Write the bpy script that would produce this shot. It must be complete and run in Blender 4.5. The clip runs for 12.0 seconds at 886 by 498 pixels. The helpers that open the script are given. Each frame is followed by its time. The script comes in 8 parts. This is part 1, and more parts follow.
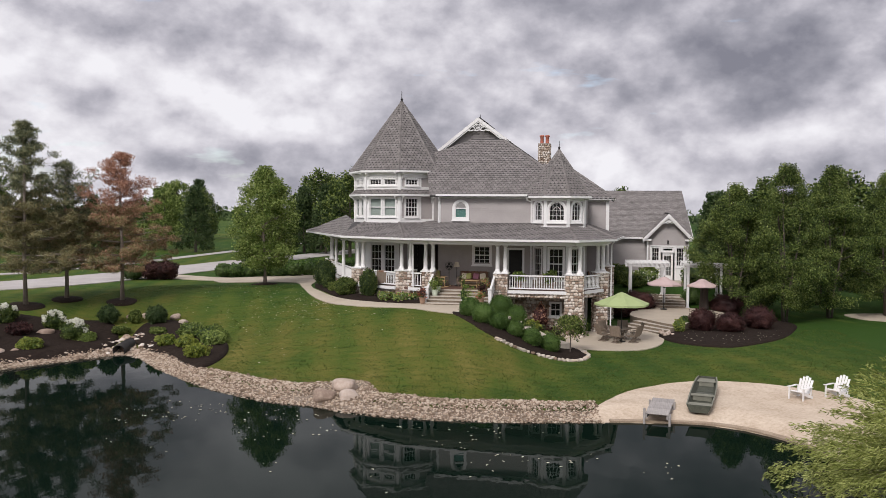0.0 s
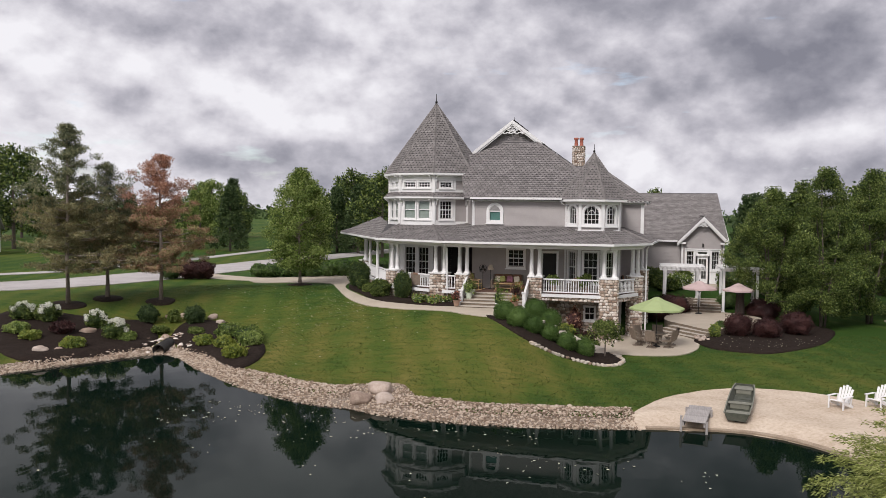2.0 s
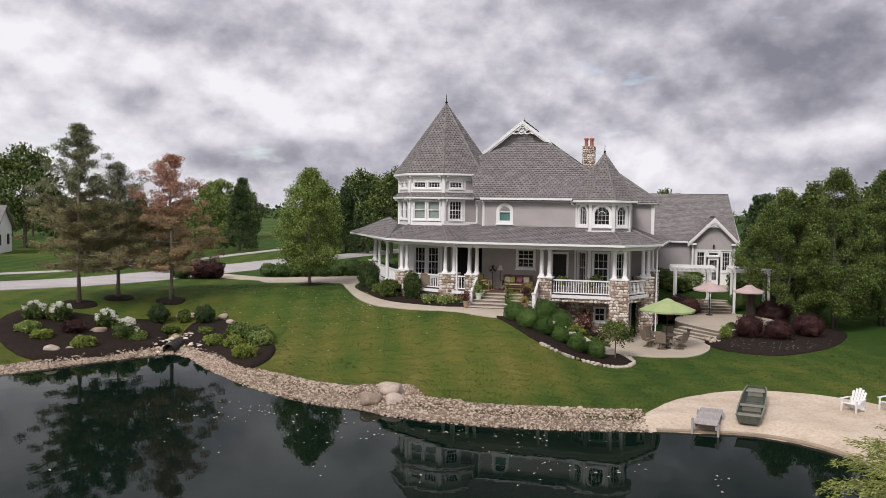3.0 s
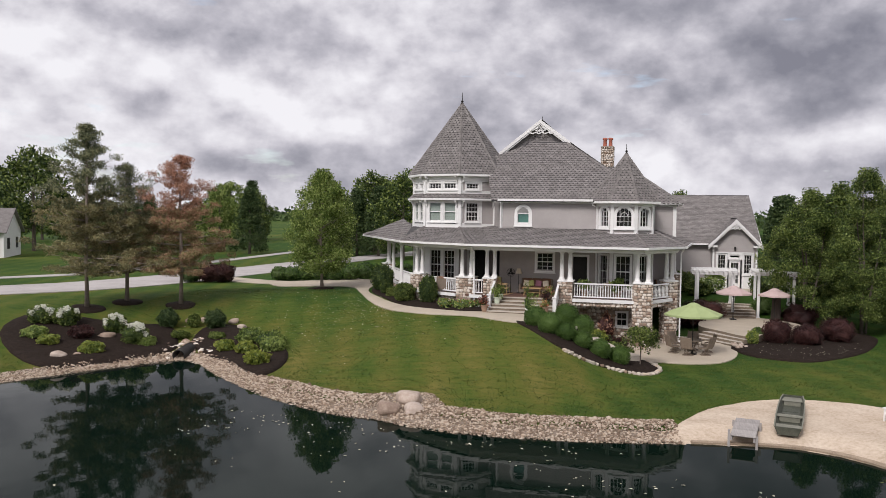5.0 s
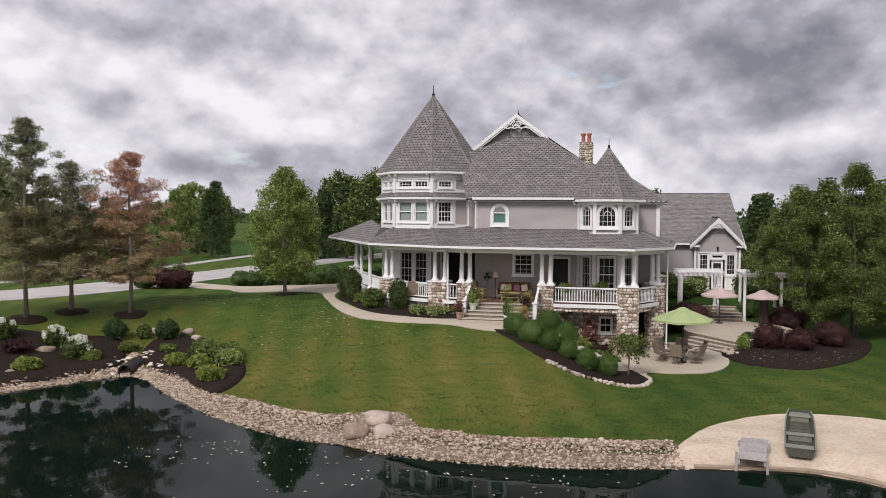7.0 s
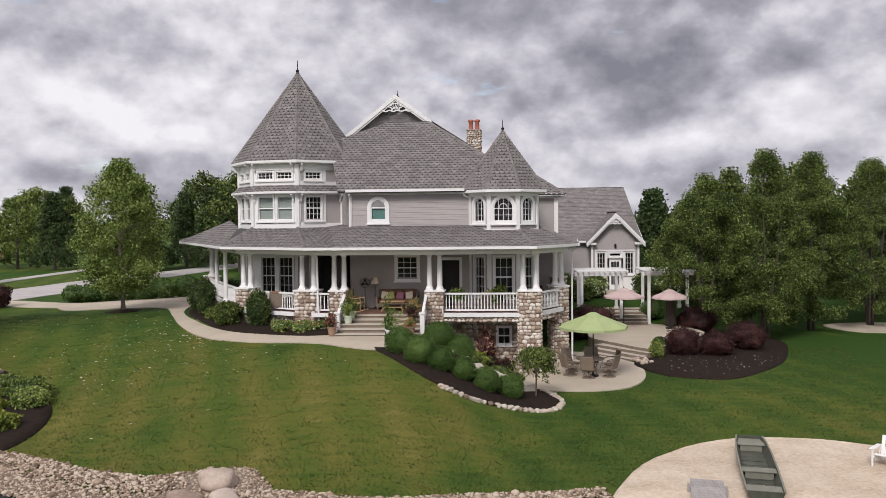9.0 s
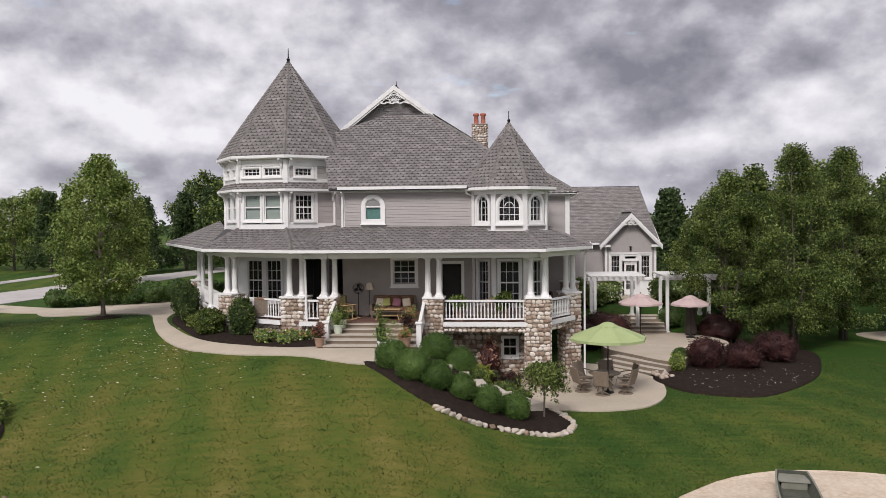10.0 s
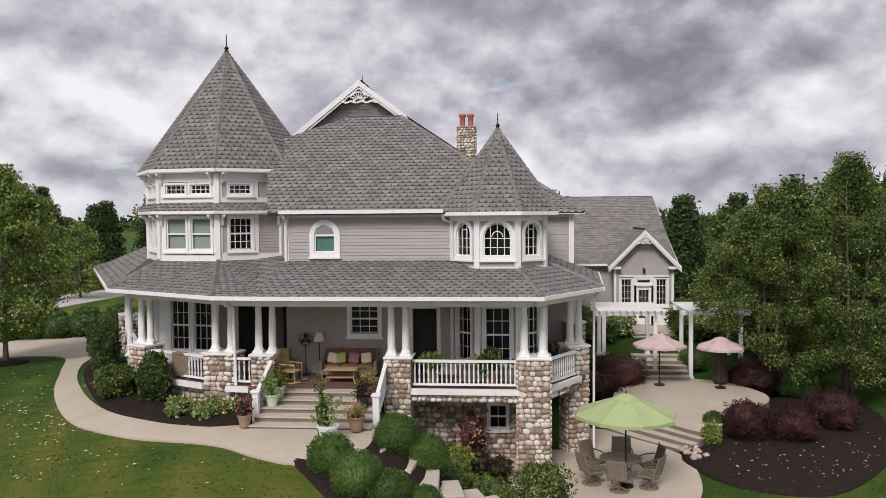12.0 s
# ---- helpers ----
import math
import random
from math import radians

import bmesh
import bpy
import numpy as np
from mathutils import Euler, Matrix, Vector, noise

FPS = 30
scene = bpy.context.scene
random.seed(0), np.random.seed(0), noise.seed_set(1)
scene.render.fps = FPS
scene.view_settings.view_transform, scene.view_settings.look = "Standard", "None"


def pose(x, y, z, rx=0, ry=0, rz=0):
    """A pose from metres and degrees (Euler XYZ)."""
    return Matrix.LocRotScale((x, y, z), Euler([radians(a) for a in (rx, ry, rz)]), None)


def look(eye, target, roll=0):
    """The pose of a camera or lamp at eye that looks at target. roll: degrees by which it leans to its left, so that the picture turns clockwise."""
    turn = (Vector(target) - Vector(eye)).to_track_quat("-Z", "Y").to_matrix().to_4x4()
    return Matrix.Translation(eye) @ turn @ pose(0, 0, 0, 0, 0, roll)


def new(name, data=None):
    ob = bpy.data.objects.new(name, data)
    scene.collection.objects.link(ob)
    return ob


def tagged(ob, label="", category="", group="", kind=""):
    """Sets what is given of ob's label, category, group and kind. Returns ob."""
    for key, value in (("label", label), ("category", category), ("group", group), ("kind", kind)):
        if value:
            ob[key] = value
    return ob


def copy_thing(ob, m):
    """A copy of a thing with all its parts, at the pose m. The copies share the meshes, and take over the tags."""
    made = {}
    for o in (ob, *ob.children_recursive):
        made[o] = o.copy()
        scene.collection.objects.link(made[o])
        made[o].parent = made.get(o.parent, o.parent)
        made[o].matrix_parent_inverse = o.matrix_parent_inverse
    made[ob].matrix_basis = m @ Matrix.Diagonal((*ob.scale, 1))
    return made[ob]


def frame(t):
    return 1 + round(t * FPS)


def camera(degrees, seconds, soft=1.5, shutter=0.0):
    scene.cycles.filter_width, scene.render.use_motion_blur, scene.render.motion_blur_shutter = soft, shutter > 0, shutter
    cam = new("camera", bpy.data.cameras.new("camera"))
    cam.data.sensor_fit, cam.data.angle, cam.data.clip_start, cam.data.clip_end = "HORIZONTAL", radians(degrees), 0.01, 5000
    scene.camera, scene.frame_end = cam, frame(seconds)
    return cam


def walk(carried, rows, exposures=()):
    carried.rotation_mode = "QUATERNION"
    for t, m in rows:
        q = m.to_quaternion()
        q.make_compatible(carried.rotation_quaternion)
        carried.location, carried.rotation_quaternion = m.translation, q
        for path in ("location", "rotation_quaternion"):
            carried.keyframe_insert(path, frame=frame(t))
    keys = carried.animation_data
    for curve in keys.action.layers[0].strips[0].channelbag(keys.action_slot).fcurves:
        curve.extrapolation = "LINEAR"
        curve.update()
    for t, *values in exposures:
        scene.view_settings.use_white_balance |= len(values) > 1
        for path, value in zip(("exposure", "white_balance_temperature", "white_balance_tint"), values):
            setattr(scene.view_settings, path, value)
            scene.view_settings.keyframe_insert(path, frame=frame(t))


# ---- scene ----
cam = camera(58.0, 12.0, soft=0.8)
PATH = [
    (0, 9.436, -3.642, 9.042, 11.474, -2.614, -0.426),
    (0.5, 9.396, -3.711, 9.114, 11.971, -2.652, -0.519),
    (1, 9.375, -3.788, 9.186, 12.550, -2.692, -0.548),
    (1.5, 9.317, -3.831, 9.266, 12.595, -2.739, -0.609),
    (2, 9.202, -3.868, 9.303, 13.616, -2.733, -0.701),
    (2.5, 9.161, -3.851, 9.332, 14.072, -2.738, -0.794),
    (3, 9.112, -3.831, 9.343, 14.231, -2.757, -0.825),
    (3.5, 9.007, -3.703, 9.329, 14.626, -2.689, -0.833),
    (5.5, 8.016, -2.049, 9.254, 14.821, -2.523, -0.736),
    (6, 7.781, -1.387, 9.261, 14.168, -2.465, -0.650),
    (6.5, 7.529, -0.561, 9.253, 14.114, -2.481, -0.609),
    (7, 7.346, 0.535, 9.223, 12.626, -2.496, -0.401),
    (7.5, 6.935, 2.280, 9.014, 9.006, -2.337, -0.037),
    (7.7, 6.797, 2.999, 8.946, 6.936, -2.301, 0.200),
    (9.3, 6.483, 8.377, 8.648, 4.188, -2.036, 0.609),
    (9.5, 6.568, 9.011, 8.633, 4.577, -2.012, 0.573),
    (10, 6.757, 10.674, 8.614, 5.065, -1.947, 0.569),
    (10.5, 6.891, 12.530, 8.655, 5.218, -2.013, 0.504),
    (11, 6.929, 14.516, 8.820, 5.194, -2.274, 0.414),
    (11.5, 7.005, 16.487, 9.212, 5.150, -2.385, 0.449),
    (12, 7.132, 18.445, 9.943, 5.108, -2.329, 0.475),
]
walk(cam, [(t, pose(x, y, z, 90 + pitch, roll, yaw)) for t, x, y, z, yaw, pitch, roll in PATH])

# ---- world, sun ----
SUN_ELEV, SUN_AZ = 42.0, 196.0      # degrees; azimuth clockwise from +y
world = bpy.data.worlds.new("sky")
scene.world = world
world.use_nodes = True


def node(tree, kind, **values):
    n = tree.nodes.new(kind)
    for k, v in values.items():
        if k in n.inputs:
            n.inputs[k].default_value = v
    return n


def ramp(tree, stops, smooth=False):
    n = tree.nodes.new("ShaderNodeValToRGB")
    if smooth:
        n.color_ramp.interpolation = "EASE"
    els = n.color_ramp.elements
    while len(els) < len(stops):
        els.new(0.5)
    for e, (p, c) in zip(els, stops):
        e.position, e.color = p, (*c, 1)
    return n


def math_node(tree, op, a, b=None):
    n = tree.nodes.new("ShaderNodeMath")
    n.operation = op
    for i, v in enumerate((a, b)):
        if v is None:
            continue
        if isinstance(v, (int, float)):
            n.inputs[i].default_value = v
        else:
            tree.links.new(v, n.inputs[i])
    return n.outputs[0]


# broad clouds: bearing from +y and height in degrees, reach in degrees, how much lighter or darker
# the last two, unseen above the view, are added to tone the pond's reflections
CLOUD_MASSES = [(8, 10.5, 9, -0.18), (-23, 12, 7, -0.06), (-38, 8.5, 8, 0.13), (-18, 8, 5, 0.1), (-31, 3.6, 9, -0.09), (-15, 3.0, 5, -0.07), (1.5, 6.3, 6, 0.09),
                (13, 5.5, 6, 0.08), (-5, 12.5, 6, -0.05), (-28, 8, 6, 0.1), (-48, 5, 9, 0.05), (-34, 13, 6, -0.03), (6, 23, 16, -0.22), (-32, 24, 14, 0.12)]


def sky_world():
    t = world.node_tree
    t.nodes.clear()
    link = t.links.new
    out = t.nodes.new("ShaderNodeOutputWorld")
    bg = node(t, "ShaderNodeBackground")
    sky = t.nodes.new("ShaderNodeTexSky")
    sky.sky_type, sky.sun_disc = "NISHITA", False
    sky.sun_elevation, sky.sun_rotation = radians(SUN_ELEV), radians(SUN_AZ)
    co = t.nodes.new("ShaderNodeTexCoord")

    def moved(vec, scale, off):
        n = t.nodes.new("ShaderNodeVectorMath")
        n.operation = "MULTIPLY_ADD"
        n.inputs[1].default_value, n.inputs[2].default_value = scale, off
        link(vec, n.inputs[0])
        return n.outputs[0]

    def puffs(vec, scale, detail, rough):
        n = node(t, "ShaderNodeTexNoise", Scale=scale, Detail=detail, Roughness=rough)
        link(vec, n.inputs["Vector"])
        return n
    # heaped clouds, flattened towards the horizon; crowns catch the light, bellies do not
    flat = moved(co.outputs["Generated"], (1, 1, 1.45), (3.1, 7.7, 1.9))
    raised = moved(co.outputs["Generated"], (1, 1, 1.45), (3.1, 7.7, 1.945))
    here, above = puffs(flat, 5.0, 10.0, 0.55).outputs[0], puffs(raised, 5.0, 10.0, 0.55).outputs[0]
    fine, fine_up = puffs(flat, 13.0, 6.0, 0.5).outputs[0], puffs(raised, 13.0, 6.0, 0.5).outputs[0]
    broad = puffs(flat, 2.2, 2.0, 0.5).outputs[0]
    lit = math_node(t, "ADD", math_node(t, "MULTIPLY", math_node(t, "SUBTRACT", here, above), 0.8), math_node(t, "MULTIPLY", math_node(t, "SUBTRACT", fine, fine_up), 0.36))
    body = math_node(t, "ADD", math_node(t, "MULTIPLY", math_node(t, "SUBTRACT", 0.5, here), 0.3), math_node(t, "MULTIPLY", math_node(t, "SUBTRACT", 0.5, broad), 0.3))
    tone = math_node(t, "ADD", math_node(t, "ADD", body, lit), 0.56)
    # the large masses, with ragged outlines
    rag = puffs(flat, 5.0, 5.0, 0.6)
    warp = t.nodes.new("ShaderNodeVectorMath")
    warp.operation = "MULTIPLY_ADD"
    warp.inputs[1].default_value = (0.22, 0.22, 0.3)
    link(rag.outputs["Color"], warp.inputs[0])
    link(moved(co.outputs["Generated"], (1, 1, 2), (-0.11, -0.11, -0.15)), warp.inputs[2])
    for az, el, reach, amount in CLOUD_MASSES:
        a, e = radians(az), radians(el)
        far = t.nodes.new("ShaderNodeVectorMath")
        far.operation = "DISTANCE"
        link(warp.outputs[0], far.inputs[0])
        far.inputs[1].default_value = (math.sin(a) * math.cos(e), math.cos(a) * math.cos(e), 2 * math.sin(e))
        q = math_node(t, "DIVIDE", far.outputs["Value"], radians(reach))
        g = math_node(t, "POWER", 2.718, math_node(t, "MULTIPLY", math_node(t, "MULTIPLY", q, q), -1.0))
        tone = math_node(t, "ADD", tone, math_node(t, "MULTIPLY", g, amount))
    cr = ramp(t, [(0.3, (0.235, 0.235, 0.285)), (0.41, (0.36, 0.355, 0.41)), (0.5, (0.53, 0.515, 0.575)), (0.58, (0.72, 0.7, 0.755)), (0.68, (0.9, 0.885, 0.93))])
    link(tone, cr.inputs[0])
    # thin gaps of clear sky
    gap = ramp(t, [(0.63, (0, 0, 0)), (0.72, (0.5, 0.5, 0.5))])
    link(puffs(moved(co.outputs["Generated"], (1, 1, 4), (11.3, 2.2, 5.0)), 5.0, 5.0, 0.55).outputs[0], gap.inputs[0])
    skys = t.nodes.new("ShaderNodeMixRGB")
    skys.blend_type = "MULTIPLY"
    skys.inputs[0].default_value = 1.0
    skys.inputs[2].default_value = (0.17, 0.17, 0.17, 1)
    link(sky.outputs[0], skys.inputs[1])
    mc = t.nodes.new("ShaderNodeMixRGB")
    link(gap.outputs[0], mc.inputs[0]), link(cr.outputs[0], mc.inputs[1]), link(skys.outputs[0], mc.inputs[2])
    link(mc.outputs[0], bg.inputs[0])
    bg.inputs[1].default_value = 1.0
    link(bg.outputs[0], out.inputs[0])


sky_world()
sun_data = bpy.data.lights.new("sun", "SUN")
sun_data.energy, sun_data.angle, sun_data.color = 2.6, radians(20), (1.0, 0.945, 0.925)
sun = new("sun", sun_data)
sa, se = radians(SUN_AZ), radians(SUN_ELEV)
sun.matrix_world = look((0, 0, 60), (-60 * math.sin(sa) * math.cos(se), -60 * math.cos(sa) * math.cos(se), 60 - 60 * math.sin(se)))

# ---- materials ----
def material(name, stops, rough=0.7, scale=4.0, detail=6.0, bump=0.0, bump_scale=40.0, metal=0.0, vary=0.0, island=False, spec=0.4, fine=0.35, axis=(1, 1, 1)):
    """Noise at two scales through a colour ramp; vary: brightness spread from piece to piece."""
    m = bpy.data.materials.new(name)
    m.use_nodes = True
    t = m.node_tree
    link = t.links.new
    b = t.nodes["Principled BSDF"]
    b.inputs["Roughness"].default_value, b.inputs["Metallic"].default_value = rough, metal
    b.inputs["Specular IOR Level"].default_value = spec
    co = t.nodes.new("ShaderNodeTexCoord")
    geo = t.nodes.new("ShaderNodeNewGeometry")
    mp = t.nodes.new("ShaderNodeMapping")
    mp.inputs["Scale"].default_value = axis
    link(geo.outputs["Position"], mp.inputs[0])
    big = node(t, "ShaderNodeTexNoise", Scale=scale, Detail=detail, Roughness=0.6)
    small = node(t, "ShaderNodeTexNoise", Scale=scale * 9, Detail=4.0, Roughness=0.6)
    link(mp.outputs[0], big.inputs["Vector"]), link(mp.outputs[0], small.inputs["Vector"])
    f = math_node(t, "ADD", math_node(t, "MULTIPLY", big.outputs[0], 1 - fine), math_node(t, "MULTIPLY", small.outputs[0], fine))
    if vary:
        if island:
            r = geo.outputs["Random Per Island"]
        else:
            r = t.nodes.new("ShaderNodeObjectInfo").outputs["Random"]
        f = math_node(t, "ADD", f, math_node(t, "MULTIPLY", math_node(t, "SUBTRACT", r, 0.5), vary))
    n = len(stops)
    cr = ramp(t, [(0.3 + 0.4 * i / max(1, n - 1), c) for i, c in enumerate(stops)])
    link(f, cr.inputs[0]), link(cr.outputs[0], b.inputs["Base Color"])
    if bump:
        bn = node(t, "ShaderNodeTexNoise", Scale=bump_scale, Detail=5.0)
        link(geo.outputs["Position"], bn.inputs["Vector"])
        bp = node(t, "ShaderNodeBump", Strength=bump, Distance=0.02)
        link(bn.outputs[0], bp.inputs["Height"]), link(bp.outputs[0], b.inputs["Normal"])
    return m


def leafy(name, stops, rough=0.55, trans=0.25):
    m = material(name, stops, rough, scale=0.8, vary=0.5, island=True, spec=0.25, fine=0.2)
    t = m.node_tree
    b = t.nodes["Principled BSDF"]
    tr = t.nodes.new("ShaderNodeBsdfTranslucent")
    src = b.inputs["Base Color"].links[0].from_socket
    t.links.new(src, tr.inputs[0])
    mx = t.nodes.new("ShaderNodeMixShader")
    mx.inputs[0].default_value = trans
    t.links.new(b.outputs[0], mx.inputs[1]), t.links.new(tr.outputs[0], mx.inputs[2])
    t.links.new(mx.outputs[0], t.nodes["Material Output"].inputs[0])
    return m


M_SIDING = material("siding", [(0.355, 0.326, 0.318), (0.42, 0.388, 0.378)], 0.6, 1.3, bump=0.1)
M_WHITE = material("white_paint", [(0.74, 0.73, 0.72), (0.83, 0.825, 0.815)], 0.45, 1.6, bump=0.05)
M_SHINGLE = material("shingle", [(0.147, 0.135, 0.13), (0.205, 0.189, 0.182), (0.275, 0.255, 0.246)], 0.9, 2.2, vary=0.2, island=True, bump=0.3, bump_scale=160, spec=0.15)
# painted shadow between the tabs, where soft light casts too little
M_SHADOW_BAND = material("shingle_painted_shadow", [(0.05, 0.047, 0.048), (0.085, 0.08, 0.08)], 0.95, 3.0, spec=0.1)
M_SHINGLE_P = material("shingle_piece", [(0.147, 0.135, 0.13), (0.205, 0.189, 0.182), (0.275, 0.255, 0.246)], 0.9, 2.2, vary=0.2, bump=0.3, bump_scale=160, spec=0.15)
M_ROOFBASE = material("roof_felt", [(0.05, 0.048, 0.05), (0.08, 0.075, 0.075)], 0.95, 3.0)
M_STONE = material("fieldstone", [(0.28, 0.2, 0.15), (0.46, 0.365, 0.29), (0.6, 0.51, 0.43), (0.72, 0.66, 0.6)], 0.85, 3.0, vary=0.55, bump=0.5, bump_scale=45, spec=0.2)
M_STONE_I = material("fieldstone_joined", [(0.28, 0.2, 0.15), (0.46, 0.365, 0.29), (0.6, 0.51, 0.43), (0.72, 0.66, 0.6)], 0.85, 3.0, vary=0.55, island=True, bump=0.5, bump_scale=45, spec=0.2)
M_MORTAR = material("mortar", [(0.25, 0.21, 0.175), (0.36, 0.305, 0.255)], 0.95, 6.0, bump=0.4)
M_CONCRETE = material("concrete", [(0.41, 0.35, 0.275), (0.53, 0.46, 0.37)], 0.85, 0.8, bump=0.15, bump_scale=120)
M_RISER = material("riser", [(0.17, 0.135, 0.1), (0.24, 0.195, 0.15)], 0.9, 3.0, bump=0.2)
M_STEP = material("step_concrete", [(0.4, 0.355, 0.3), (0.52, 0.465, 0.395)], 0.85, 1.5, bump=0.2, bump_scale=90)
M_ROAD = material("road_concrete", [(0.33, 0.305, 0.29), (0.44, 0.41, 0.395), (0.5, 0.475, 0.455)], 0.9, 0.5, bump=0.2)
M_DECK = material("deck_boards", [(0.11, 0.06, 0.045), (0.19, 0.11, 0.085)], 0.6, 3.0, axis=(0.2, 3, 1))
M_MULCH = material("mulch", [(0.009, 0.0065, 0.0055), (0.024, 0.017, 0.0135), (0.045, 0.033, 0.026)], 0.95, 5.0, bump=1.0, bump_scale=25, spec=0.1, fine=0.6)
M_SAND = material("sand", [(0.4, 0.31, 0.225), (0.56, 0.46, 0.36), (0.68, 0.59, 0.48)], 0.95, 0.9, bump=0.6, bump_scale=14, spec=0.1, fine=0.5)
M_WETSAND = material("wet_sand", [(0.19, 0.14, 0.095), (0.32, 0.245, 0.175), (0.44, 0.355, 0.265)], 0.6, 3.0, bump=0.8, bump_scale=20, fine=0.6)
M_GRAVEL = material("gravel", [(0.18, 0.13, 0.095), (0.3, 0.225, 0.165), (0.41, 0.32, 0.24), (0.52, 0.435, 0.35)], 0.85, 2.0, vary=0.7, island=True, spec=0.2)
M_GRAVEL_P = material("gravel_piece", [(0.18, 0.13, 0.095), (0.3, 0.225, 0.165), (0.41, 0.32, 0.24), (0.52, 0.435, 0.35)], 0.85, 2.0, vary=0.7, spec=0.2)
M_GRAVELBED = material("gravel_bed", [(0.17, 0.135, 0.105), (0.29, 0.235, 0.185)], 0.95, 8.0, bump=0.8)
M_BOULDER = material("boulder", [(0.26, 0.19, 0.145), (0.42, 0.335, 0.275), (0.53, 0.45, 0.39)], 0.85, 1.2, vary=0.3, bump=0.5, bump_scale=18)
M_WHITESTONE = material("pale_stone", [(0.36, 0.31, 0.255), (0.56, 0.5, 0.43)], 0.85, 4.0, vary=0.3, bump=0.3)
M_LEAFLET = material("dry_leaf", [(0.5, 0.46, 0.34), (0.66, 0.62, 0.5)], 0.8, 3.0, vary=0.4, island=True)
M_TERRA = material("chimney_pot", [(0.36, 0.11, 0.075), (0.46, 0.16, 0.11)], 0.8, 5.0, bump=0.2)
M_METAL_DARK = material("dark_metal", [(0.03, 0.03, 0.03), (0.06, 0.055, 0.05)], 0.45, 6.0, metal=0.7)
# dark finish of doors, slabs and pots; also stands for unlit rooms
M_DARK = material("dark_finish_room_shade", [(0.02, 0.02, 0.02), (0.04, 0.038, 0.035)], 0.9, 2.0)
# the siding again, darkened to stand for shade under the porch
M_SIDING_SHADE = material("porch_siding_shade", [(0.33, 0.3, 0.285), (0.4, 0.365, 0.345)], 0.8, 2.0)
M_BLIND = material("blind", [(0.32, 0.36, 0.33), (0.42, 0.46, 0.43)], 0.7, 2.0, axis=(0.2, 0.2, 8))
M_TEAL = material("teal_film", [(0.1, 0.22, 0.2), (0.15, 0.3, 0.27)], 0.4, 2.0)
M_CANVAS_G = material("green_canvas", [(0.31, 0.38, 0.17), (0.38, 0.45, 0.22)], 0.8, 2.5, bump=0.1)
M_CANVAS_P = material("pink_canvas", [(0.5, 0.37, 0.36), (0.6, 0.46, 0.44)], 0.8, 2.5, bump=0.1)
M_WICKER = material("woven_brown", [(0.14, 0.108, 0.08), (0.25, 0.2, 0.155)], 0.7, 12.0, bump=0.4)
M_RATTAN = material("rattan", [(0.38, 0.25, 0.12), (0.52, 0.36, 0.19)], 0.55, 8.0)
M_CUSHION = material("brown_cushion", [(0.14, 0.07, 0.045), (0.26, 0.145, 0.09)], 0.9, 6.0)
M_CREAM = material("cream_cloth", [(0.6, 0.52, 0.4), (0.72, 0.64, 0.52)], 0.9, 6.0)
M_ROSE = material("rose_cloth", [(0.3, 0.12, 0.17), (0.42, 0.2, 0.25)], 0.9, 8.0)
M_OLIVE = material("olive_cloth", [(0.34, 0.35, 0.1), (0.46, 0.46, 0.18)], 0.9, 6.0)
M_BOAT = material("boat_green", [(0.05, 0.056, 0.042), (0.085, 0.09, 0.07), (0.13, 0.135, 0.105)], 0.55, 3.0, metal=0.2, bump=0.1)
M_SEATW = material("boat_bench", [(0.16, 0.16, 0.125), (0.25, 0.245, 0.2)], 0.7, 3.0)
M_GREYWOOD = material("grey_timber", [(0.26, 0.24, 0.23), (0.42, 0.39, 0.37)], 0.85, 3.0, vary=0.2, axis=(6, 0.6, 1), bump=0.3)
M_POT = material("pot_green", [(0.5, 0.56, 0.44), (0.62, 0.67, 0.55)], 0.5, 4.0)
M_POTT = material("pot_tan", [(0.25, 0.155, 0.105), (0.36, 0.245, 0.175)], 0.8, 4.0)
M_BARK = material("bark", [(0.07, 0.055, 0.045), (0.16, 0.13, 0.11)], 0.95, 5.0, bump=0.8, bump_scale=20, axis=(3, 3, 0.6))
M_PBARK = material("pine_bark", [(0.2, 0.16, 0.135), (0.4, 0.335, 0.29)], 0.95, 5.0, bump=0.8, bump_scale=18)
M_BIRCH = material("pale_bark", [(0.2, 0.15, 0.12), (0.42, 0.35, 0.3)], 0.9, 4.0, bump=0.5)
M_LEAF = leafy("leaf_green", [(0.024, 0.045, 0.009), (0.088, 0.13, 0.025), (0.235, 0.285, 0.078)])
M_LEAF_L = leafy("leaf_light", [(0.08, 0.13, 0.025), (0.19, 0.26, 0.055), (0.36, 0.43, 0.14)])
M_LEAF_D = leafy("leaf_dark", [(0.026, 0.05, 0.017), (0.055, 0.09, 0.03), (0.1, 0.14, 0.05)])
M_LEAF_BOX = leafy("leaf_clipped", [(0.026, 0.06, 0.011), (0.066, 0.125, 0.025), (0.14, 0.22, 0.055)])
M_LEAF_Y = leafy("leaf_yellow", [(0.13, 0.17, 0.025), (0.22, 0.26, 0.04), (0.33, 0.36, 0.08)])
M_LEAF_RED = leafy("leaf_burgundy", [(0.02, 0.01, 0.009), (0.048, 0.019, 0.019), (0.105, 0.046, 0.04)])
M_LEAF_RUST = leafy("needle_rust", [(0.24, 0.115, 0.075), (0.43, 0.22, 0.15), (0.58, 0.35, 0.25)])
M_NEEDLE = leafy("needle_green", [(0.07, 0.085, 0.05), (0.175, 0.19, 0.1), (0.32, 0.32, 0.18)], trans=0.15)
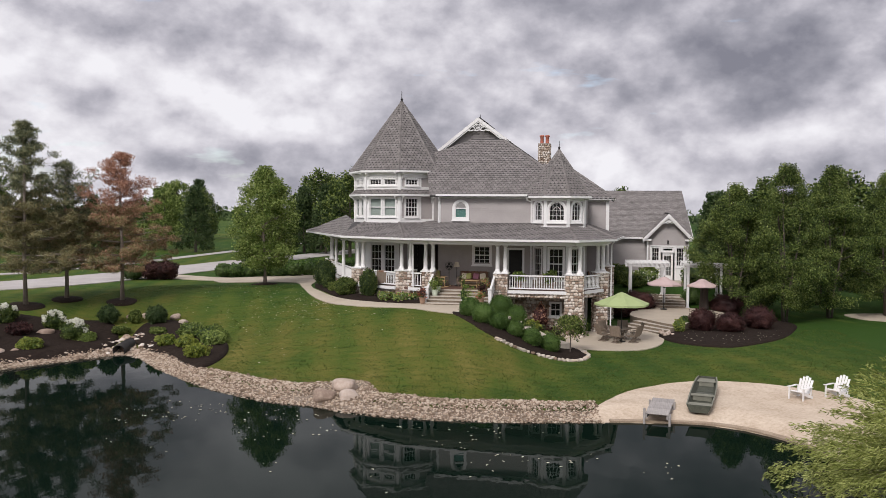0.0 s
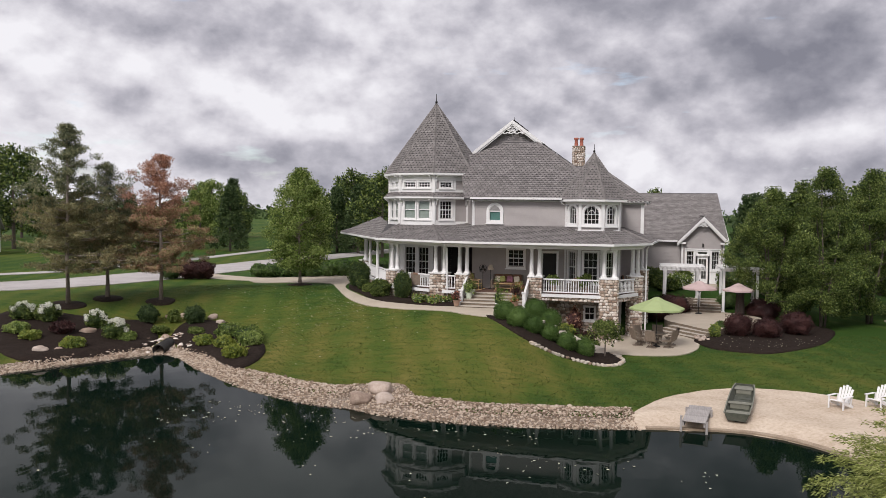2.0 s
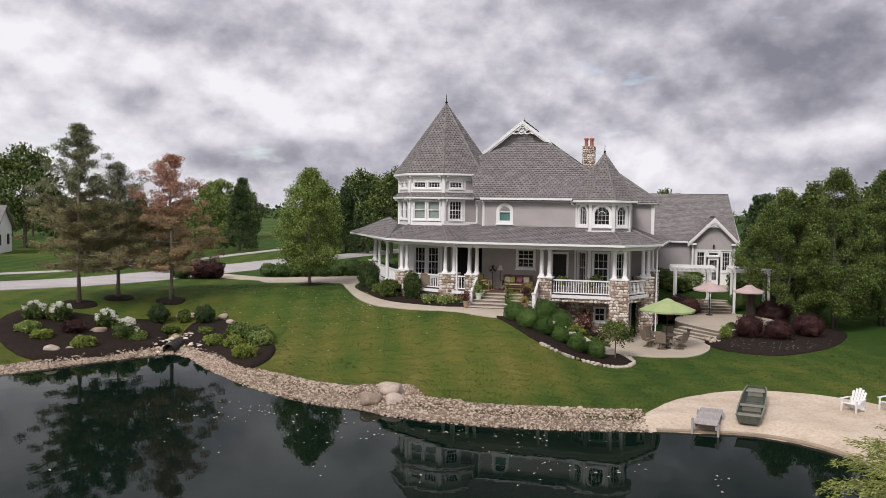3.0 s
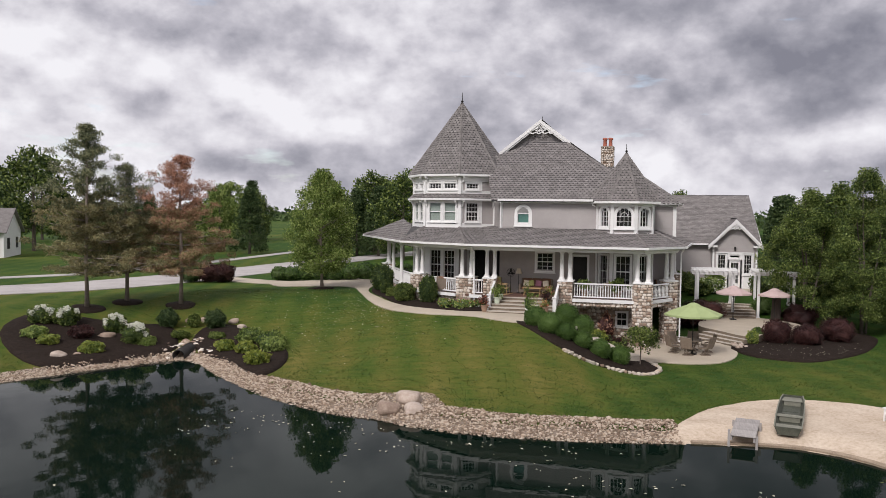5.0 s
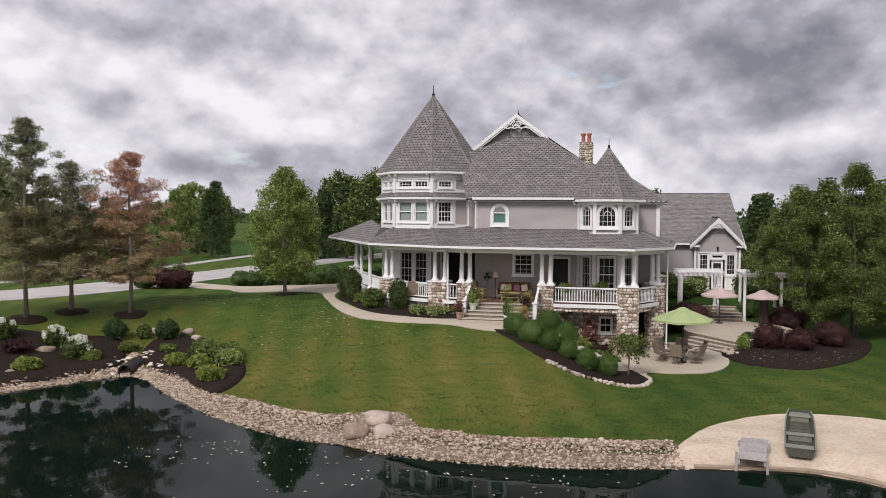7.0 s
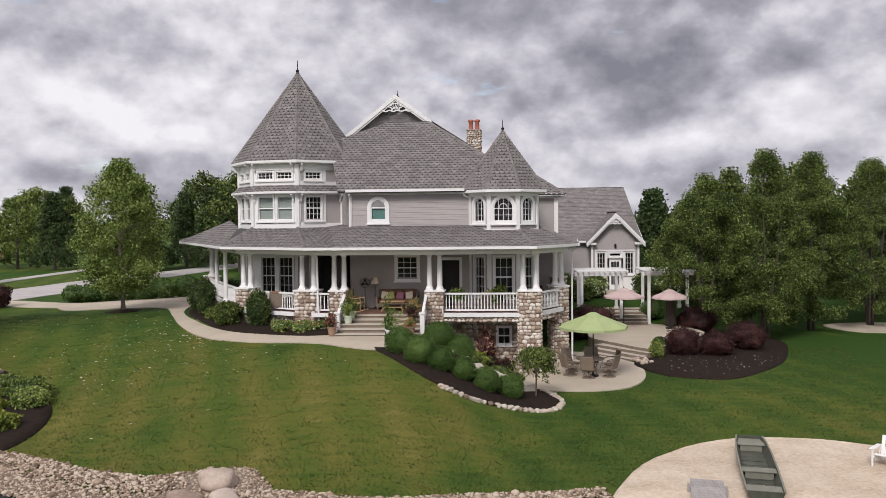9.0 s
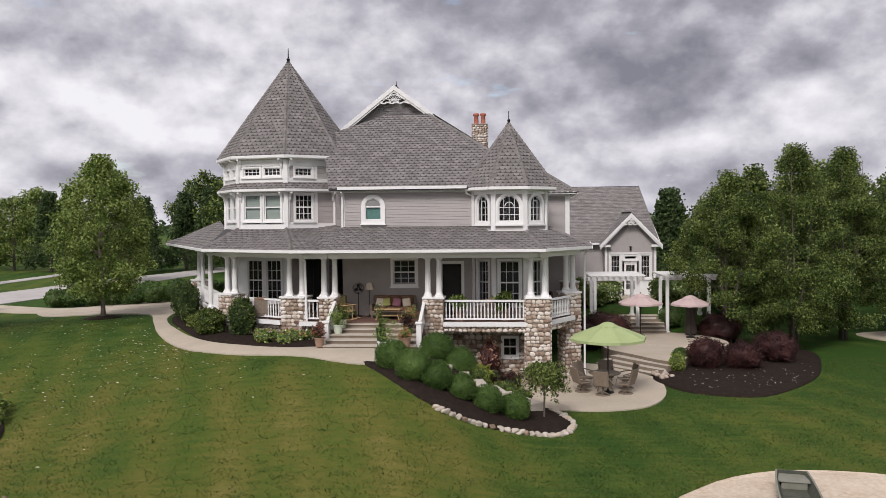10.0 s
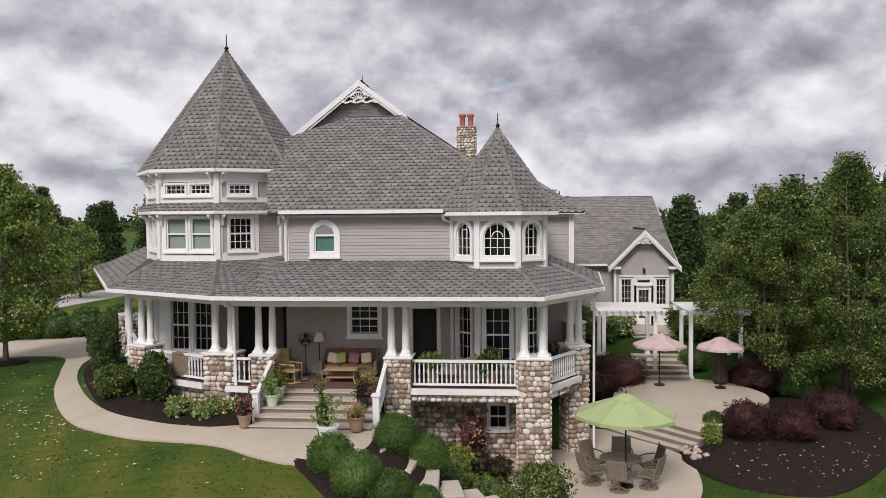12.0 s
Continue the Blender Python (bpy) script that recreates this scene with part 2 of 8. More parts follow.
M_NEEDLE_O = leafy("needle_olive", [(0.13, 0.115, 0.05), (0.26, 0.22, 0.1), (0.4, 0.345, 0.18)], trans=0.15)
M_WILLOW = leafy("willow_leaf", [(0.14, 0.165, 0.035), (0.28, 0.32, 0.08), (0.45, 0.48, 0.17)])
M_PETAL = leafy("white_petal", [(0.75, 0.75, 0.64), (0.86, 0.86, 0.8)])
M_FLOWER = leafy("orange_flower", [(0.45, 0.1, 0.05), (0.55, 0.2, 0.1), (0.5, 0.35, 0.3)])


def lawn_material():
    m = bpy.data.materials.new("lawn")
    m.use_nodes = True
    t = m.node_tree
    link = t.links.new
    b = t.nodes["Principled BSDF"]
    b.inputs["Roughness"].default_value = 0.9
    b.inputs["Specular IOR Level"].default_value = 0.12
    geo = t.nodes.new("ShaderNodeNewGeometry")

    def noise_at(s, d=5.0, r=0.6):
        n = node(t, "ShaderNodeTexNoise", Scale=s, Detail=d, Roughness=r)
        link(geo.outputs["Position"], n.inputs["Vector"])
        return n.outputs[0]
    big, mid, tuft = noise_at(0.085, 3.0), noise_at(0.6, 6.0, 0.65), noise_at(5.0, 8.0, 0.8)
    # mower stripes about 1.6 m wide
    sep = t.nodes.new("ShaderNodeSeparateXYZ")
    link(geo.outputs["Position"], sep.inputs[0])
    diag = math_node(t, "ADD", math_node(t, "MULTIPLY", sep.outputs[0], 0.94), math_node(t, "MULTIPLY", sep.outputs[1], 0.34))
    wob = math_node(t, "ADD", math_node(t, "MULTIPLY", diag, 3.0), math_node(t, "MULTIPLY", mid, 1.6))
    stripe = math_node(t, "SINE", wob)
    dry = math_node(t, "ADD", math_node(t, "MULTIPLY", big, 0.5), math_node(t, "ADD", math_node(t, "MULTIPLY", mid, 0.26), math_node(t, "ADD", math_node(t, "MULTIPLY", tuft, 0.28), 0.045)))
    dry = math_node(t, "ADD", dry, math_node(t, "MULTIPLY", stripe, -0.035))
    # fine streaks left by the mower
    st = node(t, "ShaderNodeTexNoise", Scale=1.0, Detail=5.0, Roughness=0.7)
    smp = t.nodes.new("ShaderNodeMapping")
    smp.inputs["Rotation"].default_value = (0, 0, radians(-35))
    smp.inputs["Scale"].default_value = (0.35, 4.2, 1)
    link(geo.outputs["Position"], smp.inputs[0]), link(smp.outputs[0], st.inputs["Vector"])
    dry = math_node(t, "ADD", dry, math_node(t, "MULTIPLY", math_node(t, "SUBTRACT", st.outputs[0], 0.5), 0.3))
    # poorer, drier turf on the bank above the pond
    bank = math_node(t, "MULTIPLY", math_node(t, "SUBTRACT", 40.0, sep.outputs[1]), 0.008)
    bank = math_node(t, "MINIMUM", math_node(t, "MAXIMUM", bank, -0.075), 0.05)
    dry = math_node(t, "ADD", dry, bank)
    # lusher turf to the east, below the patio
    lush = math_node(t, "MULTIPLY", math_node(t, "SUBTRACT", 4.0, sep.outputs[0]), 0.014)
    dry = math_node(t, "ADD", dry, math_node(t, "MINIMUM", math_node(t, "MAXIMUM", lush, -0.1), 0.0))
    cr = ramp(t, [(0.44, (0.034, 0.076, 0.012)), (0.55, (0.074, 0.11, 0.018)), (0.65, (0.122, 0.126, 0.026)), (0.77, (0.195, 0.165, 0.048))])
    link(dry, cr.inputs[0]), link(cr.outputs[0], b.inputs["Base Color"])
    bp = node(t, "ShaderNodeBump", Strength=0.9, Distance=0.05)
    hi = node(t, "ShaderNodeTexNoise", Scale=16.0, Detail=6.0, Roughness=0.75)
    link(geo.outputs["Position"], hi.inputs["Vector"])
    link(hi.outputs[0], bp.inputs["Height"]), link(bp.outputs[0], b.inputs["Normal"])
    return m


def water_material():
    m = bpy.data.materials.new("pond_water")
    m.use_nodes = True
    t = m.node_tree
    b = t.nodes["Principled BSDF"]
    b.inputs["Base Color"].default_value = (0.003, 0.009, 0.006, 1)
    b.inputs["Roughness"].default_value, b.inputs["IOR"].default_value = 0.02, 1.118
    geo = t.nodes.new("ShaderNodeNewGeometry")
    mp = t.nodes.new("ShaderNodeMapping")
    mp.inputs["Scale"].default_value = (1.0, 0.6, 1.0)
    t.links.new(geo.outputs["Position"], mp.inputs[0])
    n = node(t, "ShaderNodeTexNoise", Scale=1.3, Detail=3.0)
    t.links.new(mp.outputs[0], n.inputs["Vector"])
    bp = node(t, "ShaderNodeBump", Strength=0.035, Distance=0.1)
    t.links.new(n.outputs[0], bp.inputs["Height"]), t.links.new(bp.outputs[0], b.inputs["Normal"])
    return m


def glass_material():
    m = bpy.data.materials.new("window_glass")
    m.use_nodes = True
    t = m.node_tree
    t.nodes.remove(t.nodes["Principled BSDF"])
    tr = t.nodes.new("ShaderNodeBsdfTransparent")
    tr.inputs[0].default_value = (0.8, 0.84, 0.83, 1)
    gl = node(t, "ShaderNodeBsdfGlossy", Roughness=0.02)
    fr = node(t, "ShaderNodeFresnel", IOR=1.45)
    mx = t.nodes.new("ShaderNodeMixShader")
    t.links.new(fr.outputs[0], mx.inputs[0]), t.links.new(tr.outputs[0], mx.inputs[1]), t.links.new(gl.outputs[0], mx.inputs[2])
    t.links.new(mx.outputs[0], t.nodes["Material Output"].inputs[0])
    return m


M_BLADE = leafy("grass_blade", [(0.036, 0.075, 0.012), (0.07, 0.108, 0.019), (0.13, 0.14, 0.032)])
M_LAWN, M_WATER, M_GLASS = lawn_material(), water_material(), glass_material()

# ---- tools ----
WORLD_OF = {}


def thing(name, x, y, z, rz=0.0, label="", category="", group="", kind=""):
    """An Empty at the base of a thing."""
    ob = new(name)
    ob.empty_display_size = 0.2
    ob.matrix_basis = pose(x, y, z, 0, 0, rz)
    WORLD_OF[ob] = ob.matrix_basis.copy()
    return tagged(ob, label, category, group, kind)


def to_mesh(name, bm, mat, smooth=False):
    me = bpy.data.meshes.new(name)
    if isinstance(bm, bmesh.types.BMesh):
        bmesh.ops.recalc_face_normals(bm, faces=bm.faces)
        bm.to_mesh(me)
        bm.free()
    else:
        me.from_pydata(bm[0], [], bm[1])
    for m in (mat if isinstance(mat, (list, tuple)) else [mat]):
        me.materials.append(m)
    if smooth:
        me.polygons.foreach_set("use_smooth", [True] * len(me.polygons))
    me.update()
    return me


def part(name, bm, mat, parent, label="", m=None, local=False, smooth=False):
    """One mesh under a thing or a part. m: its pose in the world, or under the parent if local."""
    me = bm if isinstance(bm, bpy.types.Mesh) else to_mesh(name, bm, mat, smooth)
    ob = new(name, me)
    m = m or Matrix()
    if parent:
        ob.parent = parent
        ob.matrix_basis = m if local else WORLD_OF[parent].inverted() @ m
        WORLD_OF[ob] = WORLD_OF[parent] @ ob.matrix_basis
    else:
        ob.matrix_basis = m
        WORLD_OF[ob] = m.copy()
    if label:
        ob["label"] = label
    return ob


def box(bm, x0, x1, y0, y1, z0, z1, m=None, bevel=0.0):
    vs = [bm.verts.new((x, y, z)) for x in (x0, x1) for y in (y0, y1) for z in (z0, z1)]
    fs = [bm.faces.new([vs[i] for i in f]) for f in ((0, 1, 3, 2), (4, 6, 7, 5), (0, 4, 5, 1), (2, 3, 7, 6), (0, 2, 6, 4), (1, 5, 7, 3))]
    if bevel:
        es = list({e for f in fs for e in f.edges})
        r = bmesh.ops.bevel(bm, geom=es, offset=bevel, segments=1, affect="EDGES")
        vs = list({v for v in r["verts"]} | {v for v in vs if v.is_valid})
    if m is not None:
        bmesh.ops.transform(bm, matrix=m, verts=[v for v in vs if v.is_valid])
    return vs


def boxes(*specs, bevel=0.0):
    bm = bmesh.new()
    for s in specs:
        box(bm, *s, bevel=bevel)
    return bm


def beam(bm, a, b, w, h):
    """A bar of section w x h from a to b."""
    a, b = Vector(a), Vector(b)
    d = (b - a)
    q = d.to_track_quat("X", "Z").to_matrix().to_4x4()
    box(bm, 0, d.length, -w / 2, w / 2, -h / 2, h / 2, Matrix.Translation(a) @ q)


def turned(bm, profile, n=14, m=None, cap=True):
    """A body of revolution about z from (radius, z) pairs."""
    rings = []
    for r, z in profile:
        rings.append([bm.verts.new((r * math.cos(2 * math.pi * i / n), r * math.sin(2 * math.pi * i / n), z)) for i in range(n)])
    for a, b in zip(rings, rings[1:]):
        for i in range(n):
            bm.faces.new((a[i], a[(i + 1) % n], b[(i + 1) % n], b[i]))
    if cap:
        bm.faces.new(rings[0][::-1]), bm.faces.new(rings[-1])
    if m is not None:
        bmesh.ops.transform(bm, matrix=m, verts=[v for r in rings for v in r])


def tube(bm, pts, radii, n=7):
    rings = []
    for i, p in enumerate(pts):
        p = Vector(p)
        d = Vector(pts[min(i + 1, len(pts) - 1)]) - Vector(pts[max(i - 1, 0)])
        q = d.to_track_quat("Z", "Y")
        rings.append([bm.verts.new(p + q @ Vector((radii[i] * math.cos(2 * math.pi * k / n), radii[i] * math.sin(2 * math.pi * k / n), 0))) for k in range(n)])
    for a, b in zip(rings, rings[1:]):
        for k in range(n):
            bm.faces.new((a[k], a[(k + 1) % n], b[(k + 1) % n], b[k]))
    bm.faces.new(rings[-1]), bm.faces.new(rings[0][::-1])


def prism(bm, pts, z0, z1):
    lo = [bm.verts.new((x, y, z0)) for x, y in pts]
    hi = [bm.verts.new((x, y, z1)) for x, y in pts]
    n = len(pts)
    bm.faces.new(lo[::-1]), bm.faces.new(hi)
    for i in range(n):
        bm.faces.new((lo[i], lo[(i + 1) % n], hi[(i + 1) % n], hi[i]))


def slab(bm, quad, thick):
    """A flat polygon in space, given thickness downwards along its normal."""
    top = [Vector(p) for p in quad]
    n = (top[1] - top[0]).cross(top[2] - top[0]).normalized()
    if n.z < 0:
        n = -n
    a = [bm.verts.new(p) for p in top]
    b = [bm.verts.new(p - n * thick) for p in top]
    k = len(top)
    bm.faces.new(a), bm.faces.new(b[::-1])
    for i in range(k):
        bm.faces.new((a[i], b[i], b[(i + 1) % k], a[(i + 1) % k]))


def smooth_loop(pts, k=6, closed=True):
    """A Catmull-Rom curve through a few control points."""
    out, n = [], len(pts)
    P = [Vector(p).to_2d() if len(p) > 2 else Vector(p) for p in pts]
    for i in range(n if closed else n - 1):
        a, b, c, d = ((P[(i - 1) % n], P[i], P[(i + 1) % n], P[(i + 2) % n]) if closed else (P[max(i - 1, 0)], P[i], P[i + 1], P[min(i + 2, n - 1)]))
        for j in range(k):
            t = j / k
            out.append(0.5 * ((2 * b) + (c - a) * t + (2 * a - 5 * b + 4 * c - d) * t * t + (3 * b - a - 3 * c + d) * t ** 3))
    if not closed:
        out.append(P[-1])
    return [(p.x, p.y) for p in out]


def inside(poly, x, y):
    hit, n = False, len(poly)
    for i in range(n):
        x1, y1 = poly[i]
        x2, y2 = poly[i - 1]
        if (y1 > y) != (y2 > y) and x < (x2 - x1) * (y - y1) / (y2 - y1) + x1:
            hit = not hit
    return hit


def sm(a, b, x):
    t = min(1.0, max(0.0, (x - a) / (b - a)))
    return t * t * (3 - 2 * t)


# ---- ground ----
WATER = 1.2
SHORE = smooth_loop([(-30, 14), (-24, 22), (-20, 29.2), (-17.8, 33), (-16.2, 35.1), (-14.6, 34.6), (-12.3, 32.4), (-8, 29), (-4.4, 27.1), (-2.4, 26.6), (0, 25.9), (3, 25.7), (6, 26), (9, 26.7),
                     (11.2, 27.1), (13.5, 27.2), (15.5, 26), (17.3, 23), (18.6, 18), (20, 8), (22, -15), (10, -45), (-30, -45), (-50, -10)], 5)
_sx, _sy = np.array([p[0] for p in SHORE]), np.array([p[1] for p in SHORE])


def shore_far(x, y):
    """Distance from the pond's edge in metres, negative over the water."""
    ax, ay = _sx, _sy
    bx, by = np.roll(ax, -1), np.roll(ay, -1)
    dx, dy = bx - ax, by - ay
    t = np.clip(((x - ax) * dx + (y - ay) * dy) / (dx * dx + dy * dy), 0, 1)
    d = float(np.sqrt(((ax + t * dx - x) ** 2 + (ay + t * dy - y) ** 2).min()))
    return -d if inside(SHORE, x, y) else d


def ground_z(x, y, d=None):
    d = shore_far(x, y) if d is None else d
    if d < 0:
        return max(-1.2, WATER + 0.35 * d)
    low = 1.74 + 1.55 * sm(55.5, 61, y) * sm(24, 18, x) + 0.9 * sm(30, 60, x)
    east = sm(3.0, 7.6 - 3.0 * sm(39, 42.4, y), x)
    high = 3.7 - 0.35 * sm(-12, -26, x)
    h = high + (low - high) * east
    z = WATER + 0.3 * sm(0, 1.3, d)
    z += (h - z) * sm(0.8, 13.5, d)
    return z + 0.5 * sm(80, 250, math.hypot(x, y - 40)) + 0.025 * noise.noise((x * 0.35, y * 0.35, 0))


def ground():
    near = lambda a, b, s: list(np.arange(a, b, s))
    xs = [-4000, -2000, -1000, -500, -300, -200, -140, -100, -80, -65, -55] + near(-48, 34, 0.5) + [36, 40, 46, 55, 70, 90, 120, 180, 300, 600, 1500, 4000]
    ys = [-4000, -1500, -500, -200, -100, -70, -55] + near(-46, 14, 4) + near(14, 72, 0.5) + [74, 78, 84, 92, 102, 115, 135, 160, 200, 260, 350, 500, 800, 1500, 4000]
    vs = [(x, y, ground_z(x, y)) for y in ys for x in xs]
    n = len(xs)
    fs = [(j * n + i, j * n + i + 1, (j + 1) * n + i + 1, (j + 1) * n + i) for j in range(len(ys) - 1) for i in range(n - 1)]
    ob = part("ground", (vs, fs), M_LAWN, None, smooth=True)
    tagged(ob, "mown green lawn with drier straw-coloured patches sloping to the pond", "lawn", kind="structure")


def draped(name, poly, mat, lift=0.04, step=0.5, mound=0.0, label="", category="", kind="structure", depth=0.12):
    """A thin sheet that follows the ground inside a closed outline, with an edge."""
    from mathutils.geometry import delaunay_2d_cdt
    xs, ys = [p[0] for p in poly], [p[1] for p in poly]
    pts = [Vector(p) for p in poly]
    nb = len(pts)
    edge = lambda x, y: min((Vector((x, y)) - p).length for p in pts[:nb])
    for x in np.arange(min(xs), max(xs), step):
        for y in np.arange(min(ys), max(ys), step):
            if inside(poly, x, y) and edge(x, y) > step * 0.4:
                pts.append(Vector((x + random.uniform(-.1, .1) * step, y + random.uniform(-.1, .1) * step)))
    v, e, f, *_ = delaunay_2d_cdt(pts, [(i, (i + 1) % nb) for i in range(nb)], [], 1, 1e-5)
    vs = []
    for p in v:
        d = edge(p.x, p.y) if mound else 0
        vs.append((p.x, p.y, ground_z(p.x, p.y) + lift + mound * sm(0, 1.0, d) + (0.03 * noise.noise((p.x * 3, p.y * 3, 1)) if mound else 0)))
    fs = [tuple(t) for t in f]
    base = len(vs)
    vs += [(x, y, z - depth) for x, y, z in vs[:nb]]
    fs += [(i, base + i, base + (i + 1) % nb, (i + 1) % nb) for i in range(nb)]
    ob = part(name, (vs, fs), mat, None, smooth=bool(mound))
    return tagged(ob, label, category, kind=kind)


ground()
pond = part("water", ([(-60, -60, WATER), (40, -60, WATER), (40, 45, WATER), (-60, 45, WATER)], [(0, 1, 2, 3)]), M_WATER, None)
tagged(pond, "still dark pond water mirroring the house and trees", "pond", kind="structure")

# ---- paths, beds, beach ----
WALKWAY = smooth_loop([(-21.5, 56.4), (-19.5, 53.2), (-16.5, 52.9), (-13.4, 52.8), (-11.4, 49.4), (-9.4, 45.6), (-6.8, 42.3), (-4, 40.5), (-1.2, 39.6), (0.2, 38.7), (1.6, 38.1), (2.9, 38.6), (3.0, 41.5), (-0.7, 41.6), (-2.2, 41.3), (-4.2, 42), (-6.6, 43.7), (-9.2, 46.9), (-11.2, 50.6), (-12.2, 54.4), (-13, 57), (-17, 56.6)], 5)
draped("pavement", WALKWAY, M_CONCRETE, 0.05, 0.6, label="curving tan concrete garden path to the porch steps", category="path")
ROAD = smooth_loop([(-75, 2), (-52, 22), (-40, 35), (-32, 45), (-30, 48.5), (-28.8, 52.5), (-28, 57), (-27.2, 66), (-26.5, 78), (-25, 95), (-20, 125), (-25, 126), (-30, 95), (-32.6, 80), (-33.3, 71), (-34.2, 62), (-35.6, 55), (-37.2, 50), (-43, 42), (-56, 28), (-79, 7)], 3)
draped("road", ROAD, M_ROAD, 0.05, 3.0, label="pale grey concrete street curving past the lawn", category="road")
SIDEWALK = smooth_loop([(-84, 12), (-60, 33), (-47, 48), (-41, 57.5), (-40, 63), (-39.4, 71), (-39.6, 79), (-40.6, 95), (-43, 130), (-45, 130), (-42.4, 95), (-41.3, 79), (-41.1, 71), (-41.8, 63.3), (-42.6, 58.3), (-48.4, 49), (-61.2, 34.2), (-85, 13.4)], 3)
draped("sidewalk", SIDEWALK, M_ROAD, 0.05, 3.0, label="narrow concrete pavement beyond the street", category="pavement")
DRIVE = smooth_loop([(-29, 57.2), (-26, 56.9), (-22, 55.4), (-19, 54.6), (-13.5, 56), (-12, 61), (-16, 61), (-20, 57.8), (-24, 59.2), (-27.8, 60.5)], 4)
draped("driveway", DRIVE, M_CONCRETE, 0.055, 1.5, label="tan concrete driveway joining the street", category="driveway")
BED_PORCH = smooth_loop([(-11.6, 53), (-10.6, 49.8), (-8.7, 46.6), (-6.3, 43.5), (-4.2, 42.1), (-1.9, 41.5), (-0.7, 42), (-0.9, 43.6), (-3.5, 44.2), (-7, 46.6), (-9.5, 50)], 4)
draped("mulch_bed", BED_PORCH, M_MULCH, 0.05, 0.4, 0.1, "dark mulch planting bed in front of the porch", "mulch bed", "stuff")
BED_BOX = smooth_loop([(1.4, 38.4), (2.6, 36.6), (3.6, 35.5), (4.7, 35.15), (5.6, 35.4), (6.6, 36.1), (7.4, 36.4), (8.2, 36.4), (8.6, 37.1), (8.65, 38.2), (8.1, 39.7), (6.9, 40.2), (6.7, 41.4), (6.9, 43), (4.4, 43.6), (3.3, 42.9), (3.15, 41.2), (3.1, 39.2), (2.3, 38.3)], 4)
draped("mulch_bed", BED_BOX, M_MULCH, 0.05, 0.4, 0.08, "dark mulch bed with clipped shrubs beside the garden steps", "mulch bed", "stuff")
PATIO = smooth_loop([(6.4, 41.5), (7, 39.9), (8.5, 39.6), (10.2, 39.55), (11.7, 40.4), (12.65, 42.4), (12.9, 45.3), (12.2, 46.9), (11.6, 48.6), (9.2, 49), (9.2, 46.4), (4.2, 46), (4.2, 43.4)], 5)
draped("patio", PATIO, M_CONCRETE, 0.05, 0.5, label="rounded tan concrete patio below the porch", category="patio")
BED_EAST = smooth_loop([(12.75, 46.2), (12.95, 44.2), (14.1, 42.5), (16.4, 42.3), (19.1, 45.2), (20.8, 48.6), (21.9, 53), (20, 55.5), (17.6, 54), (16.4, 51.4), (14.4, 49)], 5)
draped("mulch_bed", BED_EAST, M_MULCH, 0.05, 0.5, 0.12, "dark mulch bed under trees edged by lawn", "mulch bed", "stuff")
BEACH = smooth_loop([(8.9, 26.5), (9.2, 27.8), (10.5, 30.6), (12.7, 32.8), (15.2, 33.4), (17.6, 32.7), (19.6, 31), (21.5, 27.5), (21, 23), (18.3, 19), (17.2, 22), (16, 25.2), (14.6, 26.5), (13, 27), (11, 26.8)], 4)
draped("sand_beach", BEACH, M_SAND, 0.05, 0.4, 0.05, "small pale sand beach at the pond's edge", "beach", "stuff")
WET = [p for p in SHORE if 9.2 < p[0] < 18.2 and p[1] > 19]
WET_OUT, WET_IN = [], []
for (x0, y0), (x1, y1) in zip(WET, WET[1:]):
    k = 1 / math.hypot(x1 - x0, y1 - y0)
    nx, ny = -(y1 - y0) * k, (x1 - x0) * k
    WET_OUT.append(((x0 + x1) / 2 - 0.12 * nx, (y0 + y1) / 2 - 0.12 * ny)), WET_IN.append(((x0 + x1) / 2 + 0.04 * nx, (y0 + y1) / 2 + 0.04 * ny))
draped("wet_sand", WET_OUT + WET_IN[::-1], M_WETSAND, 0.115, 0.3, label="darker wet sand along the water", category="beach", kind="stuff")
BED_WEST = smooth_loop([(-26, 33), (-21, 30), (-19.2, 31.6), (-18, 33.8), (-17.2, 35.7), (-18, 37.6), (-20, 39.6), (-23, 38.4), (-27, 37)], 4)
draped("mulch_bed", BED_WEST, M_MULCH, 0.06, 0.5, 0.12, "dark mulch bed with flowering shrubs by the pond", "mulch bed", "stuff")
BED_MID = smooth_loop([(-15.4, 36), (-13.3, 34.4), (-10.9, 32.3), (-9.5, 31.4), (-9.3, 33), (-10.1, 35.5), (-12.5, 38.5), (-15.3, 40.8), (-17.8, 40.6), (-17.2, 37.6)], 4)
draped("mulch_bed", BED_MID, M_MULCH, 0.06, 0.5, 0.12, "dark mulch bed with yellow-green shrubs by the pond", "mulch bed", "stuff")
for cx, cy, r in ((-25.7, 39.6, 1.05), (-24.9, 42.4, 0.95), (-21.5, 43.3, 0.95), (-15.1, 51.4, 0.95)):
    ring = [(cx + r * (1 + 0.06 * math.sin(3 * a + cx)) * math.cos(a), cy + r * math.sin(a)) for a in [2 * math.pi * i / 20 for i in range(20)]]
    draped("mulch_ring", ring, M_MULCH, 0.04, 0.4, 0.12, "dark mulch ring round a tree trunk", "mulch bed", "stuff")

# ---- house ----
FLOOR, PIER, EAVE1, EAVE2 = 4.45, 5.42, 7.49, 10.1      # porch floor, pier tops, porch eave, main eave
house = thing("house", 0.6, 48, 1.8, label="grey-sided Victorian house with white trim, shingled turrets and wrap-around porch", category="house")
TCX, TCY, TR, TA = -4.45, 50.2, 3.2, -10.5               # corner tower: centre, radius, turn of its front face
UCX, UCY, UR = 6.56, 46.67, 1.74                          # small turret


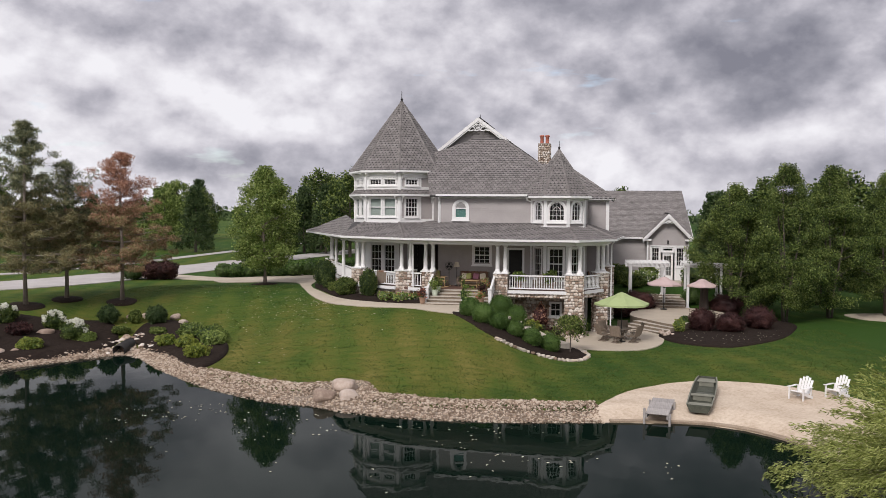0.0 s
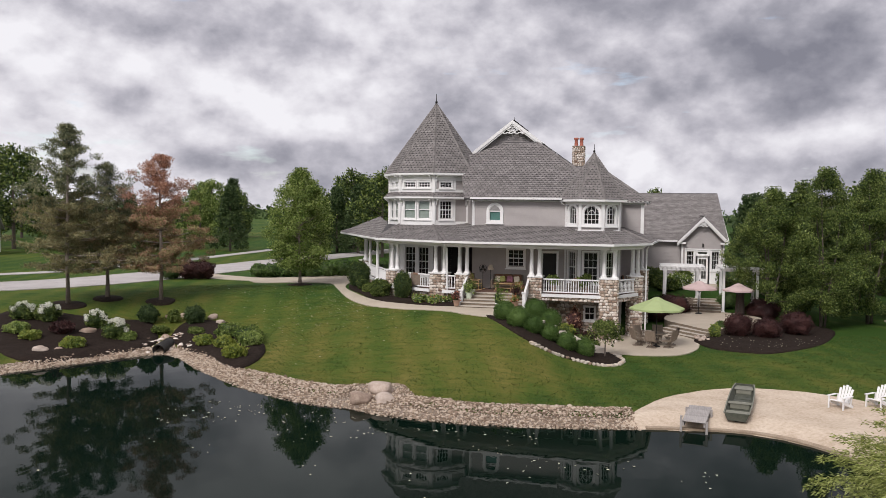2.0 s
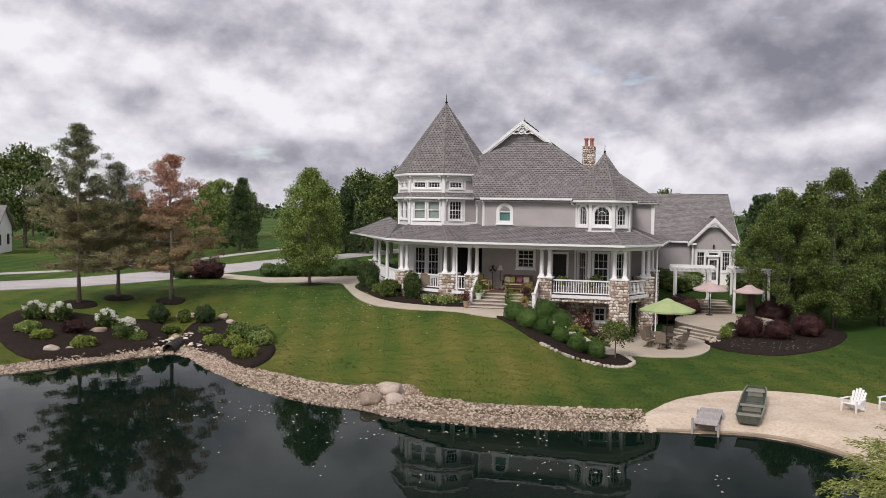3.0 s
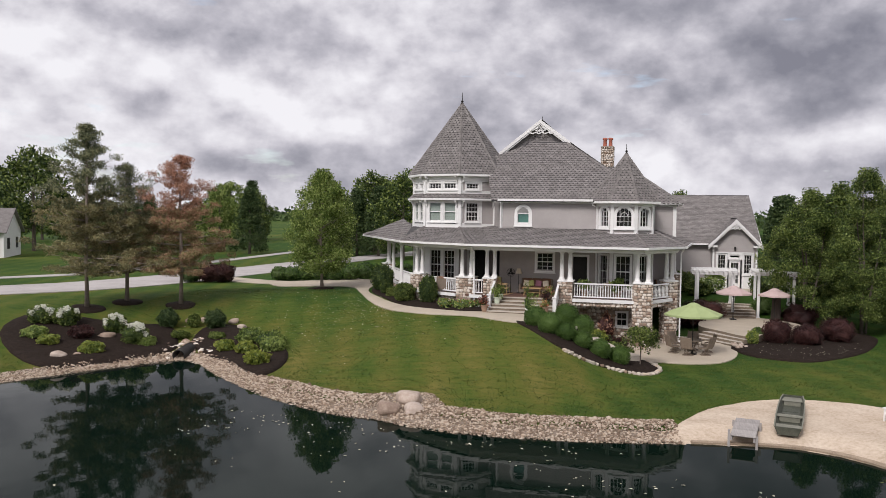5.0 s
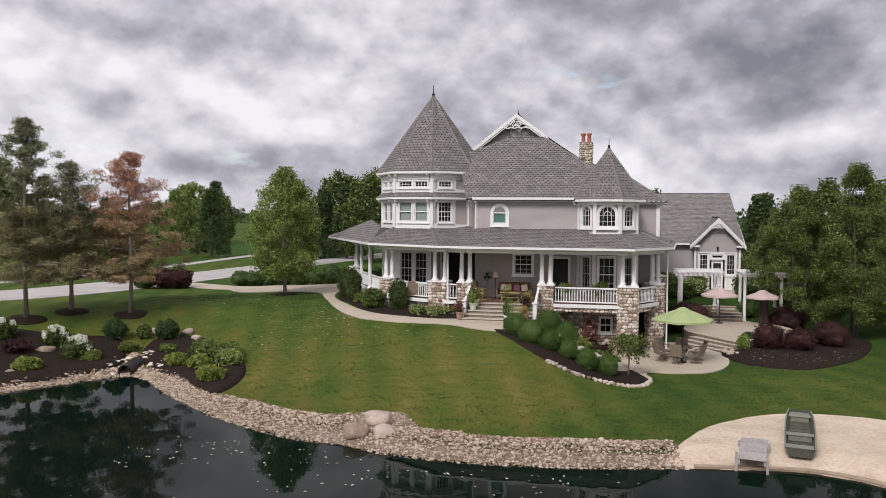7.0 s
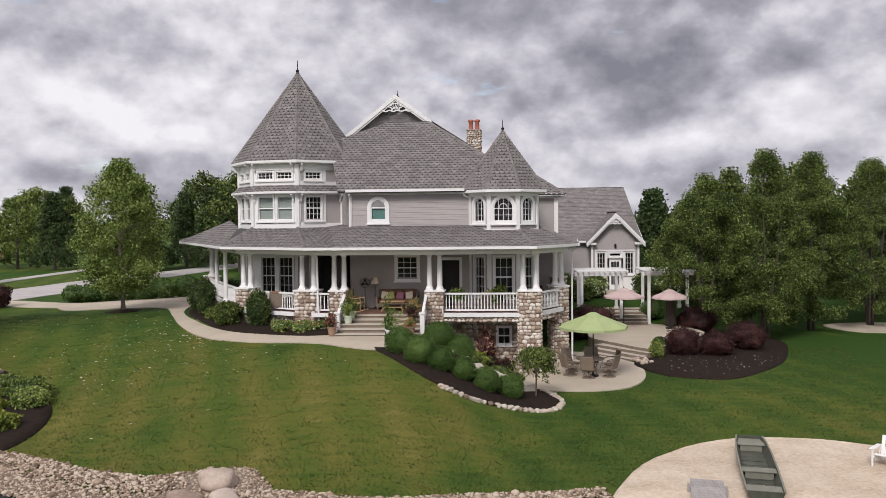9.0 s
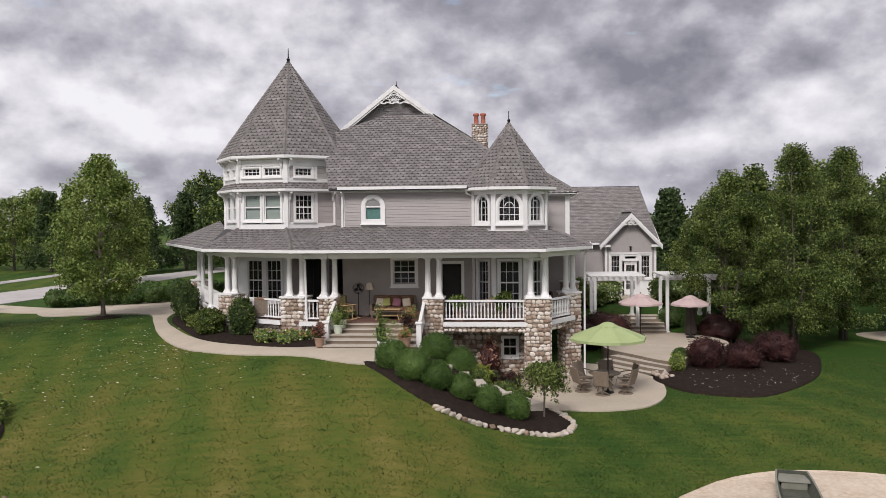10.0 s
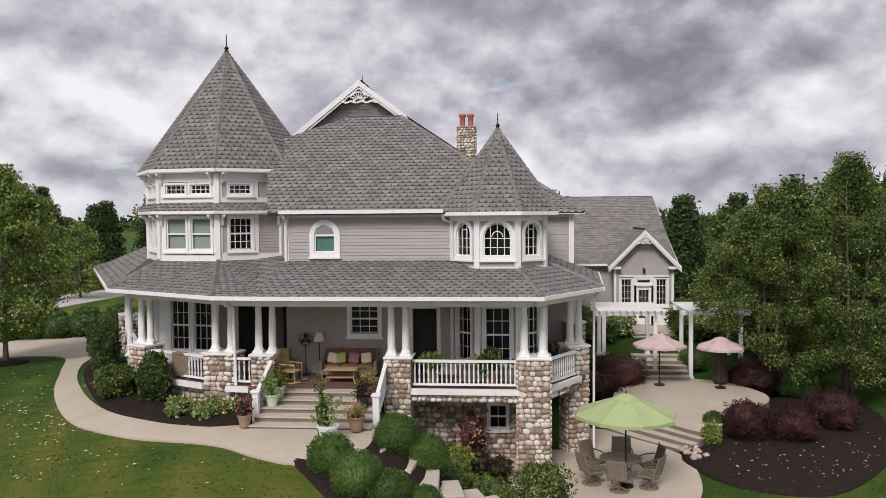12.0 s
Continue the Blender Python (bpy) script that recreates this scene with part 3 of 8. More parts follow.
def ring_at(cx, cy, r, deg):
    a = radians(deg)
    return (cx + r * math.sin(a), cy - r * math.cos(a))


def wall_pose(p, q):
    """A frame on a wall seen from outside: x from p to q, -y outwards."""
    return pose(p[0], p[1], 0, 0, 0, math.degrees(math.atan2(q[1] - p[1], q[0] - p[0])))


def hole_at(h, z):
    xc, hw, zb, zt, arch = h
    if not zb < z < zt:
        return None
    if arch and z > zt - hw:
        w = math.sqrt(max(0.0, hw * hw - (z - (zt - hw)) ** 2))
        return (xc - w, xc + w)
    return (xc - hw, xc + hw)


def lap_wall(p, q, z0, z1, holes=(), mat=None, step=0.115, name="wall", thick=0.16, parent=None, z_top=None):
    """A wall of lapped boards with openings; z_top(x) cuts a gable."""
    L = math.dist(p, q)
    vs, fs, index = [], [], {}

    def vert(p):
        key = (round(p[0], 4), round(p[1], 4), round(p[2], 4))
        if key not in index:
            index[key] = len(vs)
            vs.append(p)
        return index[key]

    def quad(*c):
        fs.append(tuple(vert(p) for p in c))
    n = max(1, round((z1 - z0) / step))
    dz = (z1 - z0) / n
    rows = []
    for i in range(n):
        mid = z0 + (i + 0.5) * dz
        x0, x1 = (0, L) if z_top is None else z_top(mid)
        spans = [(x0, x1)] if x1 - x0 > 0.02 else []
        for h in holes:
            g = hole_at(h, mid)
            if g:
                spans = [s for u, v in spans for s in ((u, min(v, g[0])), (max(u, g[1]), v)) if s[1] - s[0] > 0.005]
        rows.append(spans)
    for i, spans in enumerate(rows):
        a, b = z0 + i * dz, z0 + (i + 1) * dz
        cuts = sorted({x for r in rows[max(0, i - 1):i + 2] for s in r for x in s})
        for s0, s1 in spans:
            xs = [s0] + [c for c in cuts if s0 + 1e-4 < c < s1 - 1e-4] + [s1]
            for u, v in zip(xs, xs[1:]):
                quad((u, -0.02, a), (v, -0.02, a), (v, -0.002, b), (u, -0.002, b))
                if i:
                    quad((u, -0.002, a), (v, -0.002, a), (v, -0.02, a), (u, -0.02, a))
                else:
                    quad((u, thick, a), (v, thick, a), (v, -0.02, a), (u, -0.02, a))
                quad((v, thick, a), (u, thick, a), (u, thick, b), (v, thick, b))
    # boards that openings cut apart are pieces of their own
    root = list(range(len(vs)))

    def find(k):
        while root[k] != k:
            root[k] = root[root[k]]
            k = root[k]
        return k
    for f in fs:
        for k in f[1:]:
            root[find(k)] = find(f[0])
    groups = {}
    for f in fs:
        groups.setdefault(find(f[0]), []).append(f)
    for g in groups.values():
        used = sorted({k for f in g for k in f})
        at = {k: j for j, k in enumerate(used)}
        ob = part(name, ([vs[k] for k in used], [tuple(at[k] for k in f) for f in g]), mat or M_SIDING, parent or house, m=wall_pose(p, q))
    return ob


def outline(w, z0, z1, arch, grow=0.0, k=14):
    hw = w / 2 + grow
    lo = z0 - grow
    if not arch:
        return [(-hw, lo), (hw, lo), (hw, z1 + grow), (-hw, z1 + grow)]
    zc = z1 - w / 2
    return [(-hw, lo), (hw, lo)] + [(hw * math.cos(math.pi * i / k), zc + hw * math.sin(math.pi * i / k)) for i in range(k + 1)]


def frame_ring(bm, a, b, y0, y1):
    """A flat ring between two outlines of the same count, from depth y0 (front) to y1."""
    n = len(a)
    A = [[bm.verts.new((x, y, z)) for x, z in a] for y in (y0, y1)]
    B = [[bm.verts.new((x, y, z)) for x, z in b] for y in (y0, y1)]
    for i in range(n):
        j = (i + 1) % n
        bm.faces.new((A[0][i], A[0][j], B[0][j], B[0][i]))
        bm.faces.new((A[0][i], A[1][i], A[1][j], A[0][j]))
        bm.faces.new((B[0][i], B[0][j], B[1][j], B[1][i]))
        bm.faces.new((A[1][i], B[1][i], B[1][j], A[1][j]))


def window(m, xc, z0, z1, w, cols=3, rows=4, arch=False, sash=True, blind=None, casing=0.11, label="", bars=None, parent=None):
    """A window in an opening: casing, sashes with glazing bars, glass and sill. m: the wall's frame."""
    m = m @ Matrix.Translation((xc, 0, 0))
    bm = bmesh.new()
    frame_ring(bm, outline(w, z0, z1, arch, casing), outline(w, z0, z1, arch, 0.0), -0.06, 0.1)
    win = part("window", bm, M_WHITE, parent or house, label or "white-framed window with divided panes", m)
    bm = bmesh.new()
    frame_ring(bm, outline(w, z0, z1, arch, -0.001), outline(w, z0, z1, arch, -0.045), 0.0, 0.06)
    zc = z1 - w / 2
    zm = (z0 + z1) / 2 if not arch else zc
    if sash:
        box(bm, -w / 2 + 0.03, w / 2 - 0.03, 0.004, 0.056, zm - 0.03, zm + 0.03)
    part("sash", bm, M_WHITE, win, m=m)
    bm = bmesh.new()
    t = 0.011
    top = (lambda x: z1 - 0.04) if not arch else (lambda x: zc + math.sqrt(max(0, (w / 2 - 0.03) ** 2 - x * x)))
    for i in range(1, cols):
        x = -w / 2 + w * i / cols
        box(bm, x - t, x + t, 0.012, 0.045, z0 + 0.03, top(x))
    zlo, zhi = (z0, z1) if bars is None else bars
    for i in range(1, rows):
        z = zlo + (zhi - zlo) * i / rows
        hw = w / 2 - 0.03 if not arch or z < zc else math.sqrt(max(0.0, (w / 2 - 0.03) ** 2 - (z - zc) ** 2))
        if abs(z - zm) > 0.04 or not sash:
            box(bm, -hw, hw, 0.014, 0.043, z - t, z + t)
    if arch and cols > 2:
        r0 = w * 0.2
        k = 10
        for i in range(k):
            a, b = math.pi * i / k, math.pi * (i + 1) / k
            beam(bm, (r0 * math.cos(a), 0.03, zc + r0 * math.sin(a)), (r0 * math.cos(b), 0.03, zc + r0 * math.sin(b)), 0.022, 0.03)
    if bm.verts:
        part("glazing_bar", bm, M_WHITE, win, m=m)
    else:
        bm.free()
    o = outline(w, z0, z1, arch, -0.03)
    g = part("pane", ([(x, 0.032, z) for x, z in o], [tuple(range(len(o)))]), M_GLASS, win, m=m)
    g.visible_shadow = False
    part("sill", boxes((-w / 2 - casing - 0.04, w / 2 + casing + 0.04, -0.12, 0.02, z0 - casing - 0.05, z0 - casing + 0.01)), M_WHITE, win, m=m)
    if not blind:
        # added dark panel behind the glass stands in for an unlit room
        part("room_shade_panel", boxes((-w / 2 - 0.25, w / 2 + 0.25, 0.55, 0.58, z0 - 0.3, z1 + 0.3)), M_DARK, win, m=m)
    if blind:
        zb, mat = blind
        part("blind", boxes((-w / 2 + 0.02, w / 2 - 0.02, 0.1, 0.11, z0, zb)), mat, win, m=m)
    return win


# --- shingles
PIECES_LEFT = [300]


def shingled(name, poly, step=0.21, width=0.3, thick=0.08, pieces=False, scallop=True, label=""):
    """A roof plane: a felted slab under rows of overlapping tabs with rounded butts."""
    P = [Vector(p) for p in poly]
    n = (P[1] - P[0]).cross(P[2] - P[0]).normalized()
    if n.z < 0:
        n = -n
    bm = bmesh.new()
    slab(bm, [p - n * 0.012 for p in P], thick)
    roof = part("roof", bm, M_ROOFBASE, house, label or "grey asphalt-shingle roof slope")
    h = Vector((0, 0, 1)).cross(n).normalized()
    u = n.cross(h)
    o = P[0]
    flat = [((p - o).dot(h), (p - o).dot(u)) for p in P]
    xs, ys = [p[0] for p in flat], [p[1] for p in flat]
    step = (max(ys) - min(ys)) / max(1, round((max(ys) - min(ys)) / step))
    side, low = (0.62, 0.17) if scallop else (0.06, 0.0)
    tab = [(-0.49, 1.0), (0.49, 1.0), (0.49, side), (0.31, low), (0, 0.0), (-0.31, low), (-0.49, side), (-0.49, 1.65), (0.49, 1.65)]
    vs, fs, dark = [], [], []

    def span(at):
        """How far the slope reaches to both sides at a height on it."""
        at = min(max(ys) - 1e-3, max(min(ys) + 1e-3, at))
        cuts = [x0 + (at - y0) / (y1 - y0) * (x1 - x0) for (x0, y0), (x1, y1) in zip(flat, flat[1:] + flat[:1]) if (y0 > at) != (y1 > at)]
        return min(cuts), max(cuts)
    r = 0
    y = min(ys)
    while y < max(ys):
        x = min(xs) - width * (0.5 if r % 2 else 0.0)
        while x < max(xs) + width:
            cx, cy = x + width / 2, y + step * 0.5
            x_low, x_high = span(cy)
            if x_low - width * 0.42 < cx < x_high + width * 0.42 and (inside(flat, cx, cy) or not x_low < cx < x_high):
                j = random.uniform(-0.007, 0.007)
                lift = random.uniform(0.024, 0.036)
                pts = []
                for a, b in tab:
                    py = y + b * step + j
                    left, right = span(py)
                    px = min(right, max(left, cx + a * width))
                    top = 0.004 + (lift - 0.004) * max(0, 1.65 - b) / 1.65
                    pts.append((px, py, top))
                q = [o + h * a + u * b + n * c for a, b, c in pts] + [o + h * a + u * b for a, b, c in pts[2:7]]
                # the last face, showing in the notches, carries the painted shadow colour
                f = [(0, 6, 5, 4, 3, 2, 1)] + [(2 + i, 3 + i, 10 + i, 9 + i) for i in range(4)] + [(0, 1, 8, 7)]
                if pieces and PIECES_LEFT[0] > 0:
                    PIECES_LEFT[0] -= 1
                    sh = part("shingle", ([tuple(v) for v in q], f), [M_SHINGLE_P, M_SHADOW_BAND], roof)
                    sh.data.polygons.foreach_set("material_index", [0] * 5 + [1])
                else:
                    b0 = len(vs)
                    vs.extend(tuple(v) for v in q)
                    fs.extend(tuple(b0 + i for i in g) for g in f)
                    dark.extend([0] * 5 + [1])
            x += width
        y += step
        r += 1
    if vs:
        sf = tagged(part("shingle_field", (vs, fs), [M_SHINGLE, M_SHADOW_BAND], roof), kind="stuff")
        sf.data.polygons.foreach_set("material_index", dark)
    return roof


def ridge_caps(a, b, w=0.24, step=0.22, parent=None):
    """Overlapping cap shingles along a hip or a ridge."""
    a, b = Vector(a), Vector(b)
    d = b - a
    k = max(1, int(d.length / step))
    bm = bmesh.new()
    q = d.to_track_quat("X", "Z").to_matrix().to_4x4()
    for i in range(k):
        s = i * d.length / k
        m = Matrix.Translation(a) @ q @ Matrix.Translation((s, 0, 0))
        vs = [bm.verts.new(m @ Vector(p)) for p in ((0, -w / 2, -0.02), (0, 0, 0.065), (0, w / 2, -0.02), (step * 1.15, -w / 2, -0.04), (step * 1.15, 0, 0.04), (step * 1.15, w / 2, -0.04))]
        bm.faces.new((vs[0], vs[1], vs[4], vs[3])), bm.faces.new((vs[1], vs[2], vs[5], vs[4])), bm.faces.new((vs[0], vs[2], vs[1]))
    tagged(part("ridge_cap", bm, M_SHINGLE, house), kind="stuff")


def gutter(pts, size=0.13, name="gutter"):
    bm = bmesh.new()
    for a, b in zip(pts, pts[1:]):
        beam(bm, a, b, size, size)
    for p in pts[1:-1]:
        j = size / 2 + 0.005
        box(bm, p[0] - j, p[0] + j, p[1] - j, p[1] + j, p[2] - j, p[2] + j)
    return part(name, bm, M_WHITE, house)


def pieces_of(name, specs, m=None, mat=None):
    for q in specs:
        part(name, boxes(q), mat or M_WHITE, house, m=m)


def bar(name, a, b, w, h, mat=None):
    bm = bmesh.new()
    beam(bm, a, b, w, h)
    return part(name, bm, mat or M_WHITE, house)


# corner tower, octagonal
def tower():
    faces = [TA + 45 * i for i in range(-3, 5)]
    low = [ring_at(TCX, TCY, TR, TA - 22.5 + 45 * i) for i in range(8)]
    L = math.dist(low[0], low[1])
    for i in range(8):
        p, q = low[i], low[(i + 1) % 8]
        m = wall_pose(p, q)
        c = L / 2
        front = i in (0, 1, 7)
        lower, upper, first = [], [], []
        if i == 0:      # two wide windows
            lower = [(c - 0.5, 0.42, 8.78, 9.96, False), (c + 0.55, 0.42, 8.78, 9.96, False)]
            upper = [(c - 0.5, 0.42, 10.84, 11.20, False), (c + 0.55, 0.42, 10.84, 11.20, False)]
            first = [(c - 0.42, 0.38, 5.0, 6.9, False), (c + 0.55, 0.38, 5.0, 6.9, False)]
        elif i == 1:    # one window and a lapped panel
            lower = [(c - 0.36, 0.42, 8.78, 9.96, False)]
            upper = [(c - 0.36, 0.42, 10.84, 11.20, False)]
            first = [(c + 0.1, 0.62, FLOOR, 6.95, False)]
        elif i == 7:
            lower = [(c - 0.5, 0.34, 8.78, 9.96, False), (c + 0.5, 0.34, 8.78, 9.96, False)]
            upper = [(c - 0.5, 0.34, 10.84, 11.20, False), (c + 0.5, 0.34, 10.84, 11.20, False)]
            first = [(c - 0.5, 0.36, 5.0, 6.9, False), (c + 0.5, 0.36, 5.0, 6.9, False)]
        lap_wall(p, q, 7.9, 10.10, lower, M_WHITE if i in (0, 7) else M_SIDING, 0.115 if i not in (0, 7) else 2.1)
        lap_wall(p, q, 10.40, 11.65, upper, M_WHITE if i in (0, 7) else M_SIDING, 0.115 if i not in (0, 7) else 1.3)
        lap_wall(p, q, FLOOR - 0.1, 7.6, first, M_WHITE if i in (0, 7) else M_SIDING_SHADE, 0.115)
        if front:
            for xc, hw, a, b, _ in lower:
                many = i == 1
                window(m, xc, a, b, hw * 2, 4 if many else 1, 4 if many else 1, blind=None if many else (b, M_BLIND), casing=0.09, label="white double-hung window with a drawn blind" if not many else "")
            for xc, hw, a, b, _ in upper:
                window(m, xc, a, b, hw * 2, 4, 2, sash=False, casing=0.08, label="small white clerestory window")
            for xc, hw, a, b, _ in first:
                if i != 1:
                    window(m, xc, a, b, hw * 2, 3, 4, casing=0.1)
                    continue
                md = m @ Matrix.Translation((xc, 0, 0))
                bm = bmesh.new()
                frame_ring(bm, [(-0.75, FLOOR), (0.75, FLOOR), (0.75, 7.05), (-0.75, 7.05)], [(-0.62, FLOOR), (0.62, FLOOR), (0.62, 6.95), (-0.62, 6.95)], -0.04, 0.12)
                dd = part("door", bm, M_WHITE, house, "dark double door in a white frame", md)
                for sx in (-1, 1):
                    part("door_leaf", boxes((0.31 * sx - 0.3, 0.31 * sx + 0.3, 0.08, 0.12, FLOOR, 6.95)), M_DARK, dd, m=md)
            pieces_of("trim", [(0.0, L, -0.045, 0.0, 8.30, 8.60), (0.0, L, -0.045, 0.0, 10.06, 10.16), (0.0, L, -0.045, 0.0, 10.52, 10.72), (0.0, L, -0.05, 0.0, 11.30, 11.65)], m)
            if i == 1:
                pieces_of("trim", [(0.0, 1.46, -0.04, -0.025, 8.60, 8.67), (0, 0.18, -0.04, -0.003, 8.60, 10.06), (1.4, 1.54, -0.04, -0.003, 8.60, 10.06), (0, 0.18, -0.04, -0.003, 10.72, 11.30), (1.4, 1.54, -0.04, -0.003, 10.72, 11.30), (L - 0.12, L, -0.04, -0.003, 8.60, 11.30)], m)
        # post at the corner
        pieces_of("corner_board", [(-0.1, 0.1, -0.07, 0.08, 8.0, 10.08), (-0.1, 0.1, -0.07, 0.08, 10.45, 11.60)], pose(p[0], p[1], 0, 0, 0, TA - 22.5 + 45 * i))
        # skirt roof and cone
        e0, e1 = ring_at(TCX, TCY, TR + 0.36, TA - 22.5 + 45 * i), ring_at(TCX, TCY, TR + 0.36, TA + 22.5 + 45 * i)
        shingled("skirt", [(*e0, 10.22), (*e1, 10.22), (*q, 10.56), (*p, 10.56)], 0.15, 0.26)
        gutter([(*e0, 10.17), (*e1, 10.17)], 0.11)
        c0, c1 = ring_at(TCX, TCY, TR + 0.36, TA - 22.5 + 45 * i), ring_at(TCX, TCY, TR + 0.36, TA + 22.5 + 45 * i)
        shingled("cone", [(*c0, 11.78), (*c1, 11.78), (TCX, TCY, 16.70)], 0.195, 0.25, label="grey scalloped shingles on the tower's steep roof")
        ridge_caps((*c0, 11.80), (TCX, TCY, 16.70), 0.2, 0.2)
        gutter([(*c0, 11.72), (*c1, 11.72)], 0.12)
        for z, r in ((11.66, TR + 0.4), (10.12, TR + 0.38)):     # soffits
            s0, s1 = ring_at(TCX, TCY, r, TA - 22.5 + 45 * i), ring_at(TCX, TCY, r, TA + 22.5 + 45 * i)
            bm = bmesh.new()
            slab(bm, [(*s0, z), (*s1, z), (*q, z), (*p, z)], 0.03)
            part("soffit", bm, M_WHITE, house)
        # scrolled brackets beside each corner
        for side in (0.16, L - 0.16):
            for zt in (11.62, 10.08):
                bm = bmesh.new()
                prof = [(0, 0), (-0.34, 0), (-0.34, -0.07), (-0.22, -0.12), (-0.12, -0.22), (-0.1, -0.34), (-0.05, -0.42), (0, -0.42)]
                vs = [[bm.verts.new((x, y - 0.03, zt + z)) for y, z in prof] for x in (side - 0.045, side + 0.045)]
                bm.faces.new(vs[0]), bm.faces.new(vs[1][::-1])
                for j in range(len(prof)):
                    jj = (j + 1) % len(prof)
                    bm.faces.new((vs[0][j], vs[1][j], vs[1][jj], vs[0][jj]))
                if i in (0, 1, 7):
                    part("bracket", bm, M_WHITE, house, m=m)
                else:
                    bm.free()
    bm = bmesh.new()
    turned(bm, [(0.09, 16.70), (0.06, 16.75), (0.1, 16.83), (0.03, 16.90), (0.02, 17.35), (0.005, 17.40)], 10, Matrix.Translation((TCX, TCY, 0)))
    part("finial", bm, M_METAL_DARK, house)


tower()

# main front wall
TW_CORNER = ring_at(TCX, TCY, TR, TA + 67.5)
WY, WX0, WX1 = 46.0, -0.92, 5.0
mw = wall_pose((WX0, WY), (WX1, WY))
lap_wall((WX0, WY), (WX1, WY), 7.9, EAVE2 - 0.08, [(0.5 - WX0, 0.37, 8.72, 9.69, True)])
window(mw, 0.5 - WX0, 8.72, 9.69, 0.74, 1, 1, arch=True, sash=True, blind=(9.27, M_TEAL), casing=0.17, label="white round-headed window with teal lower glass")
part("frieze", boxes((0, WX1 - WX0, -0.05, 0.0, EAVE2 - 0.16, EAVE2 + 0.0)), M_WHITE, house, m=mw)
part("corner_board", boxes((-0.02, 0.13, -0.05, -0.002, 8.2, EAVE2 - 0.17)), M_WHITE, house, m=mw)
gutter([(WX0 - 0.1, 45.55, EAVE2 + 0.03), (4.72, 45.55, EAVE2 + 0.03)])
bm = bmesh.new()
tube(bm, [(4.66, 45.6, 10.05), (4.7, 45.75, 9.85), (4.95, 45.95, 9.72), (5.0, 45.97, 8.3)], [0.045] * 4, 8)
part("downspout", bm, M_WHITE, house)
bm = bmesh.new()
tube(bm, [(WX0 + 0.05, 45.6, 9.97), (WX0 + 0.05, 45.9, 9.8), (WX0 + 0.05, 45.93, 8.3)], [0.045] * 3, 8)
part("downspout", bm, M_WHITE, house)

# return wall between the front and the tower
lap_wall(TW_CORNER, (WX0, WY), 7.9, EAVE2)
# porch-level wall behind the porch
pw = lambda a, b, holes, **k: lap_wall(a, b, FLOOR - 0.05, 7.7, holes, M_SIDING_SHADE, 0.14, **k)
pw((WX0, WY), (5.0, WY), [(1.88 - WX0, 0.5, 5.85, 6.92, False), (4.0 - WX0, 0.42, FLOOR, 6.75, False)])
window(mw, 1.88 - WX0, 5.85, 6.92, 1.0, 3, 4, casing=0.12)
bm = bmesh.new()
frame_ring(bm, [(-0.55, FLOOR), (0.55, FLOOR), (0.55, 6.88), (-0.55, 6.88)], [(-0.42, FLOOR), (0.42, FLOOR), (0.42, 6.75), (-0.42, 6.75)], -0.04, 0.12)
door = part("door", bm, M_WHITE, house, "dark front door in a white frame", mw @ Matrix.Translation((4.0 - WX0, 0, 0)))
part("door_leaf", boxes((-0.42, 0.42, 0.08, 0.12, FLOOR, 6.75), (-0.3, 0.3, 0.06, 0.085, 4.7, 5.4), (-0.3, 0.3, 0.06, 0.085, 5.55, 6.6)), M_DARK, door, m=mw @ Matrix.Translation((4.0 - WX0, 0, 0)))

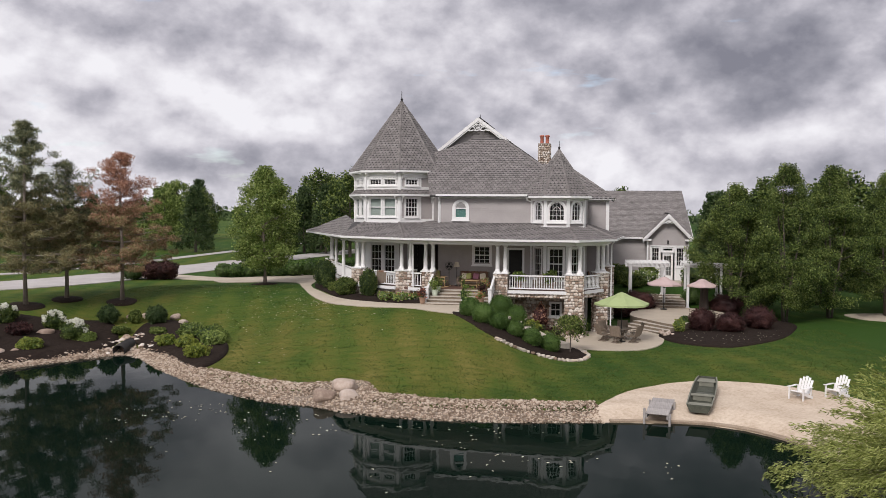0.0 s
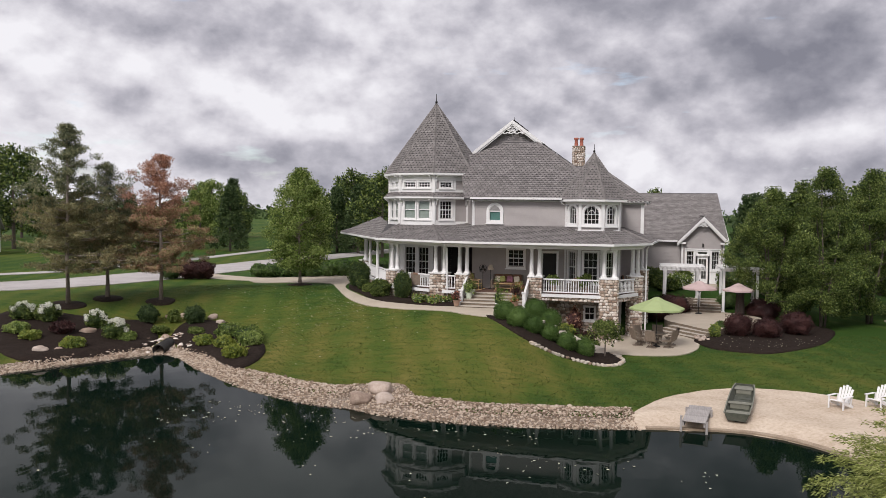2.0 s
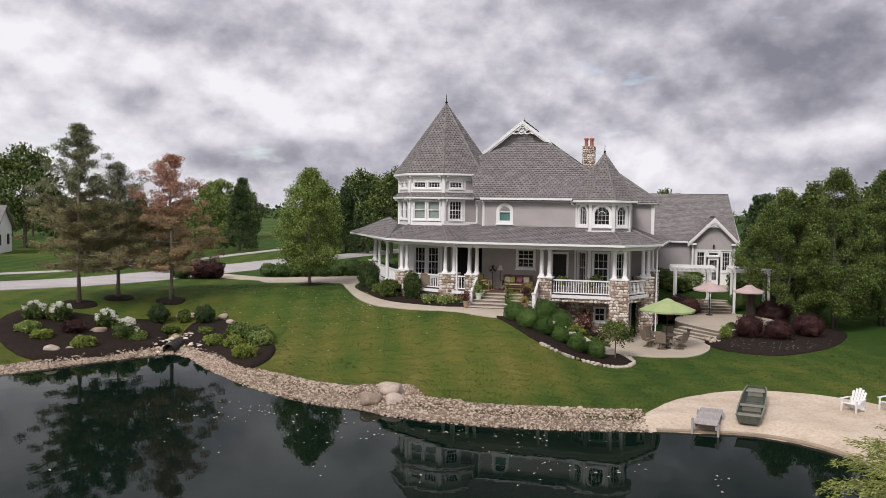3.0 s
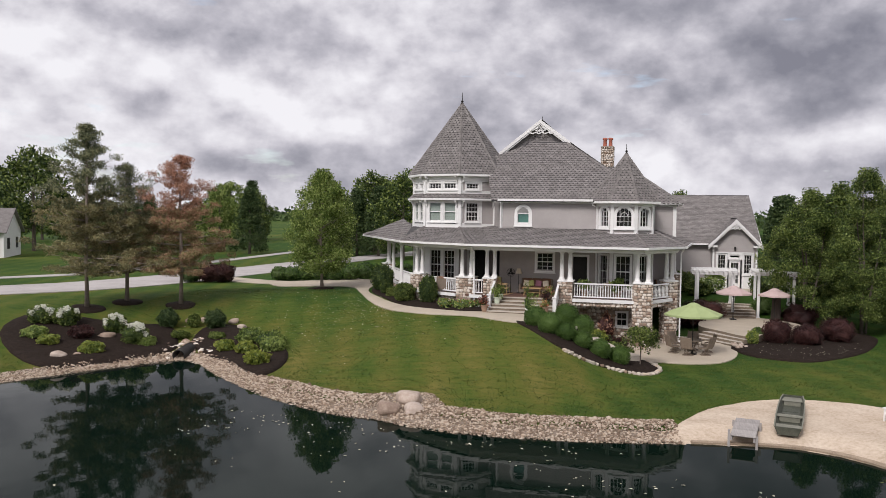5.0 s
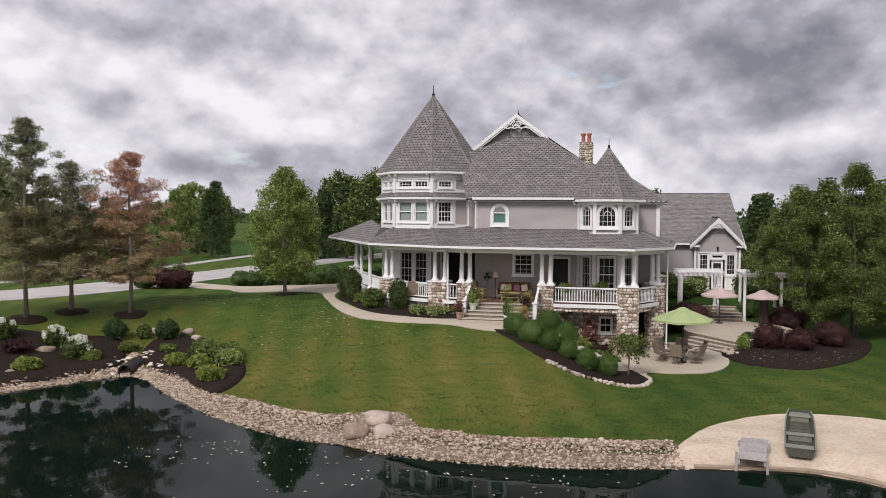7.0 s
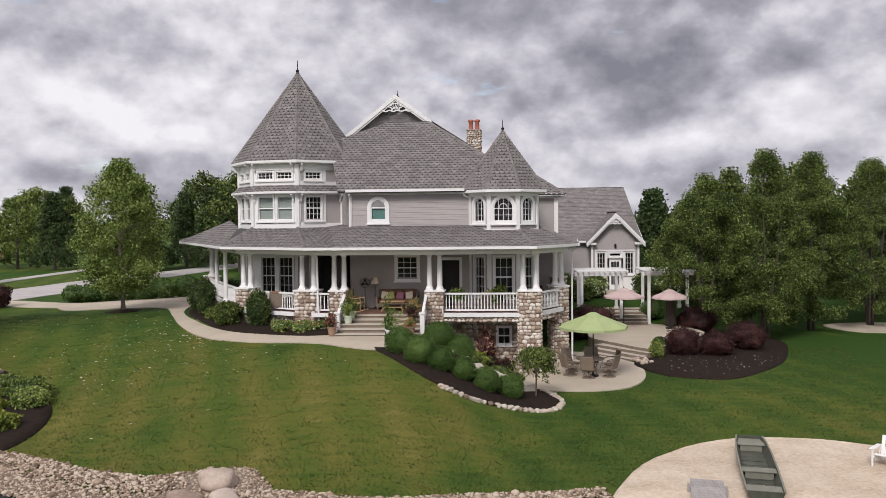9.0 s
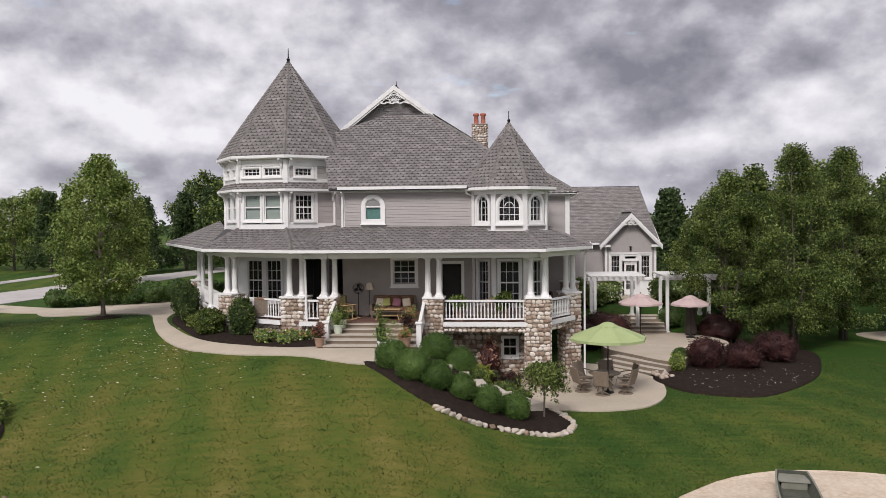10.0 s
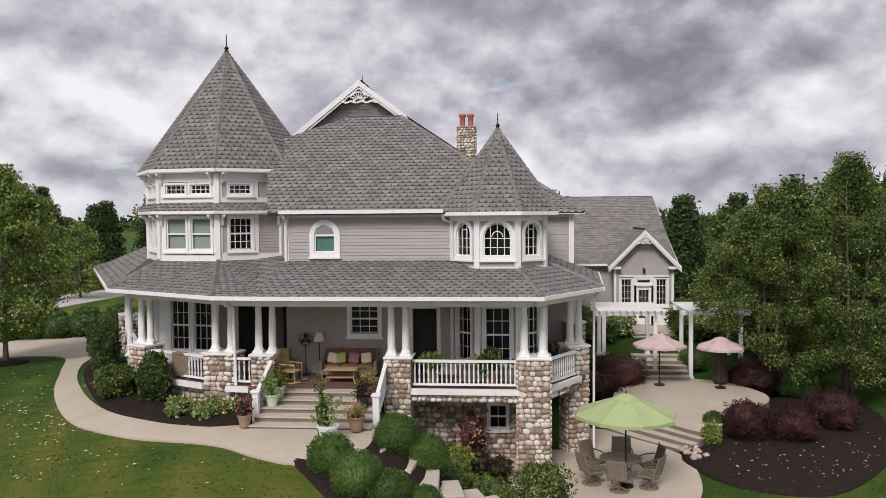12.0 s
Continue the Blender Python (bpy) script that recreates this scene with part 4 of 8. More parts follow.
# small turret: three glazed faces upstairs, a bay below
def turret():
    ring = [ring_at(UCX, UCY, UR, -67.5 + 45 * i) for i in range(8)]
    s = math.dist(ring[0], ring[1])
    c = s / 2
    for i in range(8):
        p, q = ring[i], ring[(i + 1) % 8]
        m = wall_pose(p, q)
        if i < 3:
            w = 0.92 if i == 1 else 0.7
            lap_wall(p, q, 7.9, 10.00, [(c, w / 2, 8.6, 9.71, True)], M_SIDING)
            window(m, c, 8.6, 9.71, w, 4 if i == 1 else 3, 3, arch=True, sash=False, casing=0.13, label="white arched window with curved glazing bars", bars=(8.6, 9.50))
            pieces_of("trim", [(0, s, -0.04, 0, 8.4, 8.46), (0, s, -0.04, 0, 8.2, 8.25), (0, s, -0.05, 0, 9.78, 10.00)], m)
            w1 = 0.85 if i == 1 else 0.66
            lap_wall(p, q, FLOOR - 0.05, 7.7, [(c, w1 / 2, 5.05, 6.9, False)], M_SIDING_SHADE, 0.14)
            window(m, c, 5.05, 6.9, w1, 3, 4, casing=0.1)
        else:
            lap_wall(p, q, FLOOR, 10.00)
        if i < 4:
            part("corner_board", boxes((-0.1, 0.1, -0.06, 0.06, 8.2, 9.95)), M_WHITE, house, m=pose(p[0], p[1], 0, 0, 0, -67.5 + 45 * i))
            part("corner_board", boxes((-0.1, 0.1, -0.06, 0.06, FLOOR, 7.4)), M_WHITE, house, m=pose(p[0], p[1], 0, 0, 0, -67.5 + 45 * i))
        a = -67.5 + 45 * i
        e0, e1 = ring_at(UCX, UCY, UR + 0.42, a), ring_at(UCX, UCY, UR + 0.42, a + 45)
        k0, k1 = ring_at(UCX, UCY, UR - 0.1, a), ring_at(UCX, UCY, UR - 0.1, a + 45)
        shingled("cone", [(*e0, 10.08), (*e1, 10.08), (*k1, 10.82), (*k0, 10.82)], 0.195, 0.23, label="grey scalloped shingles on the small turret's roof")
        shingled("cone", [(*k0, 10.82), (*k1, 10.82), (UCX, UCY, 13.00)], 0.195, 0.23, label="grey scalloped shingles on the small turret's roof")
        ridge_caps((*e0, 10.10), (*k0, 10.84), 0.22, 0.2), ridge_caps((*k0, 10.84), (UCX, UCY, 13.00), 0.18, 0.2)
        gutter([(*e0, 10.03), (*e1, 10.03)], 0.12)
        bm = bmesh.new()
        slab(bm, [(*e0, 9.98), (*e1, 9.98), (*q, 9.98), (*p, 9.98)], 0.03)
        part("soffit", bm, M_WHITE, house)
    bm = bmesh.new()
    turned(bm, [(0.06, 12.90), (0.05, 13.05), (0.08, 13.12), (0.02, 13.20), (0.015, 13.52), (0.004, 13.55)], 10, Matrix.Translation((UCX, UCY, 0)))
    part("finial", bm, M_METAL_DARK, house)


turret()

# main roof: front slope, clipped front gable, hips
RY, RZ = 51.3, 14.05
shingled("front", [(-1.4, 45.5, EAVE2), (8.3, 45.5, EAVE2), (2.55, RY, RZ), (0.2, RY, RZ), (-2.6, 49.6, 12.85)], 0.235, 0.26, label="broad grey scalloped-shingle main roof slope")
shingled("east", [(8.3, 45.5, EAVE2), (8.3, 58, EAVE2), (3.4, 58, 13.6), (2.55, RY, RZ)], 0.21, 0.3)
shingled("west", [(-7.5, 60, EAVE2), (-7.5, 50, EAVE2), (-2.6, 52.8, 12.6), (-2.6, 60, 12.6)], 0.21, 0.3)
ridge_caps((8.3, 45.5, EAVE2 + 0.02), (2.55, RY, RZ + 0.02))
# gable above the slope
GP = (0.62, 52.2, 15.65)
GL, GR = (-3.1, 52.2, 12.73), (2.85, 52.2, 14.0)
gable_span = lambda z: (max(0, (z - 12.73) * 3.72 / 2.92), min(6.0, 6.0 - max(0, (z - 14.0)) * 2.3 / 1.65))
lap_wall((-3.1, 52.45), (2.9, 52.45), 12.7, 15.6, (), M_SIDING, z_top=gable_span)
part("gable_base", boxes((0.1, 2.7, 51.25, 52.5, 13.95, 14.02)), M_ROOFBASE, house)
shingled("gable_roof", [GL, (GP[0], 52.0, GP[2]), (GP[0], 60, GP[2]), (-3.1, 60, 12.73)], 0.21, 0.3)
shingled("gable_roof", [(GR[0], 52.0, GR[2]), (GR[0], 60, GR[2]), (GP[0], 60, GP[2]), (GP[0], 52.0, GP[2])], 0.21, 0.3)


def rake(a, peak, b, y, w=0.26):
    """Two bargeboards that meet at the peak."""
    bm = bmesh.new()
    for e in (a, b):
        d = Vector((e[0] - peak[0], 0, e[2] - peak[2]))
        down = Vector((0, 0, -w))
        for y0, y1, dz in ((y - 0.1, y - 0.04, 0.06), (y - 0.05, y, -0.05)):
            q = [Vector((peak[0], y0, peak[2] + dz)), Vector((e[0], y0, e[2] + dz)), Vector((e[0], y0, e[2] + dz)) + down, Vector((peak[0], y0, peak[2] + dz)) + down]
            fr = [bm.verts.new(v) for v in q]
            bk = [bm.verts.new(v + Vector((0, y1 - y0, 0))) for v in q]
            bm.faces.new(fr), bm.faces.new(bk[::-1])
            for i in range(4):
                bm.faces.new((fr[i], bk[i], bk[(i + 1) % 4], fr[(i + 1) % 4]))
    part("bargeboard", bm, M_WHITE, house)


def fan_ornament(x, y, z, w, h):
    """Pierced white fan in a gable's peak: spokes, ring and scalloped lower edge."""
    bm = bmesh.new()
    top = z - 0.12
    base = z - h
    for i in range(7):
        a = radians(-60 + 20 * i)
        L = min(0.9 * h, 0.42 * w / max(0.25, abs(math.sin(a))))
        tip = (x + math.sin(a) * h * 0.62, y, base + math.cos(a) * h * 0.62)
        beam(bm, (x, y, base + 0.05), tip, 0.035, 0.03)
    arcs = [(x, base, h * 0.28, 0, 180), (x - w * 0.24, base, w * 0.12, 0, 180), (x + w * 0.24, base, w * 0.12, 0, 180), (x - w * 0.42, base + 0.02, w * 0.09, 0, 180), (x + w * 0.42, base + 0.02, w * 0.09, 0, 180),
            (x, base, h * 0.62, 20, 160)]
    for cx, cz, r, a0, a1 in arcs:
        k = 10
        for i in range(k):
            a, b = radians(a0 + (a1 - a0) * i / k), radians(a0 + (a1 - a0) * (i + 1) / k)
            beam(bm, (cx + r * math.cos(a), y, cz + r * math.sin(a)), (cx + r * math.cos(b), y, cz + r * math.sin(b)), 0.04, 0.045)
    k = 18
    for i in range(k):
        x0, x1 = x - w / 2 + w * i / k, x - w / 2 + w * (i + 1) / k
        f = lambda q: base - 0.03 + 0.035 * math.sin((q - x) / w * 8 * math.pi)
        beam(bm, (x0, y, f(x0)), (x1, y, f(x1)), 0.045, 0.07)
    part("gable_ornament", bm, M_WHITE, house, "pierced white fan ornament")


rake(GL, GP, GR, 51.95)
fan_ornament(GP[0], 51.9, GP[2] - 0.2, 1.75, 0.62)
bm = bmesh.new()
turned(bm, [(0.03, GP[2]), (0.01, GP[2] + 0.3)], 6, Matrix.Translation((GP[0] + 0.1, 52.2, 0)))
part("finial", bm, M_METAL_DARK, house)

# rear east block and its roof
lap_wall((8.2, 47.5), (8.2, 53.6), FLOOR, EAVE2)
lap_wall((8.0, 53.6), (9.65, 53.6), FLOOR - 0.3, EAVE2 - 0.05)
lap_wall((9.65, 53.6), (9.65, 64), 3.0, EAVE2 - 0.05)
part("corner_board", boxes((9.48, 9.7, 53.53, 53.7, 7.2, EAVE2)), M_WHITE, house)
part("frieze", boxes((8.2, 9.72, 53.52, 53.6, EAVE2 - 0.2, EAVE2 - 0.02)), M_WHITE, house)
gutter([(7.4, 53.2, EAVE2 - 0.02), (10.05, 53.2, EAVE2 - 0.02), (10.05, 63, EAVE2 - 0.02)])
shingled("rear_south", [(4.5, 53.1, EAVE2), (10.1, 53.1, EAVE2), (6.4, 57.6, 12.75), (3.0, 57.6, 12.75)])
shingled("rear_east", [(10.1, 53.1, EAVE2), (10.1, 63, EAVE2), (6.4, 62, 12.75), (6.4, 57.6, 12.75)])
ridge_caps((10.1, 53.1, EAVE2 + 0.02), (6.4, 57.6, 12.77))
# back and side walls that close the block
lap_wall((-7.0, 64), (-7.0, 50.5), 3.0, EAVE2, step=0.5), lap_wall((9.65, 64), (-7.0, 64), 3.0, EAVE2, step=0.5)
part("floor_slab", boxes((-7, 9.6, 46.2, 64, 7.3, 7.5)), M_DARK, house)
part("floor_slab", boxes((-7, 9.6, 46.2, 64, FLOOR - 0.25, FLOOR - 0.06)), M_DARK, house)

# --- porch roof
TV = lambda d, r=TR: ring_at(TCX, TCY, r, TA + d)
L3, L2, FL, F1, FR, PR, PB = (-14.0, 57.0), (-7.1, 45.3), (-2.3, 42.6), (-0.9, 42.45), (7.95, 42.45), (10.1, 45.8), (10.7, 53.2)
Z0 = EAVE1
TW = TV(22.5)
VALLEY, HEEL = (-2.5, 47.95, 8.38), (-0.9, 46.1, 8.42)
TWZ = 8.36
shingled("porch", [(*F1, Z0), (*FR, Z0), (7.3, 45.0, 8.15), (7.3, 46.1, 8.42), HEEL], 0.26, 0.28, pieces=True, label="low grey-shingled porch roof")
for facet in ([(*FL, Z0), (*F1, Z0), (*TW, TWZ)], [(*F1, Z0), VALLEY, (*TW, TWZ)], [(*F1, Z0), HEEL, VALLEY], [HEEL, (*TV(67.5), 8.5), VALLEY]):
    shingled("porch", facet, 0.26, 0.28, label="low grey-shingled porch roof")
shingled("porch", [(*L2, Z0), (*FL, Z0), (*TW, TWZ)], 0.26, 0.28, label="low grey-shingled porch roof")
shingled("porch", [(*L2, Z0), (*TW, TWZ), (*TV(-22.5), 8.36)], 0.26, 0.28, label="low grey-shingled porch roof")
shingled("porch", [(*L3, Z0), (*L2, Z0), (*TV(-22.5), 8.36), (*TV(-67.5), 8.4), (-10.5, 57, 8.45)], 0.26, 0.28, label="low grey-shingled porch roof")
shingled("porch", [(-9.4, 62, Z0), (*L3, Z0), (-10.5, 57, 8.45)], 0.2, 0.3)
shingled("porch", [(-10.5, 57, 8.45), (*TV(-67.5), 8.4), (-6.5, 62, 8.45), (-9.4, 62, 8.45)], 0.2, 0.3)
shingled("porch", [(*FR, Z0), (*PR, Z0), (8.25, 46.6, 8.3), (7.3, 45.0, 8.15)], 0.26, 0.28, label="low grey-shingled porch roof")
shingled("porch", [(*PR, Z0), (*PB, Z0), (8.2, 53.4, 8.35), (8.25, 46.6, 8.3)], 0.26, 0.28, label="low grey-shingled porch roof")
for a, b in (((*L2, Z0), (*TV(-22.5), 8.36)), ((*FL, Z0), (*TW, TWZ)), ((*FR, Z0), (7.3, 45.0, 8.15)), ((*PR, Z0), (8.25, 46.6, 8.3)), ((*L3, Z0), (-10.5, 57, 8.45))):
    ridge_caps((a[0], a[1], a[2] + 0.055), (b[0], b[1], b[2] + 0.055), 0.2)
gutter([(*p, Z0 - 0.04) for p in (L3, L2, FL, F1, FR, PR, PB)], 0.12)
# porch ceiling and beam
INSET = [(-11.9, 56), (-6.55, 46.05), (-1.9, 43.35), (-0.9, 43.2), (7.7, 43.2), (9.5, 45.95), (9.9, 53)]
bm = bmesh.new()
for a, b in zip(INSET, INSET[1:]):
    beam(bm, (*a, 7.24), (*b, 7.24), 0.28, 0.2)
part("porch_beam", bm, M_WHITE, house)
bm = bmesh.new()
for poly in ([(-11.9, 56.2), (-6.9, 45.6), (-2, 42.8), (-1, 42.6), (7.9, 42.6), (9.95, 45.8), (10.4, 53), (8, 53.2), (8, 46), (5, 46.1), (-1.2, 46.1), (-3.9, 45.9), (-6.4, 46.6), (-7.2, 49), (-8, 56.2)],):
    prism(bm, poly, 7.34, 7.37)
part("porch_ceiling", bm, M_WHITE, house)
# porch floor
bm = bmesh.new()
prism(bm, [(-11.8, 56), (-6.5, 45.75), (-2.2, 43.75), (-0.9, 43.5), (7.7, 43.65), (9.55, 46.1), (9.7, 53.5), (-8, 56)], FLOOR - 0.12, FLOOR)
part("porch_floor", bm, M_DECK, house, "red-brown boarded porch floor")
for a, b in (((-6.15, 45.48), (-3.2, 44.0)), ((-2.3, 43.68), (-1.5, 43.56)), ((3.8, 43.56), (7.3, 43.56)), ((8.25, 44.15), (9.35, 45.95)), ((-11.5, 55), (-6.6, 46.1))):
    bar("porch_fascia", (*a, FLOOR - 0.08), (*b, FLOOR - 0.08), 0.14, 0.18)
FLOOR_WALLS = (((-6.0, 45.8), (-3.0, 44.2), 3.5), ((-2.4, 43.95), (-1.3, 43.85), 3.4), ((-11.5, 55), (-6.5, 46.1), 3.4))


def column(x, y, z0, z1, r=0.125):
    bm = bmesh.new()
    box(bm, -0.17, 0.17, -0.17, 0.17, z0, z0 + 0.07)
    turned(bm, [(0.165, z0 + 0.07), (0.165, z0 + 0.1), (r + 0.02, z0 + 0.14), (r, z0 + 0.2), (r * 0.98, z0 + 0.6), (r * 0.8, z1 - 0.16), (r * 0.95, z1 - 0.12), (r * 1.15, z1 - 0.07)], 16)
    box(bm, -0.16, 0.16, -0.16, 0.16, z1 - 0.07, z1)
    part("column", bm, M_WHITE, house, m=pose(x, y, 0), smooth=False)


def railing(a, b, z0=FLOOR + 0.06, z1=5.32, parent=None):
    a, b = Vector(a), Vector(b)
    d = b - a
    bm = bmesh.new()
    beam(bm, (*a, z1), (*b, z1), 0.11, 0.08)
    r = part("railing", bm, M_WHITE, house, "white balustrade rail")
    bm = bmesh.new()
    beam(bm, (*a, z0 + 0.06), (*b, z0 + 0.06), 0.07, 0.07)
    part("bottom_rail", bm, M_WHITE, r)
    n = int(d.length / 0.145)
    base = bmesh.new()
    turned(base, [(0.022, z0 + 0.08), (0.035, z0 + 0.2), (0.022, z0 + 0.28), (0.034, z0 + 0.45), (0.022, z1 - 0.2), (0.028, z1 - 0.08)], 6)
    me = to_mesh("baluster", base, M_WHITE)
    for i in range(n):
        p = a + d * (i + 0.5) / n
        part("baluster", me, None, r, m=pose(p.x, p.y, 0))


railing((3.85, 43.75), (7.2, 43.75)), railing((8.15, 44.1), (9.15, 45.75)), railing((-5.75, 45.55), (-3.2, 44.25)), railing((-2.2, 43.95), (-1.5, 43.9))
railing((-11.2, 54.5), (-6.4, 46.1))

# --- fieldstone piers: a mortar core under single stones
STONE_MESHES = []
for s in range(7):
    rs = random.Random(40 + s)
    bm = bmesh.new()
    bmesh.ops.create_icosphere(bm, subdivisions=1, radius=1)
    for v in bm.verts:
        v.co = Vector([math.copysign(abs(c) ** 0.6, c) for c in v.co]) * rs.uniform(0.86, 1.06)
    me = to_mesh("stone", bm, M_STONE, smooth=True)
    STONE_MESHES.append(me)


STONES_LEFT = [300]


def stone_face(parent, m, w, z0, z1, size=0.175, seed=0, pieces=True, top_cut=None, skip=None):
    """Stones of uneven size laid in rough courses over a face (m: x along, -y outwards)."""
    rs = random.Random(seed)
    joined = bmesh.new()
    z = z0
    while z < z1 - 0.05:
        h = min(size * rs.uniform(0.7, 1.15), z1 - z)
        x = 0.0
        while x < w - 0.03:
            b = min(size * rs.uniform(0.75, 1.7), w - x)
            if w - x - b < 0.08:
                b = w - x
            hh = h * rs.uniform(0.88, 1.1)
            if not (skip and skip(x + b / 2, z + h / 2)):
                mm = m @ Matrix.Translation((x + b / 2, -0.02, z + h / 2 + rs.uniform(-0.02, 0.02))) @ pose(0, 0, 0, 0, rs.uniform(-14, 14), 0) @ Matrix.Diagonal((b * 0.53, rs.uniform(0.035, 0.06), hh * 0.53, 1))
                if pieces and STONES_LEFT[0] > 0:
                    STONES_LEFT[0] -= 1
                    part("stone", STONE_MESHES[rs.randrange(7)], None, parent, m=mm)
                else:
                    n0 = len(joined.verts)
                    joined.from_mesh(STONE_MESHES[rs.randrange(7)])
                    joined.verts.ensure_lookup_table()
                    bmesh.ops.transform(joined, matrix=mm, verts=joined.verts[n0:])
            x += b
        z += h
    if len(joined.verts):
        tagged(part("stonework", joined, M_STONE_I, parent, smooth=True), kind="stuff")
    else:
        joined.free()


def pier(x, y, w, d, z0, turn=0.0, z1=PIER, faces="fr", pieces=True, cols=((-0.22, 0), (0.22, 0)), seed=0, cap=True):
    """Pier with its front left corner on the plan at x, y."""
    base = pose(x, y, 0, 0, 0, turn)
    core = part("pier", boxes((0.0, w, 0.0, d, z0 - 0.3, z1)), M_MORTAR, house, "tan fieldstone pier", base)
    stone_face(core, base, w, z0, z1, seed=seed, pieces=pieces)
    if "r" in faces:
        stone_face(core, base @ pose(w, 0, 0, 0, 0, 90), d, z0, z1, seed=seed + 1, pieces=pieces and "R" in faces)
    if "l" in faces:
        stone_face(core, base @ pose(0, d, 0, 0, 0, -90), d, z0, z1, seed=seed + 2, pieces=False)
    if cap:
        part("pier_cap", boxes((-0.06, w + 0.06, -0.08, d + 0.06, z1 - 0.01, z1 + 0.07), bevel=0.015), M_WHITE, core, "white-grey stone cap", base)
    for cx, cy in cols:
        p = base @ Vector((w / 2 + cx, d / 2 + cy, 0))
        column(p.x, p.y, z1 + 0.07, 7.16)


pier(3.0, 43.5, 0.82, 0.8, 3.0, cols=((-0.25, -0.1), (0.22, -0.1)), seed=3, faces="l")
pier(7.22, 43.5, 1.0, 0.9, 1.75, cols=((-0.3, -0.15), (0.3, -0.05)), seed=11, faces="rl")
pier(8.95, 45.95, 0.75, 0.75, 1.75, 20, cols=((-0.15, 0), (0.2, 0.05)), seed=23, faces="rl")
pier(-3.22, 44.1, 1.05, 0.8, 3.5, -10, cols=((-0.3, 0), (0.32, -0.05)), seed=31)
pier(-1.5, 43.8, 0.72, 0.75, 3.55, 0, cols=((-0.2, 0), (0.28, -0.05)), seed=41)
pier(-6.6, 45.75, 0.85, 0.8, 3.5, -26, cols=((-0.25, 0), (0.22, 0)), seed=53)
pier(-11.6, 54.8, 0.85, 0.8, 3.5, -60, pieces=False, cols=((-0.2, 0), (0.2, 0)), seed=59)
pier(9.4, 52.2, 0.7, 0.7, 1.8, 20, pieces=False, seed=61, cols=((0, 0),))
column(-8.3, 49.2, FLOOR, 7.16), column(-9.8, 52, FLOOR, 7.16)
for a, b, z in FLOOR_WALLS:
    m = wall_pose(a, b)
    core = part("foundation", boxes((0, math.dist(a, b), -0.01, 0.25, z - 0.3, FLOOR - 0.16)), M_MORTAR, house, "tan fieldstone foundation", m)
    stone_face(core, m, math.dist(a, b), z, FLOOR - 0.17, seed=70, pieces=False)
# stone lintel course and basement wall under the porch
for a, b in (((3.8, 43.62), (7.25, 43.62)), ((8.25, 44.15), (9.2, 45.85))):
    m = wall_pose(a, b)
    core = part("lintel", boxes((0, math.dist(a, b), 0.0, 0.3, 4.03, FLOOR - 0.17)), M_MORTAR, house, "fieldstone lintel course", m)
    stone_face(core, m, math.dist(a, b), 4.03, FLOOR - 0.17, 0.17, seed=80, pieces=True)
mb = wall_pose((3.3, 45.25), (8.3, 45.25))
bw = part("basement_wall", boxes((0, 2.9, 0.005, 0.3, 1.4, 4.2), (3.6, 5, 0.005, 0.3, 1.4, 4.2), (2.9, 3.6, 0.005, 0.3, 1.4, 2.75), (2.9, 3.6, 0.005, 0.3, 3.6, 4.2)), M_MORTAR, house, "fieldstone basement wall under the porch", mb)
stone_face(bw, mb, 5.0, 1.75, 4.05, 0.2, seed=90, pieces=False, skip=lambda x, z: 2.85 < x < 3.65 and 2.7 < z < 3.65)
window(mb, 3.25, 2.78, 3.58, 0.6, 2, 2, casing=0.08, label="small white basement window")
lap_wall((8.3, 45.25), (8.3, 53.5), 1.6, 4.2, step=0.6, mat=M_SIDING_SHADE)
part("stair_wall", boxes((2.95, 3.12, 43.5, 45.3, 1.6, FLOOR - 0.13)), M_MORTAR, house)
bm = bmesh.new()
prism(bm, [(3.2, 43.9), (7.8, 43.9), (9.1, 46.1), (9.4, 53), (3.2, 53)], FLOOR - 0.2, FLOOR - 0.13)
part("porch_underside", bm, M_WHITE, house)

# steps
for i in range(5):
    z = FLOOR - 0.15 * i - 0.02
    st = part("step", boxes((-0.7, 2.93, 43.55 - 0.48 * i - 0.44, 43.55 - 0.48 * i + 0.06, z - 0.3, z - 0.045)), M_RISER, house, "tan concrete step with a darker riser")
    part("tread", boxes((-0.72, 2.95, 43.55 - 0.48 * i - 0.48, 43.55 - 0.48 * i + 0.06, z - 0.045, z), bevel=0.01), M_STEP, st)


def stair_rail(x, y1, y0=43.6):
    bm = bmesh.new()
    za, zb = 5.3, 4.55
    beam(bm, (x, y0, za), (x, y1, zb), 0.12, 0.07), beam(bm, (x, y0, za - 0.72), (x, y1, zb - 0.68), 0.07, 0.07)
    beam(bm, (x, y0, za - 0.36), (x, y1, zb - 0.35), 0.03, 0.62)
    r = part("stair_rail", bm, M_WHITE, house, "white sloping stair rail")
    part("newel_post", boxes((x - 0.1, x + 0.1, y1 - 0.1, y1 + 0.1, 3.65, 4.62), (x - 0.14, x + 0.14, y1 - 0.14, y1 + 0.14, 4.62, 4.7), bevel=0.012), M_WHITE, r)


stair_rail(-0.75, 42.0), stair_rail(3.02, 41.7)
bm = bmesh.new()
tube(bm, [(-1.95, 42.65, 7.35), (-1.95, 42.8, 7.2), (-2.05, 43.75, 7.0), (-2.05, 43.85, 5.4), (-2.0, 43.8, 3.75)], [0.05] * 5, 8)
part("downspout", bm, M_WHITE, house)
bm = bmesh.new()
tube(bm, [(10.0, 46.0, 7.35), (9.85, 46.3, 7.1), (9.85, 46.35, 1.8)], [0.045] * 3, 8)
part("downspout", bm, M_WHITE, house)

